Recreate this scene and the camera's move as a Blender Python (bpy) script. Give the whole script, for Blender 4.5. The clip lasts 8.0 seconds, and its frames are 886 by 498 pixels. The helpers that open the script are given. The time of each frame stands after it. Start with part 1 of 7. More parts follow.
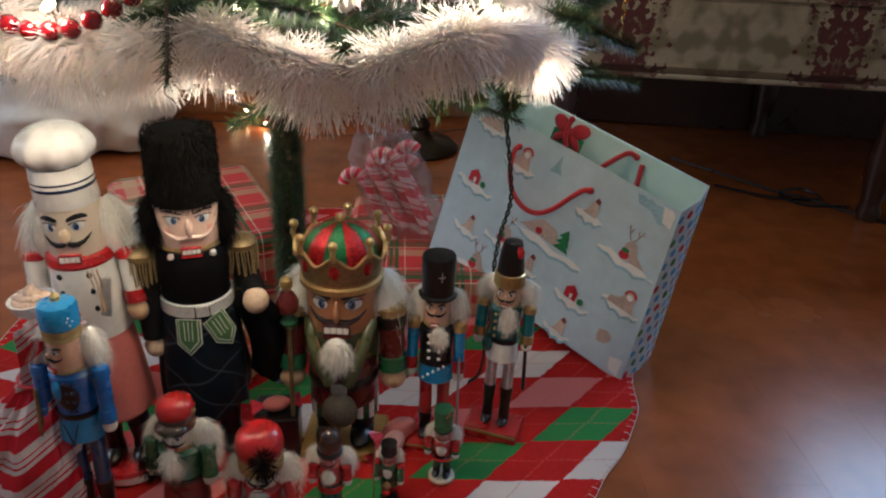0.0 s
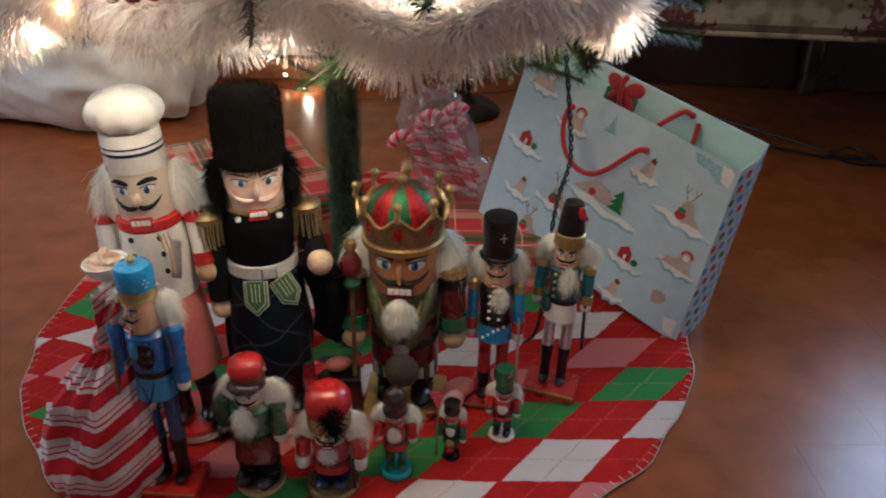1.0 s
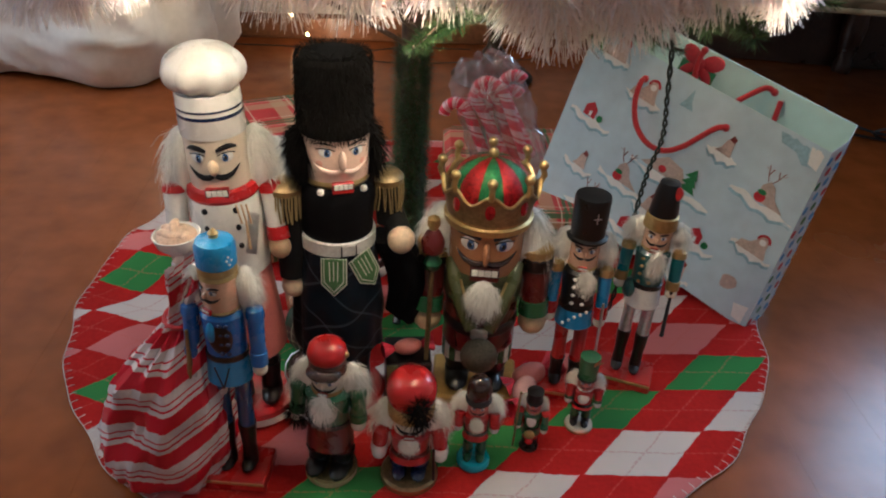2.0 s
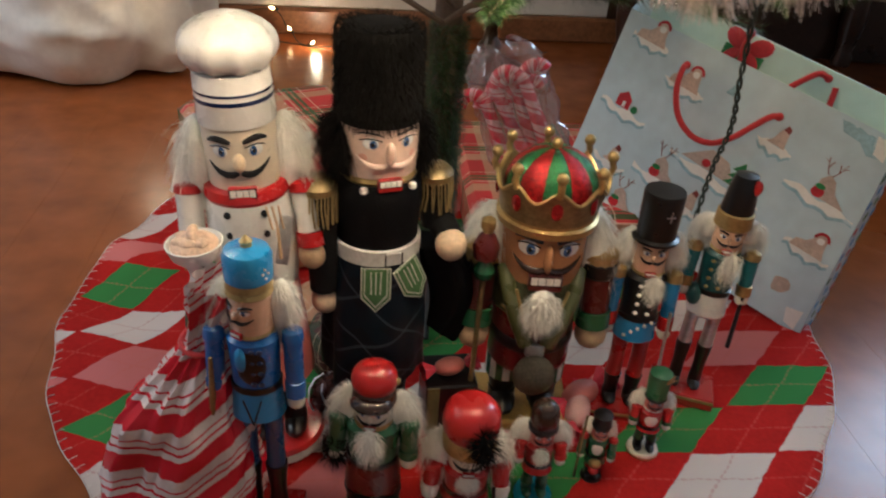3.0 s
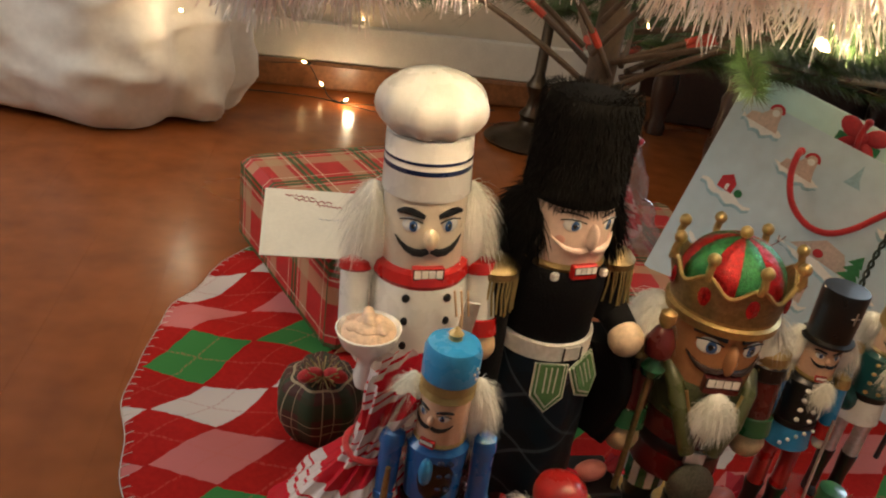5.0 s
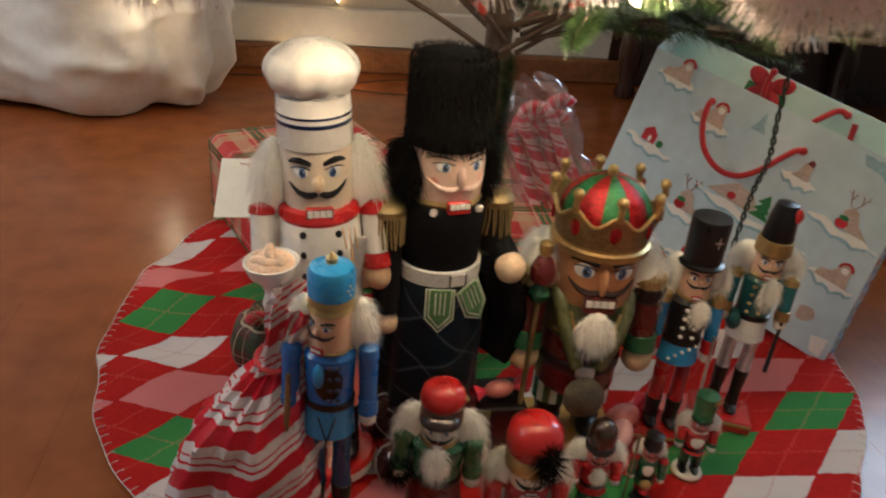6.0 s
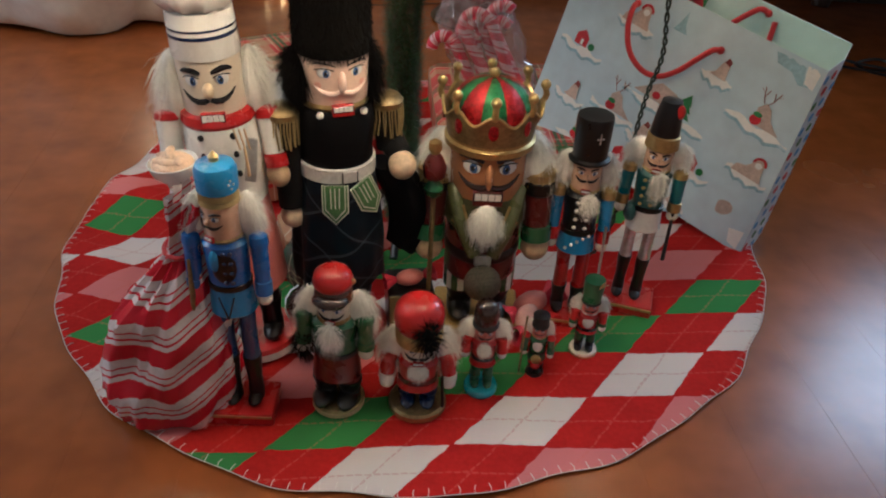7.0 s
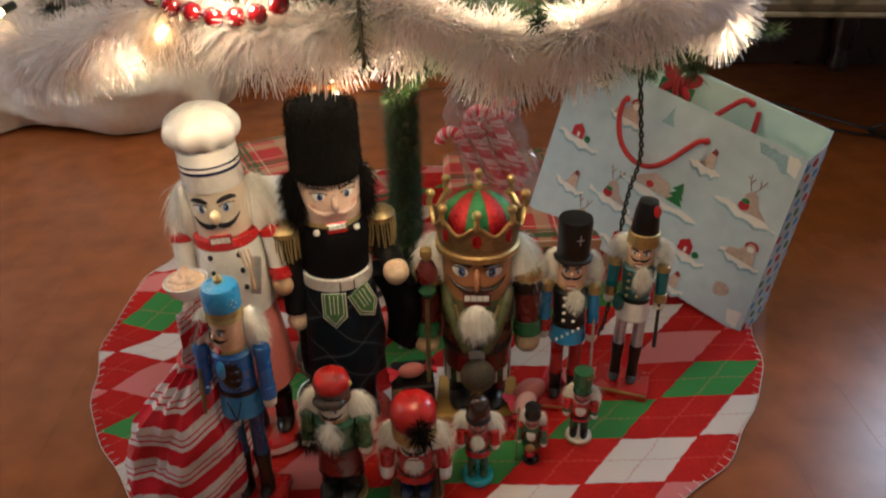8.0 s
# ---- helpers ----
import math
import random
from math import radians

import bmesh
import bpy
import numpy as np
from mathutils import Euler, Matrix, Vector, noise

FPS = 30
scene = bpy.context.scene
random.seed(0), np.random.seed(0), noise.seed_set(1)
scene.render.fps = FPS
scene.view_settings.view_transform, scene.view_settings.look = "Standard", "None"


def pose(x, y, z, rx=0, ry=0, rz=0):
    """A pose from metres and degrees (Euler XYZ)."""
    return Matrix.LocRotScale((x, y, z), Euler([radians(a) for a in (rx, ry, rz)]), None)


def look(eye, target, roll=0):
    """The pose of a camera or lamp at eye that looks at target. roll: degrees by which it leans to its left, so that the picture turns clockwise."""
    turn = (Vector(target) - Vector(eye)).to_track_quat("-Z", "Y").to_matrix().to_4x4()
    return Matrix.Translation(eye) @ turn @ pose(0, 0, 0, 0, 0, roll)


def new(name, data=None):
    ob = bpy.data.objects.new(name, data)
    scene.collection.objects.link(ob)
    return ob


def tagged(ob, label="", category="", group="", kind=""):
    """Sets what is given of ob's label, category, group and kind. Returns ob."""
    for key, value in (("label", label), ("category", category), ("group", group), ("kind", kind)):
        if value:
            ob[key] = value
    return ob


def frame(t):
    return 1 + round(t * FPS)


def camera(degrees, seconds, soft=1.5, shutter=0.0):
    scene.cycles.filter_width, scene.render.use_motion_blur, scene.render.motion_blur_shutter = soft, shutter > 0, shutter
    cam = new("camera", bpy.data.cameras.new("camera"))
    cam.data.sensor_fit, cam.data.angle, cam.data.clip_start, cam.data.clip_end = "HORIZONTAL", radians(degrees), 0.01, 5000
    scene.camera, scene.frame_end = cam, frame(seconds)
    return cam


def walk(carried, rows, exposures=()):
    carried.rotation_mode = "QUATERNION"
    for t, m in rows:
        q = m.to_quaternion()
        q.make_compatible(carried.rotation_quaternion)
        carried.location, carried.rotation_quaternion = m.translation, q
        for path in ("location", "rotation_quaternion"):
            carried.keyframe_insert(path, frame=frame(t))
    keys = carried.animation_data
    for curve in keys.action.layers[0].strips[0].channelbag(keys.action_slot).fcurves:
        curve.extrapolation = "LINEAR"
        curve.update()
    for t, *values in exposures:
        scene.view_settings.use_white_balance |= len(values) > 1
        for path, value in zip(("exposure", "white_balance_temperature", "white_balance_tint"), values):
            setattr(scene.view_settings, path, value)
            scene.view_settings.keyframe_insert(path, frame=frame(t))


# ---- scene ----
cam = camera(59.6, 8.0, soft=2.0, shutter=0.34)
PATH = [
    (0, (0.128, 0.047, 0.763), (-0.009, 1.828, -0.137), 2.3),
    (0.5, (0.121, 0.01, 0.766), (-0.051, 1.767, -0.175), 0.9),
    (1, (0.083, 0.038, 0.758), (-0.114, 1.77, -0.223), 0.9),
    (1.5, (0.007, 0.058, 0.751), (-0.169, 1.767, -0.273), 2.6),
    (1.7, (-0.022, 0.066, 0.748), (-0.183, 1.766, -0.293), 3.1),
    (2.8, (-0.124, 0.166, 0.677), (-0.192, 1.861, -0.383), 3.3),
    (3, (-0.159, 0.182, 0.667), (-0.198, 1.891, -0.372), 4.1),
    (3.5, (-0.269, 0.209, 0.637), (-0.253, 1.964, -0.322), 7.9),
    (4, (-0.352, 0.263, 0.614), (-0.288, 2.033, -0.315), 7.9),
    (4.2, (-0.369, 0.281, 0.618), (-0.29, 2.056, -0.301), 7.8),
    (5.3, (-0.36, 0.237, 0.626), (-0.299, 2.027, -0.264), 8.8),
    (5.5, (-0.332, 0.216, 0.626), (-0.283, 2.0, -0.276), 8.3),
    (6, (-0.243, 0.15, 0.656), (-0.232, 1.913, -0.289), 5.3),
    (6.5, (-0.155, 0.1, 0.676), (-0.165, 1.813, -0.356), 3.7),
    (7, (-0.084, 0.075, 0.691), (-0.149, 1.718, -0.447), 2.9),
    (7.5, (-0.036, 0.071, 0.746), (-0.194, 1.72, -0.375), 0.2),
    (8, (-0.01, 0.053, 0.781), (-0.215, 1.758, -0.244), -1.3),
]
EXPOSURES = [(0, -0.08, 5200, 5), (1.5, 0.01, 5280, 5), (3, 0.12, 5640, 5), (3.5, 0.12, 6130, 5), (4, 0.08, 6650, 5), (5.5, 0.04, 6450, 5), (6, 0.05, 5980, 5), (6.5, 0.08, 5370, 5), (7, 0.11, 5470, 5), (7.5, 0.09, 5780, 5), (8, 0.09, 6100, 5)]
walk(cam, [(t, look(eye, target, roll)) for t, eye, target, roll in PATH], EXPOSURES)

# ---- light ----
world = bpy.data.worlds.new("world")
scene.world = world
world.use_nodes = True
wn = world.node_tree
sky = wn.nodes.new("ShaderNodeTexSky")
sky.sky_type, sky.sun_disc = "NISHITA", False
sky.sun_elevation, sky.sun_rotation = radians(28), radians(40)
wn.links.new(sky.outputs[0], wn.nodes["Background"].inputs[0])
wn.nodes["Background"].inputs[1].default_value = 0.08


def area_lamp(name, at, aim, w, h, watts, colour):
    data = bpy.data.lights.new(name, "AREA")
    data.shape, data.size, data.size_y, data.energy, data.color = "RECTANGLE", w, h, watts, colour
    ob = new(name, data)
    ob.matrix_world = ROOM @ look(at, aim)
    return ob


ROOM = Matrix.Translation((0, 2.56, 0)) @ pose(0, 0, 0, 0, 0, 9) @ Matrix.Translation((0, -2.56, 0))
# daylight in the north opening; the west lamp is added fill
area_lamp("window_and_fill_light", (2.2, 2.50, 1.55), (1.2, 0.0, 0.0), 1.25, 1.15, 58, (0.66, 0.81, 1.0))
area_lamp("window_and_fill_light", (-2.52, 1.30, 1.5), (-0.5, 1.45, 0.1), 1.5, 1.2, 20, (1.0, 0.96, 0.92))


def point_lamp(at, watts, colour=(1.0, 0.72, 0.44), radius=0.012):
    data = bpy.data.lights.new("bulb_light", "POINT")
    data.energy, data.color, data.shadow_soft_size = watts, colour, radius
    ob = new("bulb_light", data)
    ob.location = at
    return ob


# ---- materials ----
def mat(name, col, rough=0.5, metal=0.0, var=0.18, scale=30.0, bump=0.08, bscale=220.0, coat=0.0, spec=0.5, sheen=0.0, world_space=False, hue=None, emit=0.0, island=0.0):
    """Colour varied at two scales, fine relief; col is the real base colour."""
    m = bpy.data.materials.new(name)
    m.use_nodes = True
    nt = m.node_tree
    b = nt.nodes["Principled BSDF"]
    tc = nt.nodes.new("ShaderNodeTexCoord")
    where = nt.nodes.new("ShaderNodeNewGeometry").outputs["Position"] if world_space else tc.outputs["Object"]
    n1 = nt.nodes.new("ShaderNodeTexNoise")
    n1.inputs["Scale"].default_value, n1.inputs["Detail"].default_value = scale, 4
    n2 = nt.nodes.new("ShaderNodeTexNoise")
    n2.inputs["Scale"].default_value, n2.inputs["Detail"].default_value = scale * 7, 2
    for n in (n1, n2):
        nt.links.new(where, n.inputs["Vector"])
    add = nt.nodes.new("ShaderNodeMath")
    add.operation = "ADD"
    nt.links.new(n1.outputs[0], add.inputs[0])
    nt.links.new(n2.outputs[0], add.inputs[1])
    ramp = nt.nodes.new("ShaderNodeMapRange")
    ramp.inputs[1].default_value, ramp.inputs[2].default_value = 0.7, 1.3
    nt.links.new(add.outputs[0], ramp.inputs[0])
    mix = nt.nodes.new("ShaderNodeMix")
    mix.data_type = "RGBA"
    low = [c * (1 - var) for c in col]
    high = [min(1.0, c * (1 + var)) for c in (hue or col)]
    mix.inputs[6].default_value, mix.inputs[7].default_value = (*low, 1), (*high, 1)
    nt.links.new(ramp.outputs[0], mix.inputs[0])
    out = mix.outputs[2]
    if island:
        geo = nt.nodes.new("ShaderNodeNewGeometry")
        hs = nt.nodes.new("ShaderNodeHueSaturation")
        mr = nt.nodes.new("ShaderNodeMapRange")
        mr.inputs[3].default_value, mr.inputs[4].default_value = 1 - island, 1 + island
        nt.links.new(geo.outputs["Random Per Island"], mr.inputs[0])
        nt.links.new(mr.outputs[0], hs.inputs["Value"])
        nt.links.new(out, hs.inputs["Color"])
        out = hs.outputs[0]
    nt.links.new(out, b.inputs["Base Color"])
    rr = nt.nodes.new("ShaderNodeMapRange")
    rr.inputs[3].default_value, rr.inputs[4].default_value = max(0.02, rough - 0.08), min(1, rough + 0.08)
    nt.links.new(n1.outputs[0], rr.inputs[0])
    nt.links.new(rr.outputs[0], b.inputs["Roughness"])
    b.inputs["Metallic"].default_value = metal
    b.inputs["Coat Weight"].default_value, b.inputs["Coat Roughness"].default_value = coat, 0.12
    b.inputs["Specular IOR Level"].default_value = spec
    if sheen:
        b.inputs["Sheen Weight"].default_value, b.inputs["Sheen Roughness"].default_value = sheen, 0.5
    if emit:
        b.inputs["Emission Color"].default_value, b.inputs["Emission Strength"].default_value = (*col, 1), emit
    if bump:
        nb = nt.nodes.new("ShaderNodeTexNoise")
        nb.inputs["Scale"].default_value, nb.inputs["Detail"].default_value = bscale, 3
        nt.links.new(tc.outputs["Object"], nb.inputs["Vector"])
        bp = nt.nodes.new("ShaderNodeBump")
        bp.inputs["Strength"].default_value, bp.inputs["Distance"].default_value = bump, 0.002
        nt.links.new(nb.outputs[0], bp.inputs["Height"])
        nt.links.new(bp.outputs[0], b.inputs["Normal"])
    return m


def paint(name, col, rough=0.28, coat=0.5, var=0.07):
    return mat(name, col, rough, var=var, bump=0.04, coat=coat)


RED = paint("red_paint", (0.44, 0.015, 0.016))
DRED = paint("maroon_paint", (0.10, 0.010, 0.010))
WHITE = paint("white_paint", (0.82, 0.81, 0.78), var=0.03)
CREAM = paint("cream_paint", (0.78, 0.74, 0.63), var=0.03)
SKIN = paint("face_paint", (0.72, 0.47, 0.33), 0.25)
TAN = paint("tan_paint", (0.46, 0.215, 0.10), 0.25)
DBROWN = paint("dark_brown_paint", (0.03, 0.013, 0.009), 0.25)
BROWN = paint("brown_paint", (0.09, 0.035, 0.018))
BLACK = paint("black_paint", (0.005, 0.005, 0.006), 0.3, 0.15)
BLUE = paint("blue_paint", (0.015, 0.13, 0.44))
DBLUE = paint("dark_blue_paint", (0.010, 0.05, 0.17))
SKYB = paint("sky_blue_paint", (0.03, 0.25, 0.56))
NAVY = paint("navy_paint", (0.006, 0.018, 0.07))
TEAL = paint("teal_paint", (0.01, 0.16, 0.19))
DTEAL = paint("dark_teal_paint", (0.008, 0.085, 0.085))
GREEN = paint("green_paint", (0.02, 0.11, 0.045))
OLIVE = paint("olive_paint", (0.075, 0.085, 0.03))
BLUSH = paint("cheek_paint", (0.70, 0.36, 0.28), 0.3)
PINK = paint("pink_paint", (0.60, 0.18, 0.16), 0.4)
AQUA = paint("aqua_paint", (0.03, 0.42, 0.55))
GOLD = mat("gold_paint", (0.46, 0.33, 0.14), 0.34, 0.75, bump=0.15)
DGOLD = mat("antique_gold_paint", (0.27, 0.20, 0.095), 0.38, 0.6, var=0.3, bump=0.2)
SILVER = mat("silver_paint", (0.62, 0.62, 0.62), 0.3, 0.8)
WOOD = mat("plain_wood", (0.62, 0.43, 0.26), 0.45, var=0.15, scale=60)
GLITR = mat("red_glitter", (0.40, 0.014, 0.018), 0.16, 0.6, var=0.7, scale=260, bump=0.5, bscale=700)
GLITG = mat("green_glitter", (0.035, 0.20, 0.07), 0.16, 0.6, var=0.7, scale=260, bump=0.5, bscale=700)
GLITO = mat("olive_glitter", (0.075, 0.085, 0.035), 0.4, 0.4, var=0.6, scale=500, bump=0.7, bscale=900)
GLITB = mat("bronze_glitter", (0.13, 0.12, 0.09), 0.35, 0.6, var=0.6, scale=500, bump=0.8, bscale=900)
FURW = mat("white_fur", (0.86, 0.84, 0.78), 0.85, var=0.08, sheen=0.3, bump=0, spec=0.2, island=0.1)
FURK = mat("black_fur", (0.006, 0.0055, 0.005), 0.9, var=0.3, spec=0.12, bump=0, island=0.3)
FELT = mat("black_velvet", (0.006, 0.006, 0.007), 0.8, spec=0.2, sheen=0.03, bscale=900, bump=0.3)
GREYB = mat("pale_grey_belt", (0.55, 0.55, 0.54), 0.4)
PALE = paint("pale_face_paint", (0.76, 0.56, 0.46), 0.25)
PALEW = mat("pale_wood", (0.72, 0.55, 0.38), 0.4)
VELVET = mat("black_plush", (0.005, 0.005, 0.006), 0.65, spec=0.08, bscale=500, bump=0.3)
EYEW = paint("eye_white", (0.80, 0.80, 0.78))
EYEB = paint("eye_blue", (0.05, 0.13, 0.33))
TWINE = mat("gold_fringe", (0.33, 0.25, 0.11), 0.5, 0.3, island=0.3)


def tartan(name, ground, bars, size, rough=0.6, sheen=0.0, bump=0.1):
    """A woven check: bars are (period fraction start, end, colour) across both ways."""
    m = mat(name, ground, rough, var=0.1, bump=bump, sheen=sheen)
    nt = m.node_tree
    b = nt.nodes["Principled BSDF"]
    src = b.inputs["Base Color"].links[0].from_socket
    tc = nt.nodes.new("ShaderNodeTexCoord")
    sep = nt.nodes.new("ShaderNodeSeparateXYZ")
    nt.links.new(tc.outputs["UV"], sep.inputs[0])
    for lo, hi, colr, amount, axes in bars:
        for ax in axes:
            d = nt.nodes.new("ShaderNodeMath")
            d.operation = "DIVIDE"
            d.inputs[1].default_value = size
            nt.links.new(sep.outputs[ax], d.inputs[0])
            f = nt.nodes.new("ShaderNodeMath")
            f.operation = "FLOORED_MODULO"
            f.inputs[1].default_value = 1.0
            nt.links.new(d.outputs[0], f.inputs[0])
            c = nt.nodes.new("ShaderNodeMath")
            c.operation = "COMPARE"
            c.inputs[1].default_value, c.inputs[2].default_value = (lo + hi) / 2, (hi - lo) / 2
            nt.links.new(f.outputs[0], c.inputs[0])
            g = nt.nodes.new("ShaderNodeMath")
            g.operation = "MULTIPLY"
            g.inputs[1].default_value = amount
            nt.links.new(c.outputs[0], g.inputs[0])
            mx = nt.nodes.new("ShaderNodeMix")
            mx.data_type = "RGBA"
            mx.inputs[7].default_value = (*colr, 1)
            nt.links.new(g.outputs[0], mx.inputs[0])
            nt.links.new(src, mx.inputs[6])
            src = mx.outputs[2]
    nt.links.new(src, b.inputs["Base Color"])
    return m


PLAID = tartan("plaid_gift_paper", (0.50, 0.028, 0.03), [(0.04, 0.26, (0.46, 0.33, 0.19), 0.65, (0, 1)), (0.38, 0.44, (0.02, 0.10, 0.03), 0.9, (0, 1)), (0.47, 0.53, (0.02, 0.10, 0.03), 0.9, (0, 1)), (0.62, 0.635, (0.7, 0.6, 0.45), 0.9, (0, 1)), (0.33, 0.345, (0.7, 0.6, 0.45), 0.9, (0, 1))], 0.12, 0.5)
KILT = tartan("dark_kilt_cloth", (0.004, 0.007, 0.012), [(0.1, 0.5, (0.003, 0.010, 0.018), 0.7, (0, 1)), (0.70, 0.76, (0.10, 0.13, 0.16), 0.35, (0, 1))], 0.055, 0.45, 0.0)
KILT.node_tree.nodes["Principled BSDF"].inputs["Specular IOR Level"].default_value = 0.2
STRIPE = tartan("candy_stripe_bag", (0.60, 0.53, 0.55), [(0.0, 0.42, (0.50, 0.012, 0.03), 1.0, (1,)), (0.54, 0.60, (0.50, 0.012, 0.03), 1.0, (1,)), (0.72, 0.76, (0.50, 0.012, 0.03), 1.0, (1,))], 0.047, 0.18)


# ---- building helpers ----
class Shape:
    """Gathers pieces of one mesh with several materials."""

    def __init__(self):
        self.bm = bmesh.new()
        self.mats = []
        self.uv = self.bm.loops.layers.uv.new("UVMap")

    def mi(self, m):
        if m not in self.mats:
            self.mats.append(m)
        return self.mats.index(m)

    def face(self, vs, m, smooth=True):
        try:
            f = self.bm.faces.new(vs)
        except ValueError:
            return None
        f.material_index, f.smooth = self.mi(m), smooth
        return f

    def grid(self, rings, m, closed=True, cap=(True, True)):
        """Rings of points joined by quads; m may be a list, one a band."""
        vr = [[self.bm.verts.new(p) for p in ring] for ring in rings]
        n = len(vr[0])
        for k in range(len(vr) - 1):
            mm = m[min(k, len(m) - 1)] if isinstance(m, list) else m
            for i in range(n if closed else n - 1):
                j = (i + 1) % n
                f = self.face((vr[k][i], vr[k][j], vr[k + 1][j], vr[k + 1][i]), mm)
                if f:
                    for lp, (a, c) in zip(f.loops, ((i, k), (i + 1, k), (i + 1, k + 1), (i, k + 1))):
                        lp[self.uv].uv = (a / n, c / max(1, len(vr) - 1))
        first, last = (m[0], m[-1]) if isinstance(m, list) else (m, m)
        if closed and cap[0]:
            self.face(vr[0][::-1], first)
        if closed and cap[1]:
            self.face(vr[-1], last)
        return vr

    def lathe(self, prof, m, at=(0, 0, 0), seg=24, sx=1.0, sy=1.0, rot=None):
        t = Matrix.Translation(at) @ (rot or Matrix.Identity(4))
        rings = []
        for r, z in prof:
            r = max(r, 0.0002)
            rings.append([t @ Vector((r * sx * math.cos(a), r * sy * math.sin(a), z)) for a in (2 * math.pi * i / seg for i in range(seg))])
        return self.grid(rings, m)

    def ball(self, c, r, m, seg=16, rings=9, rot=None):
        if not isinstance(r, tuple):
            r = (r, r, r)
        t = Matrix.Translation(c) @ (rot or Matrix.Identity(4))
        rr = []
        for k in range(rings + 1):
            p = -math.pi / 2 + math.pi * k / rings
            q = max(0.02, math.cos(p))
            rr.append([t @ Vector((r[0] * q * math.cos(a), r[1] * q * math.sin(a), r[2] * math.sin(p))) for a in (2 * math.pi * i / seg for i in range(seg))])
        self.grid(rr, m)

    def rod(self, p0, p1, r0, r1, m, seg=12):
        p0, p1 = Vector(p0), Vector(p1)
        q = (p1 - p0).to_track_quat("Z", "Y").to_matrix().to_4x4()
        self.lathe([(r0, 0), (r1, (p1 - p0).length)], m, p0, seg, rot=q)

    def limb(self, p0, p1, prof, m, seg=14):
        """A turned piece from p0 to p1: prof rows are (radius, share of the length)."""
        p0, p1 = Vector(p0), Vector(p1)
        q = (p1 - p0).to_track_quat("Z", "Y").to_matrix().to_4x4()
        ln = (p1 - p0).length
        self.lathe([(r, s * ln) for r, s in prof], m, p0, seg, rot=q)

    def block(self, c, size, m, bev=0.0, rot=None):
        t = Matrix.Translation(c) @ (rot or Matrix.Identity(4))
        x, y, z = (s / 2 for s in size)
        b = min(bev, x * 0.9, y * 0.9, z * 0.9)
        if b <= 0:
            rows = [(1, -z), (1, z)]
        else:
            rows = [(0, -z), (1, -z + b), (1, z - b), (0, z)]
        rings = []
        for full, h in rows:
            i = 0.0 if full else b
            cx, cy = x - i, y - i
            k = b if b > 0 else 0.0
            if k > 0:
                pts = [(cx - k, -cy), (cx, -cy + k), (cx, cy - k), (cx - k, cy), (-cx + k, cy), (-cx, cy - k), (-cx, -cy + k), (-cx + k, -cy)]
            else:
                pts = [(cx, -cy), (cx, cy), (-cx, cy), (-cx, -cy)]
            rings.append([t @ Vector((px, py, h)) for px, py in pts])
        vr = [[self.bm.verts.new(p) for p in ring] for ring in rings]
        n = len(vr[0])
        inv = t.inverted()
        fs = []
        for k in range(len(vr) - 1):
            for i in range(n):
                j = (i + 1) % n
                fs.append(self.face((vr[k][i], vr[k][j], vr[k + 1][j], vr[k + 1][i]), m, False))
        fs += [self.face(vr[0][::-1], m, False), self.face(vr[-1], m, False)]
        for f in fs:
            f.normal_update()
            nn = inv.to_3x3() @ f.normal
            for lp in f.loops:
                p = inv @ lp.vert.co
                if abs(nn.z) > 0.6:
                    lp[self.uv].uv = (p.x, p.y)
                elif abs(nn.x) > abs(nn.y):
                    lp[self.uv].uv = (p.z, p.y)
                else:
                    lp[self.uv].uv = (p.x, p.z)

    def tube(self, pts, r, m, seg=8, closed=False):
        pts = [Vector(p) for p in pts]
        rings, side = [], None
        for i, p in enumerate(pts):
            a = pts[max(0, i - 1)]
            b = pts[min(len(pts) - 1, i + 1)]
            d = (b - a).normalized()
            if side is None:
                side = d.orthogonal().normalized()
            side = (side - d * side.dot(d)).normalized()
            up = d.cross(side)
            rad = r(i / max(1, len(pts) - 1)) if callable(r) else r
            rings.append([p + rad * (math.cos(t) * side + math.sin(t) * up) for t in (2 * math.pi * k / seg for k in range(seg))])
        self.grid(rings, m)

    def strand(self, p, d, length, w, m, droop=0.0, rng=random):
        """One hair: a narrow tapering ribbon that bends under droop."""
        d = Vector(d).normalized()
        s = d.cross(Vector((rng.uniform(-1, 1), rng.uniform(-1, 1), rng.uniform(-1, 1)))).normalized() * w * 0.5
        p = Vector(p)
        q = p + d * length * 0.5 + Vector((0, 0, -droop * length * 0.15))
        e = p + d * length + Vector((0, 0, -droop * length * 0.6))
        a, b, c, f, g = (self.bm.verts.new(v) for v in (p - s, p + s, q + s * 0.8, q - s * 0.8, e))
        self.face((a, b, c, f), m)
        self.face((f, c, g), m)

    def fur(self, c, r, n, length, w, m, droop=0.6, where=None, seed=1, lift=None):
        """Hairs out of an ellipsoid; where(unit) keeps or drops a root."""
        rng = random.Random(seed)
        c = Vector(c)
        k = 0
        while k < n:
            u = Vector((rng.gauss(0, 1), rng.gauss(0, 1), rng.gauss(0, 1)))
            if u.length < 0.01:
                continue
            u.normalize()
            if where and not where(u):
                k += 0.2
                continue
            p = c + Vector((u.x * r[0], u.y * r[1], u.z * r[2]))
            d = u + Vector((rng.uniform(-0.5, 0.5), rng.uniform(-0.5, 0.5), rng.uniform(-0.5, 0.5)))
            if lift:
                d += Vector(lift)
            self.strand(p, d, length * rng.uniform(0.6, 1.25), w, m, droop, rng)
            k += 1

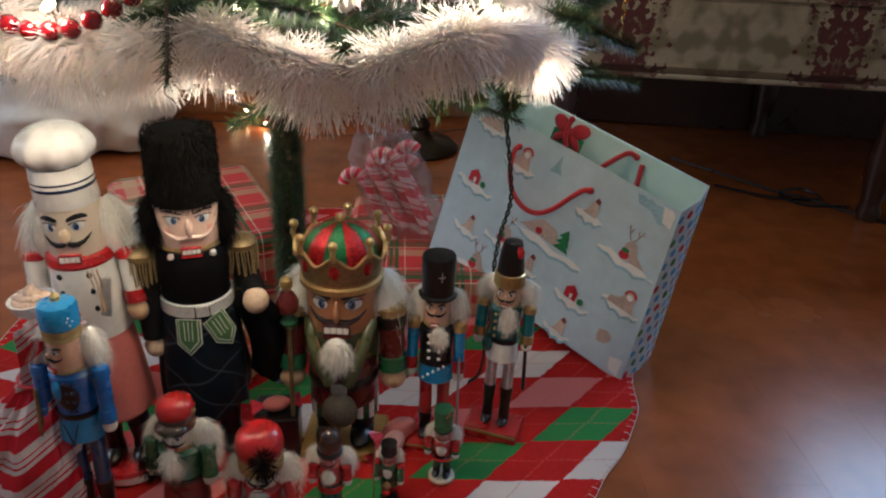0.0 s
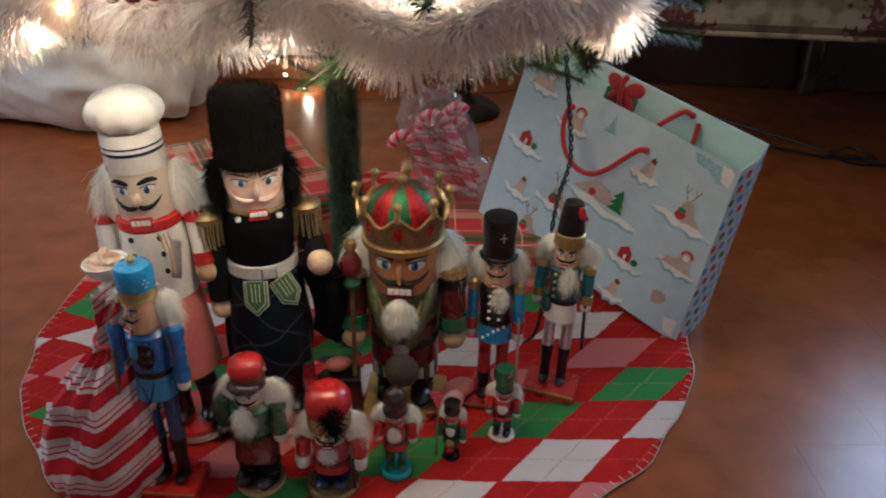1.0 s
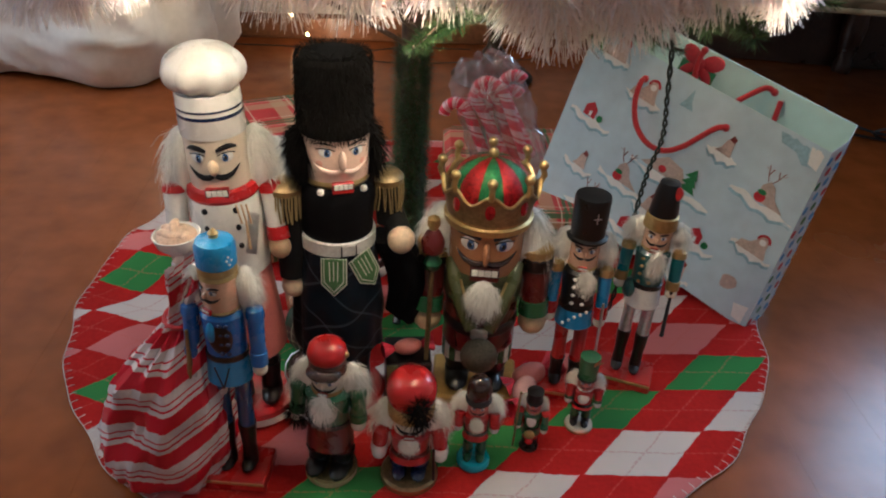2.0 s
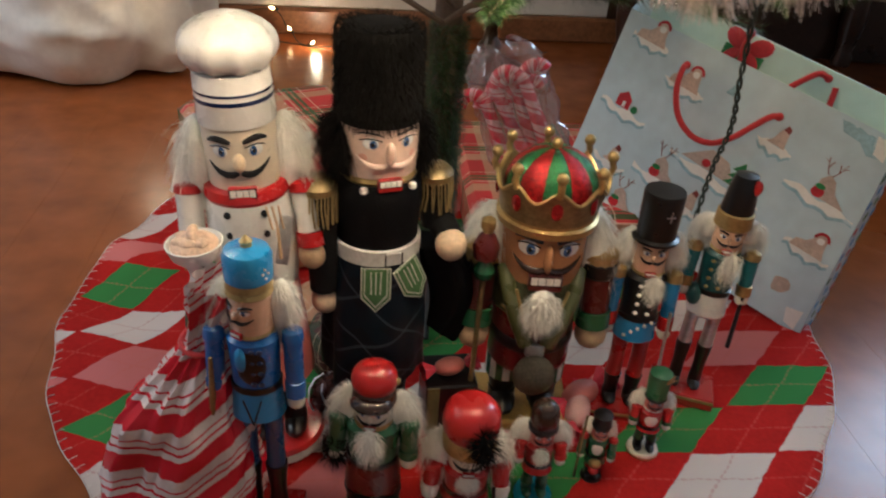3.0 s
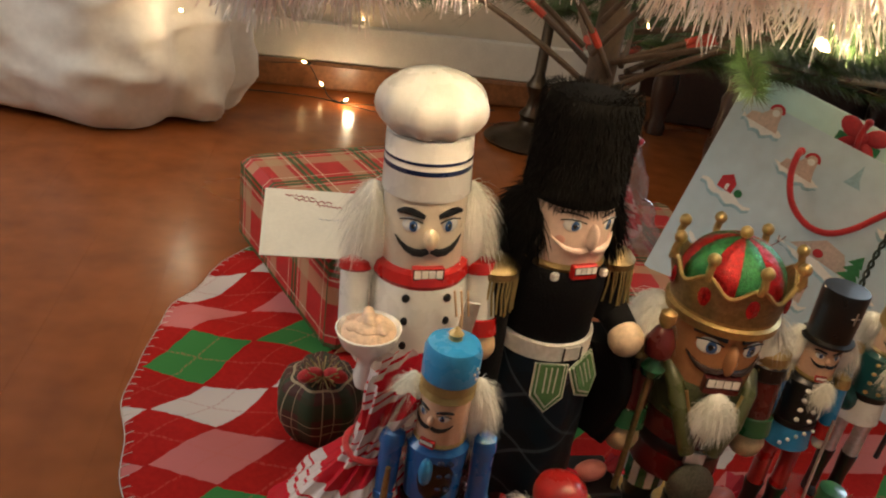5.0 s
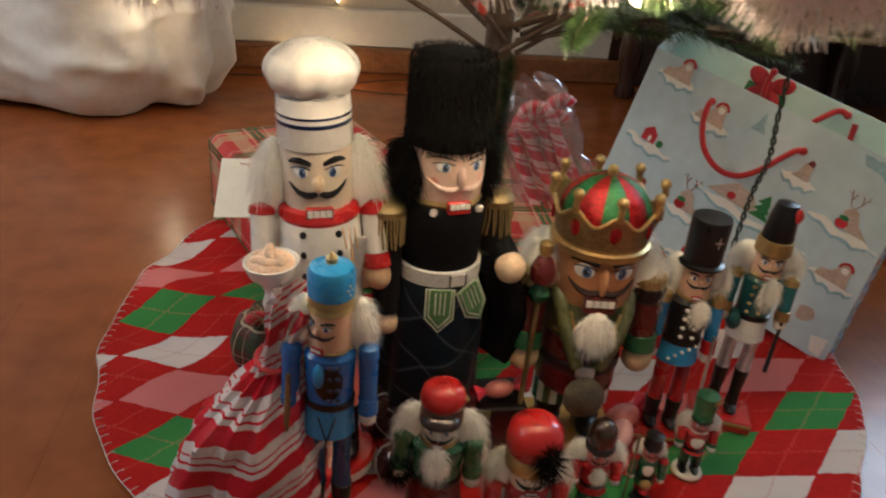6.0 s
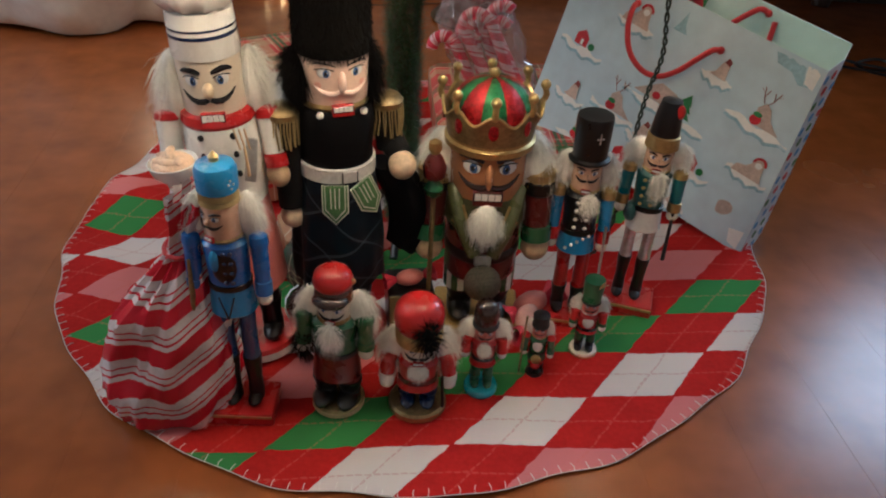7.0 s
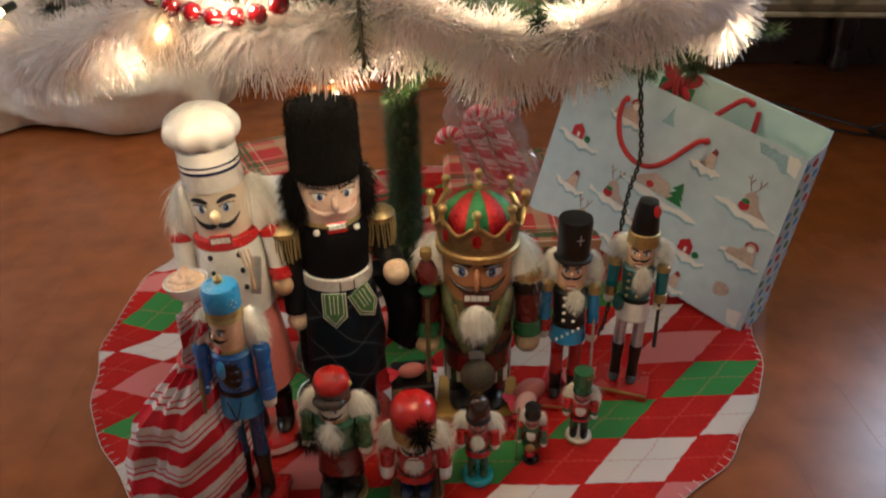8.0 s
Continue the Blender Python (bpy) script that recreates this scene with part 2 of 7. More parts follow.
    def obj(self, name, parent=None, label="", category="", group="", kind="", at=None, angle=38):
        me = bpy.data.meshes.new(name)
        bmesh.ops.recalc_face_normals(self.bm, faces=[f for f in self.bm.faces if len(f.verts) > 3]) if len(self.bm.faces) < 60000 else None
        self.bm.to_mesh(me)
        self.bm.free()
        for m in self.mats:
            me.materials.append(m)
        flat = [f.use_smooth for f in me.polygons]
        me.set_sharp_from_angle(angle=radians(angle))
        me.polygons.foreach_set("use_smooth", flat)
        ob = new(name, me)
        if parent:
            ob.parent = parent
        if at is not None:
            ob.matrix_basis = at
        return tagged(ob, label, category, group, kind)


def part(name, shape, parent, label="", at=None):
    return shape.obj(name, parent, label, at=at)


def thing(name, m, label, category, group=""):
    ob = new(name)
    ob.empty_display_size = 0.02
    ob.matrix_basis = m
    return tagged(ob, label, category, group)

def smooth(pts, steps):
    """Points of a smooth line through pts."""
    out = []
    for k in range(len(pts) - 1):
        p0, p1, p2, p3 = pts[max(0, k - 1)], pts[k], pts[k + 1], pts[min(len(pts) - 1, k + 2)]
        for q in range(steps):
            w = q / steps
            out.append(0.5 * ((2 * p1) + (p2 - p0) * w + (2 * p0 - 5 * p1 + 4 * p2 - p3) * w * w + (3 * p1 - p0 - 3 * p2 + p3) * w ** 3))
    out.append(pts[-1])
    return out


# ---- the room ----
FLOORM = mat("polished_wood_floor", (0.240, 0.065, 0.015), 0.25, var=0.11, scale=2.2, bump=0, coat=0.05, spec=0.36, hue=(0.30, 0.088, 0.022), world_space=True)
FLOORM.node_tree.nodes["Principled BSDF"].inputs["Coat Roughness"].default_value = 0.3
WALLM = mat("painted_wall", (0.62, 0.57, 0.48), 0.7, var=0.05, scale=4)
TRIMM = mat("white_trim_paint", (0.74, 0.72, 0.66), 0.4, var=0.06)
SHOEM = mat("stained_trim_wood", (0.24, 0.10, 0.04), 0.35, var=0.3, scale=12)
CEILM = mat("ceiling_paint", (0.78, 0.77, 0.74), 0.8, var=0.04, scale=3)
X0, X1, Y0, Y1, ZC = -2.6, 3.4, -2.5, 2.56, 2.45


def slab(name, lo, hi, m, label, category, bev=0.0, parent=None):
    s = Shape()
    c = [(a + b) / 2 for a, b in zip(lo, hi)]
    s.block((0, 0, 0), [b - a for a, b in zip(lo, hi)], m, bev)
    return s.obj(name, parent, label, category, kind="" if parent else "structure", at=ROOM @ pose(*c))


slab("floor", (X0 - 0.1, Y0 - 0.1, -0.09), (X1 + 0.1, Y1 + 0.1, -0.012), SHOEM, "polished reddish brown wooden plank floor", "floor")
slab("ceiling", (X0 - 0.1, Y0 - 0.1, ZC), (X1 + 0.1, Y1 + 0.1, ZC + 0.1), CEILM, "plain white ceiling", "ceiling")


def wall_with_window(name, x0, x1, y, thick, hole, label, m):
    """A wall along x with one rectangular opening (xa, xb, za, zb)."""
    xa, xb, za, zb = hole
    s = Shape()
    for lo, hi in (((x0, 0), (xa, ZC)), ((xb, 0), (x1, ZC)), ((xa, 0), (xb, za)), ((xa, zb), (xb, ZC))):
        s.block(((lo[0] + hi[0]) / 2, y + thick / 2, (lo[1] + hi[1]) / 2), (hi[0] - lo[0], abs(thick), hi[1] - lo[1]), WALLM)
    return s.obj(name, None, label, "wall", kind="structure", at=m)


wall_with_window("wall_north", X0, X1, Y1, 0.12, (1.55, 2.85, 0.95, 2.15), "cream painted wall behind the tree", ROOM)
SIDE = ROOM @ pose(X0, 0, 0, 0, 0, 90)
# unseen opening, added to house the west fill lamp
wall_with_window("wall_west", Y0, Y1, 0.0, 0.12, (0.50, 2.10, 0.85, 2.1), "cream painted wall with an added window opening", SIDE)
slab("wall_south", (X0 - 0.12, Y0 - 0.12, 0), (X1 + 0.12, Y0, ZC), WALLM, "cream painted wall", "wall")
slab("wall_east", (X1, Y0, 0), (X1 + 0.12, Y1, ZC), WALLM, "cream painted side wall", "wall")
slab("baseboard", (X0, Y1 - 0.018, 0.075), (X1, Y1, 0.185), TRIMM, "white painted baseboard", "baseboard", 0.005)
slab("trim", (X0, Y1 - 0.034, -0.001), (X1, Y1 - 0.001, 0.075), SHOEM, "brown stained wooden floor trim", "trim", 0.008)
# the second frame is unseen too, added round the fill lamp's opening
for nm, base, xa, xb, y, za, zb in (("window_1", ROOM, 1.55, 2.85, Y1 + 0.06, 0.95, 2.15), ("fill_window", SIDE, 0.50, 2.10, 0.06, 0.85, 2.1)):
    w = tagged(new(nm), "white framed window out of view, lit by an area lamp", "window", kind="structure")
    w.matrix_basis = base @ pose((xa + xb) / 2, y, (za + zb) / 2)
    s = Shape()
    hw, hh = (xb - xa) / 2, (zb - za) / 2
    for c, sz in (((-hw + 0.025, 0, 0), (0.05, 0.06, 2 * hh)), ((hw - 0.025, 0, 0), (0.05, 0.06, 2 * hh)), ((0, 0, hh - 0.025), (2 * hw - 0.1, 0.06, 0.05)), ((0, 0, -hh + 0.025), (2 * hw - 0.1, 0.06, 0.05)), ((0, 0, 0), (2 * hw - 0.1, 0.04, 0.04))):
        s.block(c, sz, TRIMM, 0.004)
    part("window_frame", s, w)

# ---- sofa ----
SOFAM = mat("damask_upholstery", (0.34, 0.28, 0.18), 0.85, var=0.12, bump=0.3, bscale=500, sheen=0.2)


def damask(m):
    """Mirrored scroll figures in brown and dark red over the cream cloth."""
    nt = m.node_tree
    b = nt.nodes["Principled BSDF"]
    src = b.inputs["Base Color"].links[0].from_socket
    tc = nt.nodes.new("ShaderNodeTexCoord")
    sep = nt.nodes.new("ShaderNodeSeparateXYZ")
    nt.links.new(tc.outputs["Object"], sep.inputs[0])
    pp = nt.nodes.new("ShaderNodeMath")
    pp.operation = "PINGPONG"
    pp.inputs[1].default_value = 0.234
    sh = nt.nodes.new("ShaderNodeMath")
    sh.inputs[1].default_value = 0.685
    nt.links.new(sep.outputs[0], sh.inputs[0])
    nt.links.new(sh.outputs[0], pp.inputs[0])
    pz = nt.nodes.new("ShaderNodeMath")
    pz.operation = "FLOORED_MODULO"
    pz.inputs[1].default_value = 0.26
    nt.links.new(sep.outputs[2], pz.inputs[0])
    comb = nt.nodes.new("ShaderNodeCombineXYZ")
    nt.links.new(pp.outputs[0], comb.inputs[0])
    nt.links.new(pz.outputs[0], comb.inputs[2])
    for scale, lo, hi, colr, edge in ((30, 0.56, 0.58, (0.10, 0.03, 0.018), True), (17, 0.46, 0.60, (0.17, 0.14, 0.075), False), (58, 0.55, 0.57, (0.085, 0.018, 0.014), True)):
        n = nt.nodes.new("ShaderNodeTexNoise")
        n.inputs["Scale"].default_value, n.inputs["Detail"].default_value = scale, 1.5
        nt.links.new(comb.outputs[0], n.inputs["Vector"])
        val = n.outputs[0]
        if edge:
            near = nt.nodes.new("ShaderNodeMapRange")
            near.inputs[1].default_value, near.inputs[2].default_value = 0.0, 0.15
            near.inputs[3].default_value, near.inputs[4].default_value = 0.16, -0.22
            nt.links.new(pp.outputs[0], near.inputs[0])
            ad = nt.nodes.new("ShaderNodeMath")
            nt.links.new(val, ad.inputs[0])
            nt.links.new(near.outputs[0], ad.inputs[1])
            val = ad.outputs[0]
        mr = nt.nodes.new("ShaderNodeMapRange")
        mr.inputs[1].default_value, mr.inputs[2].default_value = lo, hi
        nt.links.new(val, mr.inputs[0])
        mx = nt.nodes.new("ShaderNodeMix")
        mx.data_type = "RGBA"
        mx.inputs[7].default_value = (*colr, 1)
        nt.links.new(mr.outputs[0], mx.inputs[0])
        nt.links.new(src, mx.inputs[6])
        src = mx.outputs[2]
    nt.links.new(src, b.inputs["Base Color"])


damask(SOFAM)
DARKWOOD = mat("dark_stained_wood", (0.035, 0.014, 0.008), 0.3, var=0.3, scale=20, coat=0.3)


def sofa():
    t = thing("sofa", pose(1.07, 1.85, 0), "cream sofa in brown floral damask on dark wooden legs", "sofa")
    s = Shape()
    s.block((0, 0.34, 0.432), (1.70, 0.68, 0.185), SOFAM, 0.02)
    part("seat_base", s, t)
    s = Shape()
    s.tube([(-0.85, -0.004, 0.338), (0.85, -0.004, 0.338)], 0.006, SOFAM)
    s.tube([(-0.85, -0.004, 0.518), (0.85, -0.004, 0.518)], 0.005, SOFAM)
    part("piping", s, t)
    for x in (-0.425, 0.425):
        s = Shape()
        s.block((x, 0.28, 0.60), (0.80, 0.60, 0.145), SOFAM, 0.04)
        part("seat_cushion", s, t)
    s = Shape()
    s.block((0, 0.70, 0.62), (1.70, 0.14, 0.60), SOFAM, 0.03)
    part("backrest", s, t)
    # added dark board: stands in for the shade below the seat
    s = Shape()
    s.block((0, 0.735, 0.165), (1.68, 0.02, 0.325), DARKWOOD, 0.003)
    part("shade_panel", s, t, "added dark panel standing in for the shade under the sofa")
    for x in (-0.86, 0.86):
        s = Shape()
        s.block((x, 0.34, 0.55), (0.10, 0.72, 0.44), SOFAM, 0.04)
        part("armrest", s, t)
    for x, y in ((-0.80, 0.06), (-0.13, 0.685), (-0.03, 0.05), (0.80, 0.06), (0.80, 0.60), (-0.80, 0.60)):
        s = Shape()
        s.lathe([(0.026, 0), (0.03, 0.02), (0.022, 0.04), (0.032, 0.10), (0.036, 0.14), (0.026, 0.22), (0.03, 0.25), (0.022, 0.27), (0.034, 0.338)], DARKWOOD, (x, y, 0.001), 16)
        part("leg", s, t)
    return t


sofa()

# ---- white sheet draped over a stand ----
SHEET = mat("white_cotton_sheet", (0.76, 0.73, 0.68), 0.85, var=0.06, scale=8, bump=0.25, bscale=400, sheen=0.3)


def draped_sheet():
    s = Shape()
    rings = []
    n = 300
    for k in range(64):
        h = k / 63
        z = 0.004 + 0.86 * h
        ring = []
        for i in range(n):
            a = 2 * math.pi * i / n
            c, sn = math.cos(a), math.sin(a)
            ex, ey = 0.60, 0.235
            rad = (abs(c) ** 3.2 + abs(sn) ** 3.2) ** (-1 / 3.2)
            fold = 0.020 * math.sin(11 * a + 1.2 * math.sin(3 * a) + 2.5 * h) * (1 - 0.4 * h) + 0.007 * math.sin(23 * a + 4 * h)
            fold += 0.035 * noise.noise(Vector((c * 2.2, sn * 2.2, h * 3.0))) + 0.008 * abs(noise.noise(Vector((c * 5 + h * 3, sn * 5, h * 9 - c * 2))))
            fold += 0.006 * noise.noise(Vector((c * 7, sn * 7, h * 8)))
            ridge = max(0, 1 - 2.6 * abs(noise.noise(Vector((c * 3.2 + h * 5, sn * 3.2 - h * 2, h * 7 + c * 2)))))
            fold += 0.018 * ridge ** 2 + 0.003 * max(0, 1 - 3 * abs(noise.noise(Vector((c * 7 - h * 6, sn * 7, h * 12))))) ** 2
            flare = -0.05 * max(0, 1 - h * 8) ** 2 - 0.02 * h
            ring.append(((ex + fold + flare) * rad * c, (ey + fold + flare) * rad * sn, z + (0.004 * math.sin(9 * a) + 0.004 if k == 0 else 0)))
        rings.append(ring)
    for f in (0.94, 0.7, 0.35, 0.02):
        rings.append([(p[0] * f, p[1] * f, 0.872 + 0.01 * math.sin(i * 0.3) * f) for i, p in enumerate(rings[63])])
    s.grid(rings, SHEET, cap=(False, True))
    return s.obj("draped_sheet", None, "rumpled white cotton sheet draped over a stand on the floor", "cloth", at=pose(-1.455, 2.055, 0, 0, 0, 3), angle=80)


draped_sheet()

# ---- tree skirt ----
A, B, ORIGIN = (0.1064, 0.0127), (0.0605, 0.0865), (0.0775, 0.7705)
# the rucked left side: its own slant of the same pattern
LA, LB, LORIGIN = (0.0833, -0.0014), (0.0495, 0.0843), (-0.6925, 1.0515)
SKC, SKR = (-0.182, 1.160), 0.557


def skirt_material():
    m = mat("fleece_argyle", (0.44, 0.017, 0.015), 0.95, var=0.13, scale=25, bump=0.5, bscale=900, spec=0.1)
    nt = m.node_tree
    b = nt.nodes["Principled BSDF"]
    src = b.inputs["Base Color"].links[0].from_socket
    tc = nt.nodes.new("ShaderNodeTexCoord")
    sep = nt.nodes.new("ShaderNodeSeparateXYZ")
    nt.links.new(tc.outputs["UV"], sep.inputs[0])

    def op(kind, a, c=None):
        n = nt.nodes.new("ShaderNodeMath")
        n.operation = kind
        for k, v in enumerate((a, c)):
            if v is None:
                continue
            if isinstance(v, (int, float)):
                n.inputs[k].default_value = v
            else:
                nt.links.new(v, n.inputs[k])
        return n.outputs[0]

    wob = nt.nodes.new("ShaderNodeTexNoise")
    wob.inputs["Scale"].default_value, wob.inputs["Detail"].default_value = 5.0, 3
    nt.links.new(tc.outputs["UV"], wob.inputs["Vector"])
    shift = op("MULTIPLY", op("SUBTRACT", wob.outputs[0], 0.5), 0.09)
    u, v = op("ADD", sep.outputs[0], shift), op("SUBTRACT", sep.outputs[1], shift)
    i, j = op("FLOOR", u), op("FLOOR", v)
    fu, fv = op("SUBTRACT", u, i), op("SUBTRACT", v, j)
    odd = op("FLOORED_MODULO", op("ADD", i, j), 2.0)
    even = op("SUBTRACT", 1.0, odd)
    k = op("FLOORED_MODULO", op("MULTIPLY", op("SUBTRACT", j, i), 0.5), 3.0)
    ramp = nt.nodes.new("ShaderNodeValToRGB")
    ramp.color_ramp.interpolation = "CONSTANT"
    el = ramp.color_ramp.elements
    el[0].position, el[0].color = 0.0, (0.65, 0.58, 0.55, 1)
    el[1].position, el[1].color = 0.25, (0.055, 0.235, 0.065, 1)
    e = el.new(0.58)
    e.color = (0.62, 0.20, 0.20, 1)
    nt.links.new(op("DIVIDE", k, 3.0), ramp.inputs[0])
    inset = op("MULTIPLY", op("LESS_THAN", op("ABSOLUTE", op("SUBTRACT", fu, 0.5)), 0.485), op("LESS_THAN", op("ABSOLUTE", op("SUBTRACT", fv, 0.5)), 0.485))
    mx = nt.nodes.new("ShaderNodeMix")
    mx.data_type = "RGBA"
    nt.links.new(op("MULTIPLY", even, inset), mx.inputs[0])
    nt.links.new(src, mx.inputs[6])
    nt.links.new(ramp.outputs[0], mx.inputs[7])
    src = mx.outputs[2]
    line = op("MAXIMUM", op("LESS_THAN", op("ABSOLUTE", op("SUBTRACT", fu, 0.5)), 0.016), op("LESS_THAN", op("ABSOLUTE", op("SUBTRACT", fv, 0.5)), 0.016))
    dash = op("GREATER_THAN", op("FLOORED_MODULO", op("MULTIPLY", op("ADD", u, v), 11.0), 1.0), 0.22)
    line = op("MULTIPLY", line, dash)
    lc = nt.nodes.new("ShaderNodeMix")
    lc.data_type = "RGBA"
    lc.inputs[6].default_value, lc.inputs[7].default_value = (0.62, 0.16, 0.12, 1), (0.40, 0.05, 0.05, 1)
    white = op("LESS_THAN", k, 0.5)
    nt.links.new(op("MULTIPLY", even, white), lc.inputs[0])
    m2 = nt.nodes.new("ShaderNodeMix")
    m2.data_type = "RGBA"
    nt.links.new(op("MULTIPLY", line, 0.30), m2.inputs[0])
    nt.links.new(src, m2.inputs[6])
    nt.links.new(lc.outputs[2], m2.inputs[7])
    nt.links.new(m2.outputs[2], b.inputs["Base Color"])
    return m


SKIRTM = skirt_material()
THREAD = mat("white_yarn", (0.72, 0.68, 0.62), 0.8, bump=0)


def skirt_edge(a):
    """Radius of the hem at an angle, slightly uneven."""
    return SKR + 0.008 * math.sin(3 * a + 2.6) - 0.034 * max(0, -math.cos(a)) ** 2 - 0.007 * max(0, math.cos(a)) ** 2 + 0.014 * max(0, -math.sin(a)) ** 3 + 0.003 * math.sin(17 * a) + 0.002 * math.sin(29 * a + 1)


def skirt_height(x, y, r):
    """Soft waves over the floor; the left side is rucked up."""
    left = max(0.0, -x - 0.30)
    w = 0.0035 + 0.0012 * math.sin(18 * x + 3) * math.sin(15 * y)
    return w + left * (0.05 + 0.075 * math.sin(31 * y + 9 * x)) * min(1, max(0, (0.545 - r) * 12)) * (1 if y > -0.35 else 0.2)


def tree_skirt():
    t = thing("tree_skirt", pose(SKC[0], SKC[1], 0), "round red fleece tree skirt with white, green and pink argyle diamonds", "tree skirt")
    s = Shape()
    det = A[0] * B[1] - A[1] * B[0]
    ldet = LA[0] * LB[1] - LA[1] * LB[0]
    n, rows = 240, 60
    top = []
    for k in range(rows + 1):
        ring = []
        for i in range(n):
            a = 2 * math.pi * i / n
            r = 0.035 + (skirt_edge(a) - 0.035) * (k / rows) ** 0.8
            x, y = r * math.cos(a), r * math.sin(a)
            ring.append((x, y, skirt_height(x, y, r) + 0.002))
        top.append(ring)
    top.append([(x, y, max(0.0006, z - 0.0025)) for x, y, z in top[-1]])
    s.grid(top, SKIRTM, cap=(False, False))
    for f in s.bm.faces:
        for lp in f.loops:
            x, y = lp.vert.co.x, lp.vert.co.y
            ruck = min(1, max(0, (-x - 0.20) / 0.16))
            ruck = ruck * ruck * (3 - 2 * ruck)
            wx, wy = x + SKC[0], y + SKC[1]
            x, y = wx - ORIGIN[0] + 0.003 * math.sin(16 * wy), wy - ORIGIN[1] + 0.003 * math.sin(14 * wx)
            u, v = (x * B[1] - y * B[0]) / det, (A[0] * y - A[1] * x) / det
            x, y = wx - LORIGIN[0] + 0.008 * math.sin(17 * wy + 1), wy - LORIGIN[1] + 0.010 * math.sin(24 * wx + 9 * wy)
            ul, vl = -10 + (x * LB[1] - y * LB[0]) / ldet, 4 + (LA[0] * y - LA[1] * x) / ldet
            lp[s.uv].uv = (u + (ul - u) * ruck, v + (vl - v) * ruck)
    part("cloth", s, t)
    s = Shape()
    rng = random.Random(4)
    steps = 210
    for i in range(steps):
        a = 2 * math.pi * i / steps
        pts = []
        for rr, dz in ((-0.009, 0.003), (-0.004, 0.0034), (0.001, 0.002)):
            r = skirt_edge(a) + rr
            x, y = r * math.cos(a + rng.uniform(-0.002, 0.002)), r * math.sin(a)
            pts.append((x, y, skirt_height(x, y, r) + dz))
        s.tube(pts, 0.00045, THREAD, 5)
    edge = []
    for i in range(steps * 2 + 1):
        a = math.pi * i / steps
        r = skirt_edge(a) + 0.001
        edge.append((r * math.cos(a), r * math.sin(a), skirt_height(r * math.cos(a), r * math.sin(a), r) + 0.002))
    s.tube(edge, 0.0005, THREAD, 5)
    st = part("blanket_stitch", s, t, "white yarn blanket stitching")
    tagged(st, kind="stuff")
    return t


tree_skirt()

# ---- nutcrackers: one plain mesh each, facing -y ----
def turn(rx=0, ry=0, rz=0):
    return Euler([radians(a) for a in (rx, ry, rz)]).to_matrix().to_4x4()


def tall(k):
    return Matrix.Diagonal((1, 1, k, 1))


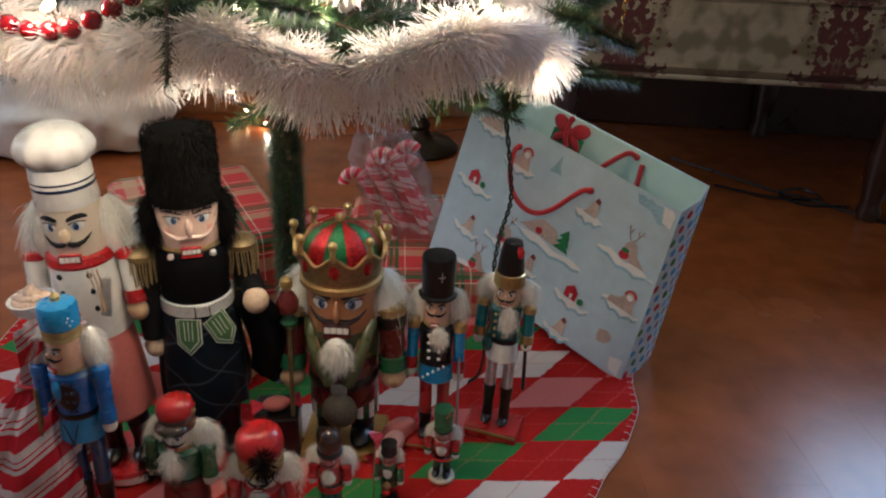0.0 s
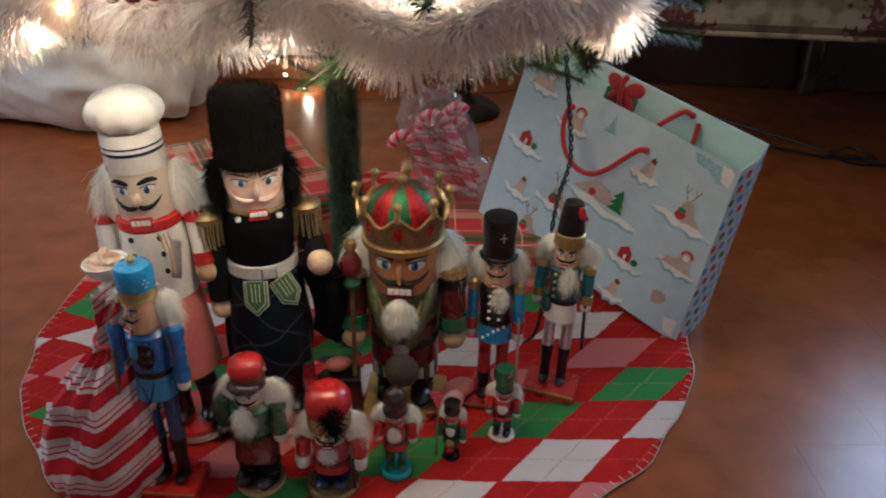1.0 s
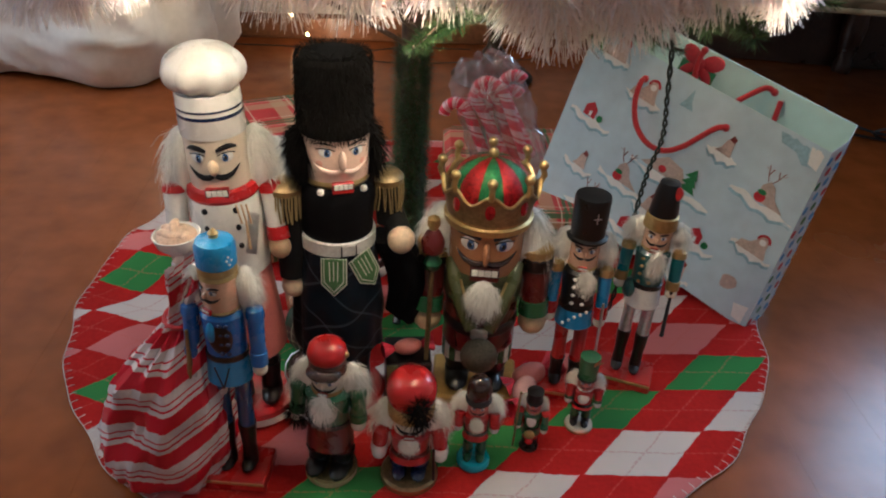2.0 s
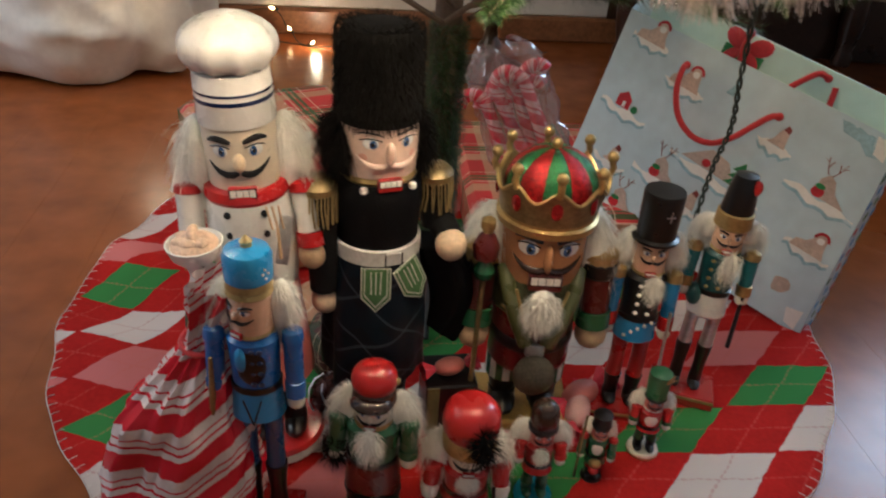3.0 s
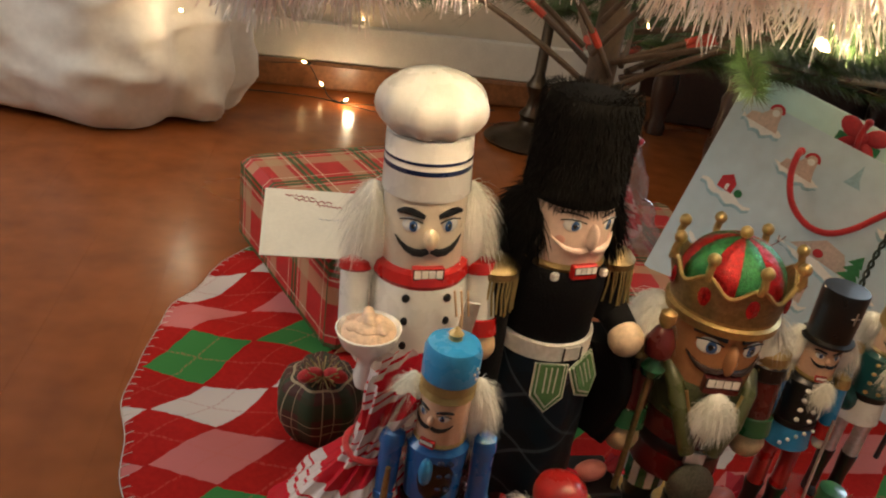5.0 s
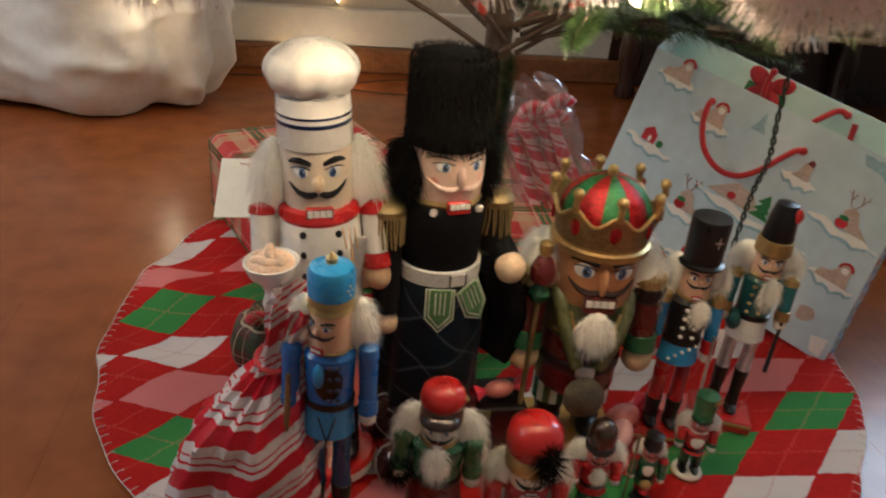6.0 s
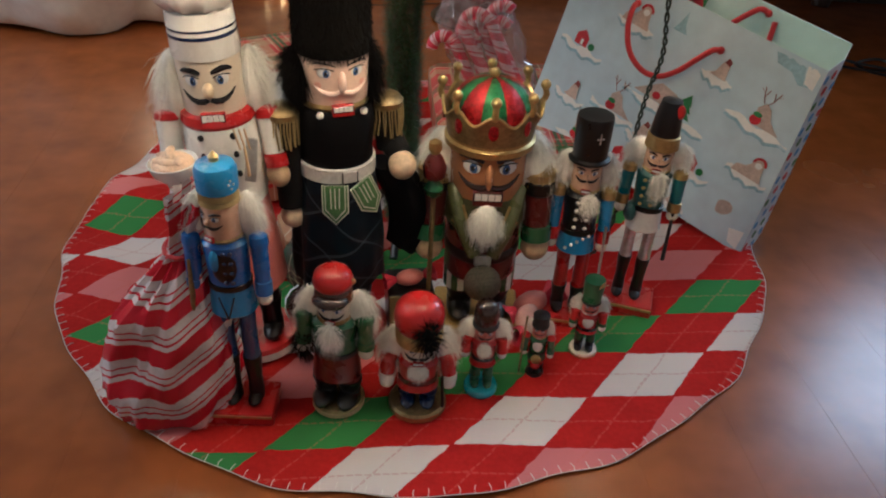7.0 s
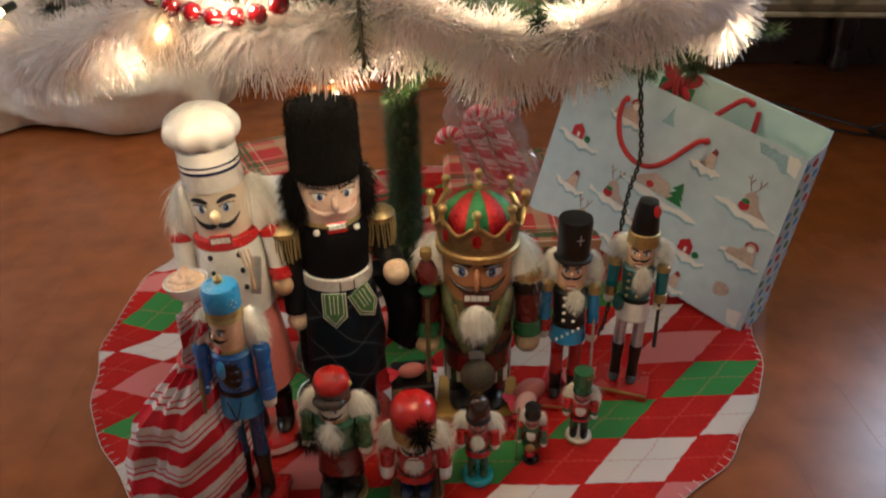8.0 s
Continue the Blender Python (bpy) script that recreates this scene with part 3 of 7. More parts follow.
def head_face(S, r, ze, k, skin=SKIN, brow=BLACK, mous=BLACK, iris=EYEB, zt=None, cheeks=False, bk=1.0, yaw=0.0, nose=(0.13, 0.20, 0.20, 0.22), tk=1.0, zm=0.0, ek=1.0, jaw=RED):
    """Painted features round a head of radius r; ze: eye height, k: unit of size, yaw: turn of the head."""

    def at(deg, z, out=0.0):
        a = radians(deg + yaw)
        return ((r + out) * math.sin(a), -(r + out) * math.cos(a), z)

    for sgn in (-1, 1):
        dg = 27 * sgn
        S.ball(at(dg, ze), (0.225 * k * ek, 0.05 * k, 0.165 * k * ek), EYEW, 14, 7, turn(0, 0, dg + yaw))
        S.ball(at(dg - 3 * sgn, ze - 0.01 * k, 0.022 * k), (0.125 * k * ek, 0.04 * k, 0.13 * k * ek), iris, 12, 6, turn(0, 0, dg + yaw))
        S.ball(at(dg - 3 * sgn, ze - 0.01 * k, 0.047 * k), (0.062 * k * ek, 0.025 * k, 0.068 * k * ek), BLACK, 10, 5, turn(0, 0, dg + yaw))
        S.ball(at(dg - 6 * sgn, ze + 0.03 * k, 0.070 * k), (0.018 * k, 0.008 * k, 0.018 * k), WHITE, 6, 4, turn(0, 0, dg + yaw))
        S.tube([at(a * sgn, ze + k * h, 0.045 * k) for a, h in ((11, 0.08), (20, 0.135), (30, 0.145), (42, 0.09))], 0.018 * k, BLACK, 6)
        # brow: low by the nose, thick and high outside
        S.tube([at(a * sgn, ze + k * h, 0.01 * k) for a, h in ((9, 0.20), (18, 0.255), (28, 0.29), (38, 0.285), (47, 0.23))], lambda t: k * 0.062 * bk * (0.35 + 0.75 * math.sin(math.pi * min(1, 0.12 + 0.80 * t))), brow, 8)
        # moustache: full beside the nose, ends drawn up to thin tips
        S.tube([at(a * sgn, ze - k * (h - zm), 0.03 * k) for a, h in ((2, 0.53), (10, 0.585), (20, 0.59), (31, 0.53), (41, 0.42), (49, 0.30))], lambda t: k * (0.014 + 0.078 * math.sin(math.pi * min(1, 0.30 + t * 0.70)) ** 1.3), mous, 8)
        if cheeks:
            S.ball(at(38 * sgn, ze - 0.40 * k), (0.13 * k, 0.014 * k, 0.11 * k), BLUSH, 12, 6, turn(0, 0, 38 * sgn + yaw))
    nw, nd, nh, nz = nose
    S.ball(at(0, ze - nz * k, 0.05 * k), (nw * k, nd * k, nh * k), skin, 14, 9, turn(10, 0, yaw))
    # hinged jaw with a row of teeth
    zt = zt if zt is not None else ze - 0.85 * k
    jt = Matrix.Rotation(radians(yaw), 4, "Z")
    S.block(jt @ Vector((0, -(r + 0.04 * k), zt)), (0.84 * k * tk, 0.20 * k, 0.42 * k * tk), jaw, 0.02 * k, turn(0, 0, yaw))
    S.block(jt @ Vector((0, -(r + 0.138 * k), zt + 0.06 * k * tk)), (0.80 * k * tk, 0.012 * k, 0.26 * k * tk), BLACK, 0.003 * k, turn(0, 0, yaw))
    for i in range(4):
        S.block(jt @ Vector((0.188 * k * tk * (i - 1.5), -(r + 0.148 * k), zt + 0.07 * k * tk)), (0.172 * k * tk, 0.03 * k, 0.20 * k * tk), WHITE, 0.012 * k, turn(0, 0, yaw))


def side_hair(S, r, z0, z1, spread, n, m=FURW, length=0.018, w=0.0011, seed=2, yc=0.004):
    """Combed fur hanging on both sides and behind a head."""
    for sgn in (-1, 1):
        c = (sgn * (r + spread * 0.25), yc + r * 0.25, (z0 + z1) / 2)
        rad = (spread * 0.50, r * 0.72, (z1 - z0) / 2)
        S.ball(c, rad, m, 14, 9)
        S.fur(c, rad, int(n * 3.2), length * 0.95, w * 0.5, m, 1.1, where=lambda u: u.y > -0.8, seed=seed + sgn, lift=(sgn * 0.12, 0.0, -1.25))
    c = (0, r * 0.7, (z0 + z1) / 2)
    S.ball(c, (r * 0.9, r * 0.6, (z1 - z0) / 2), m, 12, 8)
    S.fur(c, (r * 0.9, r * 0.6, (z1 - z0) / 2), n // 2, length * 0.8, w * 0.6, m, 1.2, where=lambda u: u.y > -0.2, seed=seed + 7, lift=(0, 0, -0.9))


def straight_arm(S, sgn, x, z0, z1, r, mats, hand=WOOD, y=0.0, fwd=0.0, hr=None):
    """Shoulder, sleeve, cuff and ball hand from the shoulder down."""
    p0, p1 = (sgn * x, y, z0), (sgn * x * 1.06, y - fwd, z1)
    S.limb(p0, p1, [(r * 0.4, -0.06), (r * 1.05, 0.0), (r * 1.15, 0.10), (r * 1.15, 0.14), (r, 0.15), (r * 0.92, 0.74), (r * 1.06, 0.75), (r * 1.06, 0.97), (r * 0.5, 0.99)], [mats[0]] * 3 + [mats[1]] * 2 + [mats[2]] * 4)
    S.ball((p1[0], p1[1], p1[2] - r * 0.5), hr or r * 0.95, hand, 12, 8)


def legs(S, x, r, z0, z1, zb, leg, boot, y=0.0):
    """Two turned legs from the base z0 up to z1, boots up to zb."""
    for sgn in (-1, 1):
        S.lathe([(r * 0.98, zb), (r * 0.92, (zb + z1) / 2), (r * 1.05, z1)], leg, (sgn * x, y, 0), 14)
        S.lathe([(r * 0.9, z0), (r * 0.95, z0 + r), (r * 0.86, (z0 + zb) / 2), (r * 1.12, zb), (r * 0.8, zb + 0.001)], boot, (sgn * x, y, 0), 14)
        S.ball((sgn * x, y - r * 0.75, z0 + r * 0.5), (r * 0.9, r * 1.6, r * 0.62), boot, 12, 7)


def buttons(S, rows, r, mt, size):
    for deg, z, rr in rows:
        a = radians(deg)
        S.ball((rr * math.sin(a), -rr * math.cos(a), z), size, mt, 8, 5)


def chef():
    S = Shape()
    S.lathe([(0.052, 0.001), (0.057, 0.004), (0.057, 0.014), (0.053, 0.0185)], [WHITE, WHITE, RED], seg=40)
    legs(S, 0.021, 0.016, 0.018, 0.105, 0.07, BLACK, BLACK)
    S.lathe([(0.047, 0.095), (0.052, 0.10), (0.049, 0.15), (0.044, 0.205), (0.043, 0.215)], PINK, seg=30)
    S.lathe([(0.044, 0.212), (0.0455, 0.225), (0.046, 0.28), (0.0435, 0.304), (0.03, 0.316)], WHITE, seg=30)
    S.lathe([(0.0435, 0.3035), (0.0452, 0.307), (0.043, 0.315), (0.037, 0.317)], RED, seg=30)
    S.lathe([(0.035, 0.312), (0.0375, 0.32), (0.0375, 0.36), (0.037, 0.378)], mat("chef_face", (0.76, 0.66, 0.53), 0.3, coat=0.4, var=0.04), seg=30)
    # tall hat: band, two navy rings, pleated puff
    S.lathe([(0.039, 0.3725), (0.0395, 0.3740), (0.0385, 0.3920), (0.0387, 0.3924), (0.0387, 0.3954), (0.0385, 0.3957), (0.0383, 0.3995), (0.0385, 0.3999), (0.0385, 0.4014), (0.0383, 0.4017), (0.0375, 0.4160)], [WHITE, WHITE, NAVY, NAVY, NAVY, WHITE, NAVY, NAVY, NAVY, WHITE], seg=36)
    rings = []
    for k in range(13):
        h = k / 12
        ang = -0.9 + (math.pi / 2 + 0.9) * h
        rad, z = 0.0465 * math.cos(ang) + 0.001, 0.4350 + 0.0255 * math.sin(ang)
        rings.append([((rad + (1 - h) * 0.0026 * math.sin(9 * a)) * math.cos(a), (rad + (1 - h) * 0.0026 * math.sin(9 * a)) * math.sin(a), z) for a in (2 * math.pi * i / 54 for i in range(54))])
    S.grid(rings, WHITE)
    head_face(S, 0.0375, 0.354, 0.036, mat("chef_nose", (0.78, 0.62, 0.42), 0.3, coat=0.4), zt=0.3145, bk=1.25, nose=(0.19, 0.22, 0.23, 0.27), tk=0.95, zm=0.0)
    side_hair(S, 0.036, 0.290, 0.372, 0.034, 460, length=0.026, seed=11)
    buttons(S, [(a, z, 0.0458) for a in (-24, 24) for z in (0.2965, 0.2765, 0.2545)], 0.045, BLACK, (0.0038, 0.002, 0.0038))
    straight_arm(S, 1, 0.0585, 0.309, 0.246, 0.0145, (RED, WHITE, RED), WOOD, fwd=0.014, hr=0.0155)
    # bent arm with the bowl of dough
    S.limb((-0.0595, 0, 0.311), (-0.062, -0.012, 0.262), [(0.006, -0.06), (0.0145, 0), (0.0155, 0.12), (0.0135, 0.15), (0.0135, 1)], [RED, RED, RED, WHITE])
    S.limb((-0.062, -0.010, 0.260), (-0.052, -0.048, 0.254), [(0.0135, 0), (0.0125, 1)], WHITE)
    S.lathe([(0.011, 0), (0.0125, 0.008), (0.009, 0.018), (0.012, 0.028), (0.024, 0.038), (0.029, 0.05), (0.0275, 0.0505), (0.02, 0.043)], WHITE, (-0.052, -0.060, 0.232), 24)
    dough = mat("dough", (0.74, 0.54, 0.40), 0.6, bump=0.6, bscale=260)
    rng = random.Random(3)
    S.ball((-0.052, -0.060, 0.279), (0.0245, 0.0235, 0.010), dough, 20, 10)
    for i in range(16):
        a, q = rng.uniform(0, 6.28), rng.uniform(0, 0.015)
        S.ball((-0.052 + q * math.cos(a), -0.060 + q * math.sin(a), 0.284 + rng.uniform(0, 0.010) * (1 - q / 0.02)), (0.010, 0.0055, 0.0038), dough, 8, 6, turn(0, 0, rng.uniform(0, 180)))
    # wooden fork and a spatula held against the chest
    S.block((0.036, -0.049, 0.272), (0.014, 0.003, 0.05), SILVER, 0.001, turn(0, 12, 0))
    for i in range(3):
        S.rod((0.026 + i * 0.0055, -0.053, 0.286), (0.022 + i * 0.006, -0.053, 0.308), 0.0012, 0.001, WOOD, 6)
    S.rod((0.031, -0.053, 0.256), (0.031, -0.053, 0.287), 0.0022, 0.0016, WOOD, 8)
    return S.obj("nutcracker", None, "tall chef nutcracker in a white hat holding a bowl of dough", "nutcracker", "nutcrackers", at=pose(-0.345, 0.826, 0.006, 0, -3, 12) @ Matrix.Diagonal((0.89, 0.89, 1.055, 1)))


def guard():
    S = Shape()
    S.lathe([(0.054, 0.001), (0.058, 0.004), (0.058, 0.014), (0.054, 0.0185)], [WHITE, WHITE, RED], seg=40)
    legs(S, 0.023, 0.017, 0.018, 0.10, 0.085, BLACK, BLACK)
    rings = []
    for k in range(13):
        h = k / 12
        ring = []
        for i in range(96):
            a = 2 * math.pi * i / 96
            fold = (1 - h) * (0.0035 * math.sin(7 * a + 1.5 * math.sin(2 * a)) + 0.006 * noise.noise(Vector((math.cos(a) * 2, math.sin(a) * 2, h * 2.5))))
            r = 0.0425 + 0.0115 * (1 - h) ** 0.8 + 0.004 * math.sin(math.pi * h) + fold
            low = 0.100 + 0.010 * math.sin(a + 0.6) + 0.004 * math.sin(5 * a)
            ring.append((r * math.cos(a), r * math.sin(a), low + (0.242 - low) * h))
        rings.append(ring)
    n0 = len(S.bm.faces)
    S.grid(rings, KILT)
    S.bm.faces.ensure_lookup_table()
    for f in S.bm.faces[n0:]:
        for lp in f.loops:
            q = lp[S.uv].uv
            lp[S.uv].uv = (q[0] * 0.30 + 0.16 * q[1], q[1] * 0.14 - 0.10 * q[0])
    S.lathe([(0.0425, 0.2375), (0.0452, 0.2385), (0.0452, 0.2535), (0.0425, 0.2545)], GREYB, seg=36)
    S.block((0.004, -0.0453, 0.246), (0.016, 0.0024, 0.0135), GREYB, 0.0008)
    for bx in (-0.0045, 0.0125):
        S.block((bx, -0.0468, 0.246), (0.0012, 0.001, 0.0135), BLACK)
    S.lathe([(0.042, 0.253), (0.0415, 0.263), (0.0445, 0.295), (0.0425, 0.312), (0.036, 0.3205), (0.028, 0.325)], VELVET, seg=30)
    S.lathe([(0.035, 0.321), (0.0375, 0.326), (0.0388, 0.340), (0.0385, 0.375), (0.038, 0.38)], PALE, seg=30)
    S.lathe([(0.0375, 0.3185), (0.0392, 0.3215), (0.037, 0.3255)], GOLD, seg=30)
    head_face(S, 0.0385, 0.3605, 0.034, PALE, mous=mat("pale_moustache", (0.75, 0.57, 0.49), 0.4), zt=0.3215, cheeks=True, bk=0.4, nose=(0.13, 0.26, 0.33, 0.26), tk=0.82, zm=-0.05)
    for sgn in (-1, 1):
        S.block((sgn * 0.024, -0.0355, 0.3165), (0.0075, 0.006, 0.008), WHITE, 0.002)
    # bearskin: a tapering core under dense fur
    prof = [(0.0400, 0.3735), (0.0410, 0.388), (0.0395, 0.42), (0.0385, 0.442), (0.034, 0.454), (0.012, 0.458)]
    S.lathe(prof, FURK, seg=30)
    rng = random.Random(5)
    for i in range(7000):
        a, h = rng.uniform(0, 2 * math.pi), rng.random()
        if h < 0.86:
            z, r, up = 0.3725 + 0.083 * h / 0.86, 0.0405 - 0.0015 * h, -0.9
        else:
            z, r, up = 0.455, 0.038 * math.sqrt(rng.random()), 0.5
        S.strand((r * math.cos(a), r * math.sin(a), z), (math.cos(a) * 0.5 + rng.uniform(-0.4, 0.4), math.sin(a) * 0.5 + rng.uniform(-0.4, 0.4), up + rng.uniform(-0.4, 0.4)), rng.uniform(0.004, 0.008), 0.0007, FURK, 0.3, rng)
    for sgn in (-1, 1):
        c, rad = (sgn * 0.0385, 0.006, 0.349), (0.0095, 0.026, 0.027)
        S.ball(c, rad, FURK, 12, 8)
        S.fur(c, rad, 2000, 0.019, 0.0008, FURK, 0.5, where=lambda u: u.y > -0.97, seed=20 + sgn, lift=(sgn * 0.25, 0.05, -1.3))
    S.ball((0, 0.02, 0.35), (0.036, 0.024, 0.036), FURK, 14, 8)
    S.fur((0, 0.02, 0.35), (0.036, 0.024, 0.036), 700, 0.02, 0.0011, FURK, 1.0, where=lambda u: u.y > 0, seed=31)
    # epaulettes with fringe, sleeves, hands
    for sgn in (-1, 1):
        S.lathe([(0.012, -0.006), (0.0195, -0.004), (0.0205, 0.003), (0.015, 0.009), (0.004, 0.011)], DGOLD, (sgn * 0.059, 0, 0.3085), 22)
        for i in range(34):
            a = 2 * math.pi * i / 34 + rng.uniform(-0.06, 0.06)
            x, y = sgn * 0.059 + 0.0195 * math.cos(a), 0.0195 * math.sin(a)
            S.tube([(x, y, 0.3055), (x * 1.01, y * 1.06, 0.293), (x + rng.uniform(-0.003, 0.003), y * 1.12 + rng.uniform(-0.002, 0.002), 0.278 - rng.uniform(0, 0.006))], 0.0010, TWINE, 5)
    S.limb((-0.058, 0, 0.303), (-0.056, -0.006, 0.200), [(0.016, 0), (0.0155, 0.5), (0.015, 1)], FELT)
    S.ball((-0.0555, -0.007, 0.187), 0.0150, PALEW, 14, 9)
    S.limb((0.059, 0, 0.303), (0.062, -0.006, 0.256), [(0.016, 0), (0.0155, 1)], FELT)
    S.limb((0.064, -0.002, 0.266), (0.070, -0.026, 0.250), [(0.0155, 0), (0.014, 1)], FELT)
    S.ball((0.069, -0.034, 0.246), 0.0165, PALEW, 16, 10)
    # black bellows under the raised arm
    drape = []
    for k in range(9):
        h = k / 8
        cx, cz, rx, ry = 0.058 + 0.030 * math.sin(math.pi * h * 0.8), 0.238 - 0.115 * h, 0.012 + 0.017 * math.sin(math.pi * (0.15 + 0.75 * h)), 0.014 + 0.012 * math.sin(math.pi * (0.2 + 0.7 * h))
        drape.append([(cx + rx * (1 + 0.14 * math.sin(5 * a + 4 * h)) * math.cos(a), -0.008 + ry * (1 + 0.14 * math.sin(4 * a + 5 * h)) * math.sin(a), cz - 0.012 * math.cos(a) * h) for a in (2 * math.pi * i / 36 for i in range(36))])
    S.grid(drape[::-1], VELVET)
    S.rod((0.066, -0.012, 0.215), (0.070, -0.03, 0.246), 0.004, 0.003, BLACK, 8)
    # pointed green tabs hanging from the belt
    tab = mat("green_tab_cloth", (0.07, 0.17, 0.06), 0.7, bump=0.3)
    edge = mat("tab_white_braid", (0.62, 0.64, 0.55), 0.7)

    def hang(x, tilt, deg):
        base = Matrix.Translation((0.046 * math.sin(radians(deg)), -0.0475 * math.cos(radians(deg)), 0.238)) @ turn(-6, tilt, deg)
        for w, l, off, mm in ((0.0150, 0.047, 0.0, edge), (0.0135, 0.0445, 0.0010, tab), (0.0118, 0.0415, 0.0018, edge), (0.0105, 0.039, 0.0026, tab)):
            pts = [(-w, -off, 0), (w, -off, 0), (w, -off, -l * 0.68), (0, -off, -l), (-w, -off, -l * 0.68)]
            front = [S.bm.verts.new(base @ Vector((px, py - 0.0008, pz))) for px, py, pz in pts]
            back = [S.bm.verts.new(base @ Vector((px, py + 0.0012, pz))) for px, py, pz in pts]
            S.face(front, mm, False)
            S.face(back[::-1], mm, False)
            for i in range(5):
                S.face((front[i], back[i], back[(i + 1) % 5], front[(i + 1) % 5]), mm, False)
        for i in range(3):
            S.tube([base @ Vector((0.005 * (i - 1), -0.0036, -0.002)), base @ Vector((0.0045 * (i - 1), -0.0036, -0.026))], 0.0007, edge, 5)

    hang(0, 0, -17)
    hang(0, -24, 20)
    return S.obj("nutcracker", None, "tall guard nutcracker with black bearskin hat, gold epaulettes and dark kilt", "nutcracker", "nutcrackers", at=pose(-0.2435, 0.862, 0.0045, 0, 0, 24) @ tall(1.045))


def king():
    S = Shape()
    S.block((0, 0.0, 0.0085), (0.115, 0.09, 0.015), mat("ochre_base_paint", (0.42, 0.25, 0.06), 0.4), 0.003)
    legs(S, 0.024, 0.018, 0.016, 0.062, 0.055, BLACK, BLACK)
    for sgn in (-1, 1):
        for i in range(16):
            a = 2 * math.pi * i / 16
            mm = GREEN if i % 2 else WHITE
            S.block((sgn * 0.024 + 0.0215 * math.cos(a), 0.0215 * math.sin(a), 0.074), (0.0086, 0.003, 0.036), mm, 0.001, turn(0, 0, math.degrees(a) + 90))
        S.lathe([(0.021, 0.056), (0.0215, 0.06), (0.0215, 0.092)], WHITE, (sgn * 0.024, 0, 0), 18)
    S.lathe([(0.046, 0.086), (0.0475, 0.09), (0.046, 0.115), (0.0465, 0.118)], DRED, seg=32)
    S.lathe([(0.047, 0.115), (0.0485, 0.117), (0.0485, 0.128), (0.047, 0.13)], BLACK, seg=32)
    S.block((0, -0.0487, 0.1225), (0.022, 0.004, 0.015), SILVER, 0.002)
    S.lathe([(0.0465, 0.128), (0.047, 0.14), (0.048, 0.18), (0.043, 0.205), (0.034, 0.212)], DRED, seg=32)
    for sgn in (-1, 1):
        S.tube([(sgn * 0.012, -0.050, 0.132), (sgn * 0.026, -0.047, 0.165), (sgn * 0.036, -0.035, 0.195), (sgn * 0.04, -0.016, 0.205)], 0.009, OLIVE, 10)
        S.tube([(sgn * 0.006, -0.051, 0.132), (sgn * 0.018, -0.0515, 0.165), (sgn * 0.028, -0.043, 0.195)], 0.0018, GOLD, 6)
    S.lathe([(0.042, 0.185), (0.0455, 0.192), (0.0465, 0.225), (0.0465, 0.268)], TAN, seg=32)
    head_face(S, 0.0465, 0.244, 0.043, TAN, mous=DBROWN, zt=0.2085, bk=1.2, nose=(0.115, 0.27, 0.38, 0.22), tk=0.98, zm=0.03, ek=1.18, jaw=DRED)
    S.lathe([(0.0485, 0.158), (0.0505, 0.162), (0.0510, 0.182), (0.0475, 0.198), (0.044, 0.203)], GLITO, seg=36)
    for i in range(40):
        a = -0.9 + 1.8 * i / 39
        S.ball((0.0512 * math.sin(a) * 1.0, -0.0512 * math.cos(a), 0.158 + 0.012 * abs(math.sin(a))), 0.0014, GOLD, 6, 4)
    # beard, hair
    S.ball((0, -0.052, 0.176), (0.016, 0.011, 0.026), FURW, 14, 9)
    S.fur((0, -0.053, 0.178), (0.0175, 0.0105, 0.020), 900, 0.011, 0.0007, FURW, 1.2, where=lambda u: u.y < 0.3, seed=41, lift=(0, 0, -0.8))
    side_hair(S, 0.045, 0.172, 0.264, 0.042, 620, length=0.024, seed=43)
    # crown
    gold = DGOLD
    S.lathe([(0.050, 0.257), (0.054, 0.259), (0.0545, 0.266), (0.051, 0.268), (0.0515, 0.273)], GOLD, seg=48)
    rings = []
    n = 96
    for k in range(7):
        ring = []
        for i in range(n):
            a = 2 * math.pi * i / n
            top = 0.298 + 0.013 * abs(math.cos(4 * a)) ** 2
            z = 0.271 + (top - 0.271) * k / 6
            r = 0.0515 + 0.007 * (k / 6) ** 1.4
            ring.append((r * math.cos(a), r * math.sin(a), z))
        rings.append(ring)
    rings.append([(p[0] * 0.95, p[1] * 0.95, p[2]) for p in rings[-1]])
    rings.append([(p[0] * 0.9, p[1] * 0.9, 0.285) for p in rings[-1]])
    S.grid(rings, gold, cap=(False, False))
    S.tube([Vector(p) * 1.0 for p in rings[6]] + [rings[6][0]], 0.0019, GOLD, 6)
    for i in range(8):
        a = math.pi * i / 4
        c, sn = math.cos(a), math.sin(a)
        S.tube([(0.058 * c, 0.058 * sn, 0.308), (0.0612 * c, 0.0612 * sn, 0.316), (0.0590 * c, 0.0590 * sn, 0.323)], 0.0036, GOLD, 8)
        S.ball((0.0590 * c, 0.0590 * sn, 0.3275), 0.0060, GOLD, 12, 8)
        S.ball((0.0555 * c, 0.0555 * sn, 0.2915), (0.0062, 0.0025, 0.0095), GLITR, 4, 6, turn(0, 0, math.degrees(a) + 90))
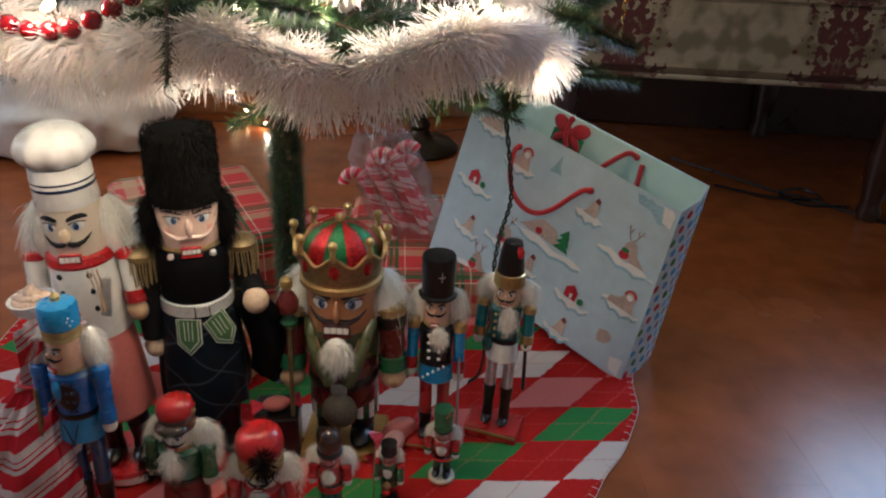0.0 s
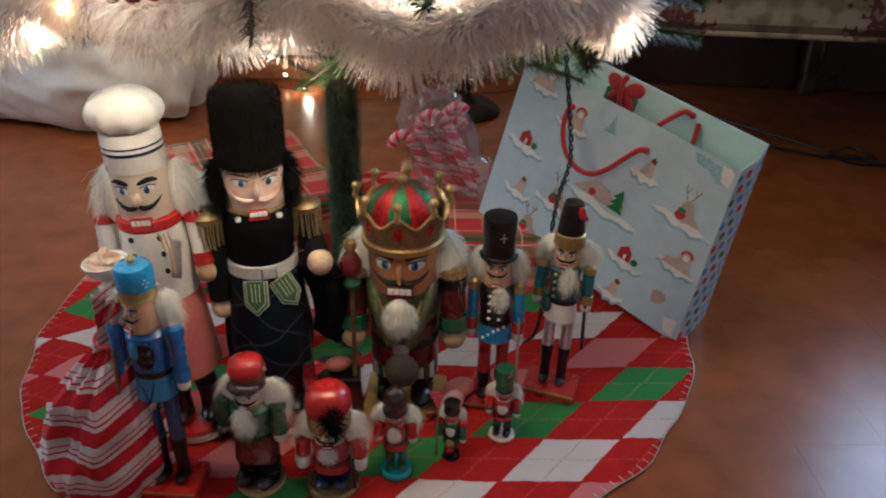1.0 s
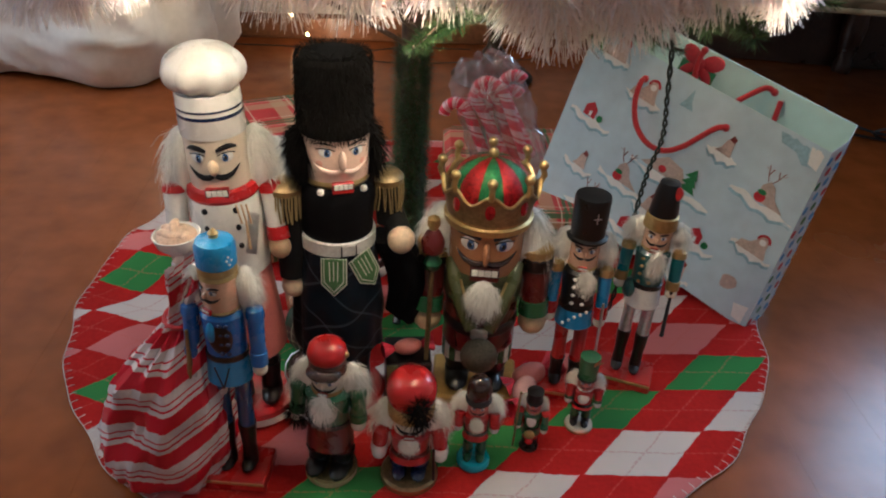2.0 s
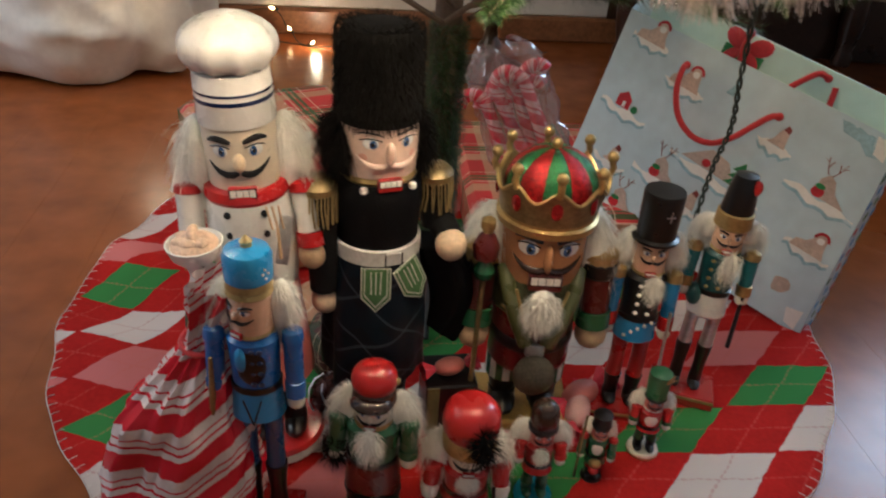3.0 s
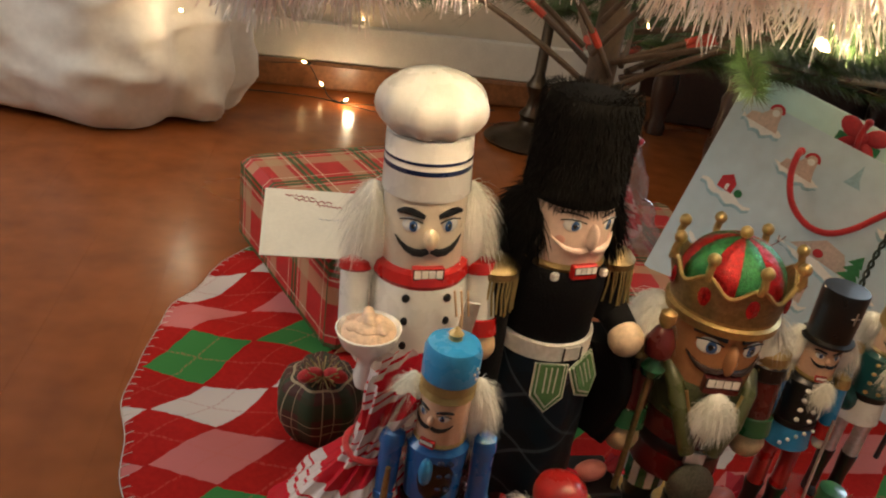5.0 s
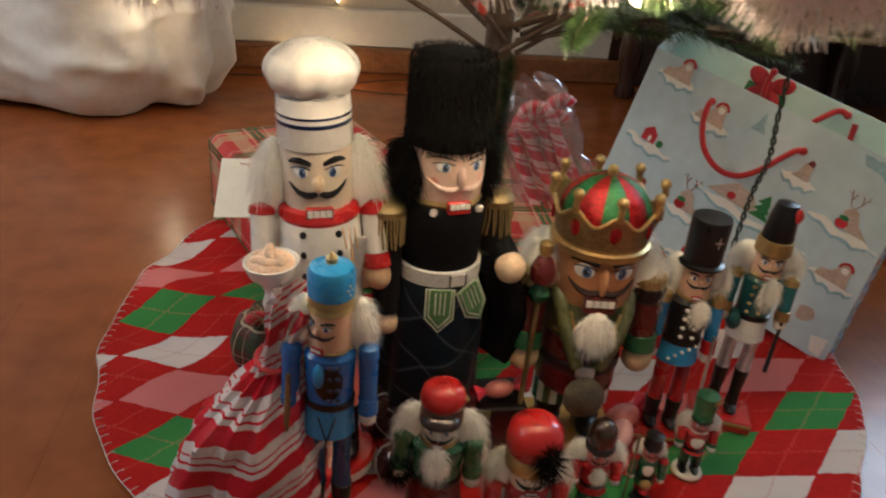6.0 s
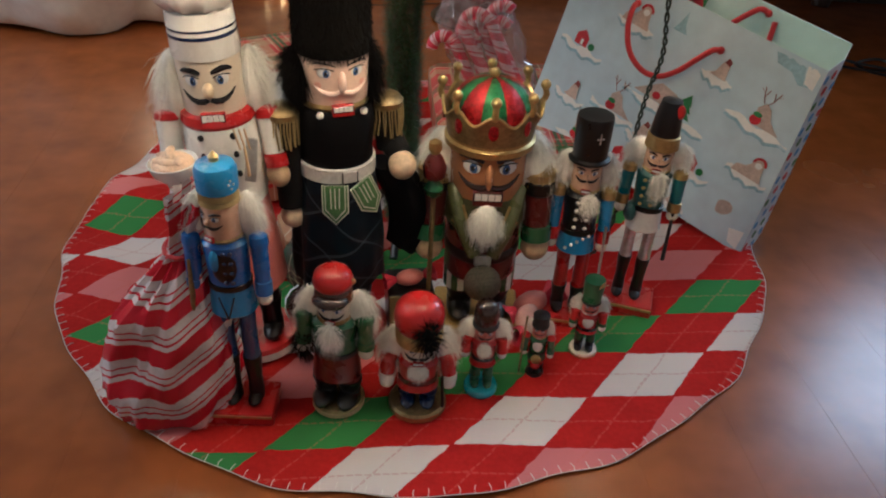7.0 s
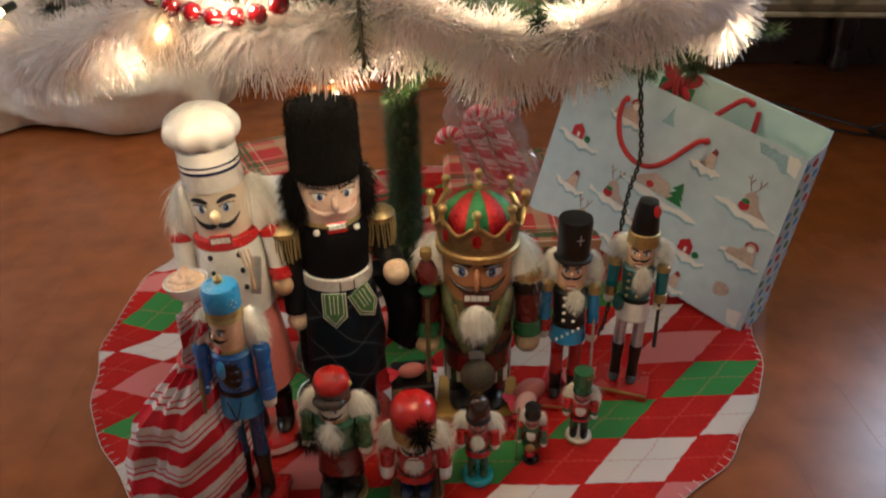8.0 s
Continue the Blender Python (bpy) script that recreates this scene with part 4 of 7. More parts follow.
    for i in range(10):
        mm = GLITR if i % 2 else GLITG
        rr = []
        for k in range(10):
            p = math.pi / 2 * k / 9
            rad, z = 0.0475 * math.cos(p), 0.293 + 0.042 * math.sin(p)
            a0 = math.pi * (i - 0.5) / 5 - math.pi / 2
            rr.append([((rad + 0.0020 * math.sin(math.pi * j / 6)) * math.cos(a0 + math.pi / 5 * j / 6), (rad + 0.0020 * math.sin(math.pi * j / 6)) * math.sin(a0 + math.pi / 5 * j / 6), z) for j in range(7)])
        S.grid(rr, mm, closed=False)
    S.ball((0, 0, 0.339), 0.006, GOLD, 12, 8)
    # arms, sceptre, little bronze shield
    for sgn in (-1, 1):
        straight_arm(S, sgn, 0.064, 0.218, 0.132, 0.0185, (GOLD, DRED, GREEN), WOOD, fwd=0.018 if sgn < 0 else 0.01, hr=0.0185)
        S.lathe([(0.0195, -0.004), (0.0215, 0.0), (0.0205, 0.006), (0.008, 0.011)], GOLD, (sgn * 0.064, 0, 0.217), 20)
        S.lathe([(0.0195, 0.196), (0.0212, 0.198), (0.0212, 0.212), (0.0195, 0.214)], BLACK, (sgn * 0.0645, -0.0015, 0), 20)
    S.rod((-0.066, -0.036, 0.06), (-0.064, -0.036, 0.205), 0.0032, 0.0032, DGOLD, 10)
    S.lathe([(0.004, 0.2), (0.010, 0.205), (0.012, 0.213), (0.006, 0.222), (0.013, 0.228), (0.0145, 0.24), (0.009, 0.252), (0.005, 0.256), (0.008, 0.262), (0.0075, 0.27), (0.001, 0.274)], [GREEN, GREEN, GREEN, DRED, DRED, DRED, DRED, GOLD, GOLD, GOLD], (-0.064, -0.036, 0), 16)
    S.lathe([(0.0225, 0), (0.024, 0.004), (0.018, 0.011), (0.005, 0.015)], GLITB, (0.002, -0.052, 0.093), 24, rot=turn(78, 0, 0))
    return S.obj("nutcracker", None, "stout king nutcracker with gold crown, glitter dome and white beard", "nutcracker", "nutcrackers", at=pose(-0.068, 0.910, 0.0045, 0, 0, 3) @ tall(1.05))


def soldier(d):
    """A slim soldier from a row of heights and colours (see the calls)."""
    S = Shape()
    k = d["k"]
    if d.get("disc"):
        r, c1, c2 = d["disc"]
        S.lathe([(r * 0.94, 0.001), (r, 0.003), (r, d["zbase"] - 0.003), (r * 0.92, d["zbase"])], [c1, c1, c2], seg=30)
    else:
        bx, by, c1, c2 = d["block"]
        S.block((0, -0.004, d["zbase"] / 2 + 0.0005), (bx, by, d["zbase"] - 0.001), c1, 0.002)
        S.block((0, -0.004 - by / 2, d["zbase"] - 0.0035), (bx * 0.98, 0.002, 0.004), c2, 0.0006)
    legs(S, d["lx"], d["lr"], d["zbase"], d["zhip"], d["zboot"], d["leg"], d["boot"])
    w = d["w"]
    S.lathe([(w * 1.02, d["zcoat"]), (w * 1.12, d["zcoat"] + 0.002), (w * 0.98, d["zbelt"] - 0.004), (w * 0.95, d["zbelt"])], [d["trim"], d["skirt"], d["skirt"]], seg=24, sy=0.86)
    S.lathe([(w * 0.95, d["zbelt"] - 0.0035 * k), (w * 1.03, d["zbelt"] - 0.003 * k), (w * 1.03, d["zbelt"] + 0.003 * k), (w * 0.95, d["zbelt"] + 0.0035 * k)], d["belt"], seg=24, sy=0.86)
    S.lathe([(w * 0.94, d["zbelt"]), (w, (d["zbelt"] + d["zneck"]) / 2), (w * 1.06, d["zneck"] - 0.008 * k), (w * 0.7, d["zneck"])], d["coat"], seg=24, sy=0.86)
    mid = (d["zbelt"] + d["zneck"]) / 2
    if d.get("front"):
        S.ball((0, -w * 0.62, mid), (w * 0.62, w * 0.34, (d["zneck"] - d["zbelt"]) * 0.44), d["front"], 14, 9)
    if d.get("bars"):
        for i in range(4):
            z = d["zbelt"] + (d["zneck"] - d["zbelt"]) * (0.18 + 0.2 * i)
            for sx in d["bars"][1]:
                S.ball((sx * w, -w * 0.90, z), (w * 0.13, w * 0.10, w * 0.10), d["bars"][0], 8, 5)
    r = d["r"]
    S.lathe([(r * 0.9, d["zneck"] - 0.003 * k), (r, d["zneck"] + 0.002 * k), (r, d["zhat"])], d["skin"], seg=24)
    S.lathe([(w * 0.75, d["zneck"] - 0.004 * k), (r * 1.06, d["zneck"]), (r * 0.98, d["zneck"] + 0.003 * k)], d.get("collar", GOLD), seg=22)
    head_face(S, r, d["zneck"] + (d["zhat"] - d["zneck"]) * 0.66, r * 0.98, d["skin"], zt=d["zneck"] + (d["zhat"] - d["zneck"]) * 0.06, yaw=d.get("yaw", 0), tk=0.75)
    hz0, spread, n = d["hair"]
    side_hair(S, r * 0.95, hz0, d["zhat"] + 0.004 * k, spread, n, length=spread * 0.62, w=0.0009, seed=int(1000 * w))
    if d.get("beard"):
        zb = d["zneck"] - 0.004 * k
        S.ball((d.get("bx", 0), -w * 0.95, zb - d["beard"] * 0.4), (r * 0.42, r * 0.26, d["beard"] * 0.62), FURW, 10, 7)
        S.fur((d.get("bx", 0), -w * 0.95, zb - d["beard"] * 0.3), (r * 0.4, r * 0.25, d["beard"] * 0.55), 420, d["beard"] * 0.45, 0.0006, FURW, 1.2, where=lambda u: u.y < 0.3, seed=int(3000 * w), lift=(0, 0, -0.8))
    hk = d.get("hat", 1.0)
    S.lathe([(hr, d["zhat"] + (hz - d["zhat"]) * hk) for hr, hz in d["hatprof"][0]], d["hatprof"][1], seg=28)
    for sgn in (-1, 1):
        straight_arm(S, sgn, d["sx"], d["zneck"] - 0.002 * k, d["zhand"], d["ar"], d["arm"], d.get("hand", CREAM), fwd=0.006 * k)
    for p0, p1, ra, rb, mm in d.get("rods", ()):
        S.rod(p0, p1, ra, rb, mm, 8)
    for c, rad, mm in d.get("balls", ()):
        S.ball(c, rad, mm, 12, 8)
    for c, rad, n, ln, mm in d.get("furs", ()):
        S.fur(c, rad, n, ln, 0.0009, mm, 0.5, seed=77)
    return S.obj("nutcracker", None, d["label"], "nutcracker", "nutcrackers", at=d["at"] @ tall(d.get("tall", 1.035)))


def all_nutcrackers():
    chef()
    guard()
    king()
    soldier(dict(hat=0.8, label="slim black-hatted nutcracker in a blue coat with red trousers", at=pose(0.056, 0.930, 0.0045, 0, 0, -4), k=1.0, bx=0.007, tall=1.05,
                 block=(0.07, 0.055, RED, GOLD), zbase=0.014, lx=0.0125, lr=0.0095, zhip=0.115, zboot=0.05, leg=RED, boot=BLACK, w=0.0225, zcoat=0.108, zbelt=0.138, zneck=0.196,
                 trim=BLUE, skirt=SKYB, belt=BLACK, coat=BLACK, bars=(WHITE, (-0.3, 0.3)), r=0.0185, zhat=0.236, skin=SKIN, hair=(0.196, 0.024, 380), beard=0.022,
                 hatprof=([(0.0255, 0.233), (0.026, 0.237), (0.0215, 0.239), (0.0225, 0.298), (0.0215, 0.3025), (0.003, 0.3035)], BLACK), sx=0.031, zhand=0.122, ar=0.0085, arm=(GOLD, SKYB, RED),
                 rods=(((0.036, -0.018, 0.03), (0.034, -0.014, 0.15), 0.0018, 0.0018, SILVER), ((0.0035, -0.0222, 0.268), (0.0125, -0.0185, 0.268), 0.0007, 0.0007, SILVER), ((0.008, -0.0212, 0.262), (0.008, -0.0212, 0.275), 0.0007, 0.0007, SILVER)),
                 balls=tuple(((0.007 * i - 0.014, -0.0205, 0.118 + 0.005 * i), 0.0022, WHITE) for i in range(5))))
    soldier(dict(hat=0.81, label="slim teal-coated nutcracker with tall black hat on a red base", at=pose(0.144, 0.968, 0.0045, 0, 1.2, -12), beard=0.026, bx=0.008, k=1.0,
                 block=(0.078, 0.055, RED, GOLD), zbase=0.017, lx=0.0125, lr=0.0085, zhip=0.135, zboot=0.078, leg=SILVER, boot=BLACK, w=0.021, zcoat=0.125, zbelt=0.158, zneck=0.214,
                 trim=WHITE, skirt=WHITE, belt=BLACK, coat=DTEAL, bars=(GOLD, (-0.5, 0.15)), r=0.018, zhat=0.243, skin=SKIN, hair=(0.218, 0.026, 420),
                 hatprof=([(0.0195, 0.240), (0.0215, 0.243), (0.0205, 0.262), (0.0185, 0.264), (0.0185, 0.266), (0.0155, 0.30), (0.0125, 0.316), (0.002, 0.3185)], [GOLD, GOLD, GOLD, BLACK, BLACK, BLACK, BLACK]), sx=0.032, zhand=0.158, ar=0.0085, arm=(GOLD, TEAL, GOLD), hand=CREAM,
                 rods=(((0.037, -0.006, 0.085), (0.034, -0.012, 0.16), 0.003, 0.0022, BLACK),),
                 balls=(((0.012, -0.009, 0.292), (0.006, 0.004, 0.009), RED), ((-0.019, -0.006, 0.149), (0.010, 0.014, 0.014), DTEAL))))
    soldier(dict(tall=1.0, hat=0.86, label="blue-coated soldier nutcracker with blue hat on a red base", at=pose(-0.331, 0.711, 0.0045, 0, 0, 3), yaw=-30, k=1.0,
                 block=(0.072, 0.058, RED, GOLD), zbase=0.018, lx=0.0125, lr=0.0095, zhip=0.158, zboot=0.082, leg=DBLUE, boot=BLACK, w=0.0225, zcoat=0.150, zbelt=0.187, zneck=0.247,
                 trim=GOLD, skirt=SKYB, belt=BLACK, coat=BLUE, front=BLACK, bars=(NAVY, (0.1, 0.4)), r=0.019, zhat=0.287, skin=SKIN, hair=(0.238, 0.024, 460),
                 hatprof=([(0.0190, 0.284), (0.0205, 0.286), (0.0185, 0.291), (0.0203, 0.293), (0.0190, 0.299), (0.0188, 0.30), (0.0205, 0.302), (0.0208, 0.326), (0.0185, 0.332), (0.005, 0.336), (0.0045, 0.337), (0.0055, 0.341), (0.001, 0.347)], [GOLD] * 5 + [SKYB] * 4 + [GOLD] * 3), sx=0.034, zhand=0.174, ar=0.0088, arm=(BLUE, BLUE, BLUE),
                 rods=(((-0.037, -0.018, 0.16), (-0.035, -0.016, 0.222), 0.0035, 0.002, DGOLD), ((-0.037, -0.02, 0.06), (-0.037, -0.018, 0.16), 0.0015, 0.0015, BLACK), ((0.0, -0.0235, 0.152), (-0.008, -0.0225, 0.18), 0.0008, 0.0008, BLACK), ((0.0, -0.0235, 0.152), (0.008, -0.0225, 0.18), 0.0008, 0.0008, BLACK)),
                 balls=(((-0.008, -0.0195, 0.224), (0.0055, 0.004, 0.013), SKYB), ((0.0172, -0.0118, 0.305), 0.0012, WHITE), ((0.0186, -0.0090, 0.309), 0.0012, WHITE), ((0.0154, -0.0138, 0.310), 0.0012, WHITE), ((0.0168, -0.0124, 0.314), 0.0012, WHITE))))
    soldier(dict(tall=0.97, label="small stocky nutcracker with red beret, green coat and black boots", at=pose(-0.226, 0.729, 0.0045, 0, 0, -4), k=0.9,
                 disc=(0.031, WOOD, DGOLD), zbase=0.013, lx=0.0142, lr=0.0138, zhip=0.058, zboot=0.044, leg=DRED, boot=BLACK, w=0.0255, zcoat=0.052, zbelt=0.092, zneck=0.142,
                 trim=DRED, skirt=DRED, belt=BLACK, coat=GREEN, front=mat("grey_green_front", (0.22, 0.26, 0.20), 0.5), r=0.0185, zhat=0.166, skin=CREAM, hair=(0.112, 0.030, 520), beard=0.028,
                 hatprof=([(0.019, 0.163), (0.0215, 0.166), (0.0205, 0.177), (0.018, 0.181), (0.0212, 0.184), (0.0222, 0.190), (0.0200, 0.199), (0.012, 0.2055), (0.001, 0.207)], [BROWN] * 3 + [RED] * 5), sx=0.034, zhand=0.098, ar=0.0095, arm=(GREEN, GREEN, GREEN),
                 balls=(((0, -0.014, 0.171), (0.0205, 0.015, 0.0085), DBROWN), ((0.021, 0, 0.19), 0.004, GOLD)), furs=(((-0.036, -0.012, 0.10), (0.007, 0.006, 0.012), 300, 0.012, FURK),)))
    soldier(dict(tall=0.96, label="small nutcracker with red turban, black feather and white fur", at=pose(-0.132, 0.735, 0.0045, 0, 0, 4), k=0.9,
                 disc=(0.0345, GOLD, DGOLD), zbase=0.013, lx=0.0115, lr=0.0105, zhip=0.042, zboot=0.026, leg=NAVY, boot=NAVY, w=0.0225, zcoat=0.038, zbelt=0.052, zneck=0.086,
                 trim=RED, skirt=RED, belt=DRED, coat=RED, front=DRED, r=0.0205, zhat=0.116, skin=CREAM, hair=(0.07, 0.028, 520), beard=0.015, collar=RED,
                 hatprof=([(0.0225, 0.108), (0.0268, 0.111), (0.0272, 0.124), (0.0245, 0.128), (0.0278, 0.134), (0.0288, 0.144), (0.0268, 0.157), (0.0195, 0.1665), (0.010, 0.1695), (0.002, 0.1695)], [GOLD, GOLD, GOLD, RED, RED, RED, RED, RED, RED]), sx=0.034, zhand=0.05, ar=0.0095, arm=(RED, RED, WHITE), hand=WHITE,
                 rods=(((0.03, -0.016, 0.014), (0.028, -0.012, 0.06), 0.002, 0.002, BLACK),), balls=(((0.010, -0.0285, 0.137), (0.005, 0.004, 0.012), FURK),), furs=(((0.010, -0.0285, 0.137), (0.006, 0.005, 0.014), 520, 0.018, FURK),)))
    soldier(dict(tall=0.96, label="small red-coated nutcracker with dark helmet on an aqua base", at=pose(-0.057, 0.769, 0.0045, 0, 0, 2), k=0.7,
                 disc=(0.0205, AQUA, AQUA), zbase=0.012, lx=0.0078, lr=0.0062, zhip=0.055, zboot=0.026, leg=GREEN, boot=GREEN, w=0.0145, zcoat=0.047, zbelt=0.06, zneck=0.089,
                 trim=DRED, skirt=RED, belt=BLACK, coat=RED, front=WHITE, r=0.0125, zhat=0.109, skin=PINK, hair=(0.076, 0.020, 360), beard=0.014, collar=RED,
                 hatprof=([(0.0132, 0.106), (0.0155, 0.108), (0.0158, 0.112), (0.0140, 0.114), (0.0152, 0.122), (0.0135, 0.136), (0.008, 0.143), (0.001, 0.145)], [BLACK, BLACK, BLACK, DBROWN, DBROWN, DBROWN, DBROWN]), sx=0.0205, zhand=0.068, ar=0.0062, arm=(RED, RED, RED), hand=WHITE))
    soldier(dict(tall=0.95, label="tiny drummer nutcracker with red, green and yellow clothes", at=pose(0.011, 0.806, 0.0045, 0, 0, -8), k=0.55,
                 disc=(0.012, BLACK, BLACK), zbase=0.006, lx=0.0052, lr=0.0044, zhip=0.030, zboot=0.018, leg=RED, boot=BLACK, w=0.0105, zcoat=0.027, zbelt=0.04, zneck=0.067,
                 trim=GREEN, skirt=GREEN, belt=BLACK, coat=GREEN, front=WHITE, r=0.009, zhat=0.084, skin=PINK, hair=(0.06, 0.010, 160),
                 hatprof=([(0.0105, 0.082), (0.0108, 0.085), (0.0095, 0.087), (0.0105, 0.099), (0.001, 0.102)], BLACK), sx=0.0155, zhand=0.04, ar=0.0048, arm=(RED, GREEN, GREEN),
                 rods=(((-0.019, -0.008, 0.004), (-0.017, -0.006, 0.098), 0.0012, 0.0012, DGOLD),), balls=(((0, -0.012, 0.034), (0.007, 0.004, 0.007), GOLD), ((0.0, -0.013, 0.024), (0.006, 0.004, 0.006), RED))))
    soldier(dict(tall=0.96, label="small red and green nutcracker with plumed green hat", at=pose(0.076, 0.853, 0.0045, 0, 0, -6), k=0.65,
                 disc=(0.0185, GOLD, CREAM), zbase=0.009, lx=0.0072, lr=0.0058, zhip=0.045, zboot=0.022, leg=GREEN, boot=BLACK, w=0.0125, zcoat=0.038, zbelt=0.046, zneck=0.073,
                 trim=DRED, skirt=RED, belt=BLACK, coat=RED, front=WHITE, r=0.0105, zhat=0.09, skin=PINK, hair=(0.06, 0.015, 260), collar=WHITE,
                 hatprof=([(0.0115, 0.087), (0.0128, 0.089), (0.0115, 0.091), (0.0132, 0.118), (0.0128, 0.124), (0.001, 0.126)], [BLACK, BLACK, GREEN, GREEN, GREEN]), sx=0.0175, zhand=0.052, ar=0.0055, arm=(RED, RED, GREEN), hand=WHITE,
                 rods=(((0.006, -0.011, 0.118), (0.012, -0.012, 0.132), 0.0014, 0.0004, GOLD), ((0.005, -0.011, 0.118), (0.016, -0.012, 0.127), 0.0012, 0.0004, GOLD))))


all_nutcrackers()

# ---- gift bag ----
BAGM = mat("pale_blue_gift_paper", (0.56, 0.69, 0.75), 0.45, var=0.08, scale=6, bump=0.05)
BAGIN = mat("pale_mint_paper", (0.68, 0.86, 0.79), 0.6, var=0.05, scale=6)
SNOW = mat("printed_white", (0.86, 0.85, 0.81), 0.45, var=0.05)
SHADE = mat("printed_teal", (0.33, 0.52, 0.60), 0.45)
PSKIN = mat("printed_tan", (0.60, 0.46, 0.38), 0.45)
PDRED = mat("printed_dark_red", (0.22, 0.04, 0.035), 0.45)
PBROWN = mat("printed_brown", (0.52, 0.41, 0.35), 0.45)
PRED = mat("printed_red", (0.50, 0.02, 0.03), 0.4)
PGREEN = mat("printed_green", (0.03, 0.20, 0.06), 0.4)
CORD = mat("red_cord", (0.52, 0.015, 0.02), 0.7, bump=0.6, bscale=800, sheen=0.3)
DOTM = mat("dotted_side_paper", (0.68, 0.79, 0.86), 0.45)
PBLUE = mat("printed_blue", (0.10, 0.36, 0.66), 0.45)


def sheet_quad(s, p, thick, m, off=(0, 0, 0)):
    """A thin plate on four corners, with thickness along its normal."""
    p = [Vector(q) for q in p]
    n = (p[1] - p[0]).cross(p[3] - p[0]).normalized() * thick
    a = [s.bm.verts.new(q) for q in p]
    b = [s.bm.verts.new(q + n) for q in p]
    s.face(a, m, False)
    s.face(b[::-1], m, False)
    for i in range(4):
        j = (i + 1) % 4
        s.face((a[j], a[i], b[i], b[j]), m, False)


def printed(parent, pts, y, m, name="printed_shape"):
    """One printed shape as a thin piece of its own."""
    s = Shape()
    vs = []
    for x, z in pts:
        u, k = (x + 0.046) / 0.446, z / 0.304
        bow = math.sin(math.pi * min(1, max(0, u)))
        vs.append(s.bm.verts.new((x, -0.006 * bow * math.sin(math.pi * k) + 0.006 * bow * k * k - 0.0007 + y + 0.0085, z)))
    s.face(vs, m, False)
    return part(name, s, parent)


def blob(cx, cz, rx, rz, n=14, wob=0.0, ph=0.0):
    return [(cx + rx * math.cos(a) * (1 + wob * math.sin(3 * a + ph)), cz + rz * math.sin(a) * (1 + wob * math.sin(2 * a + ph))) for a in (2 * math.pi * i / n for i in range(n))]


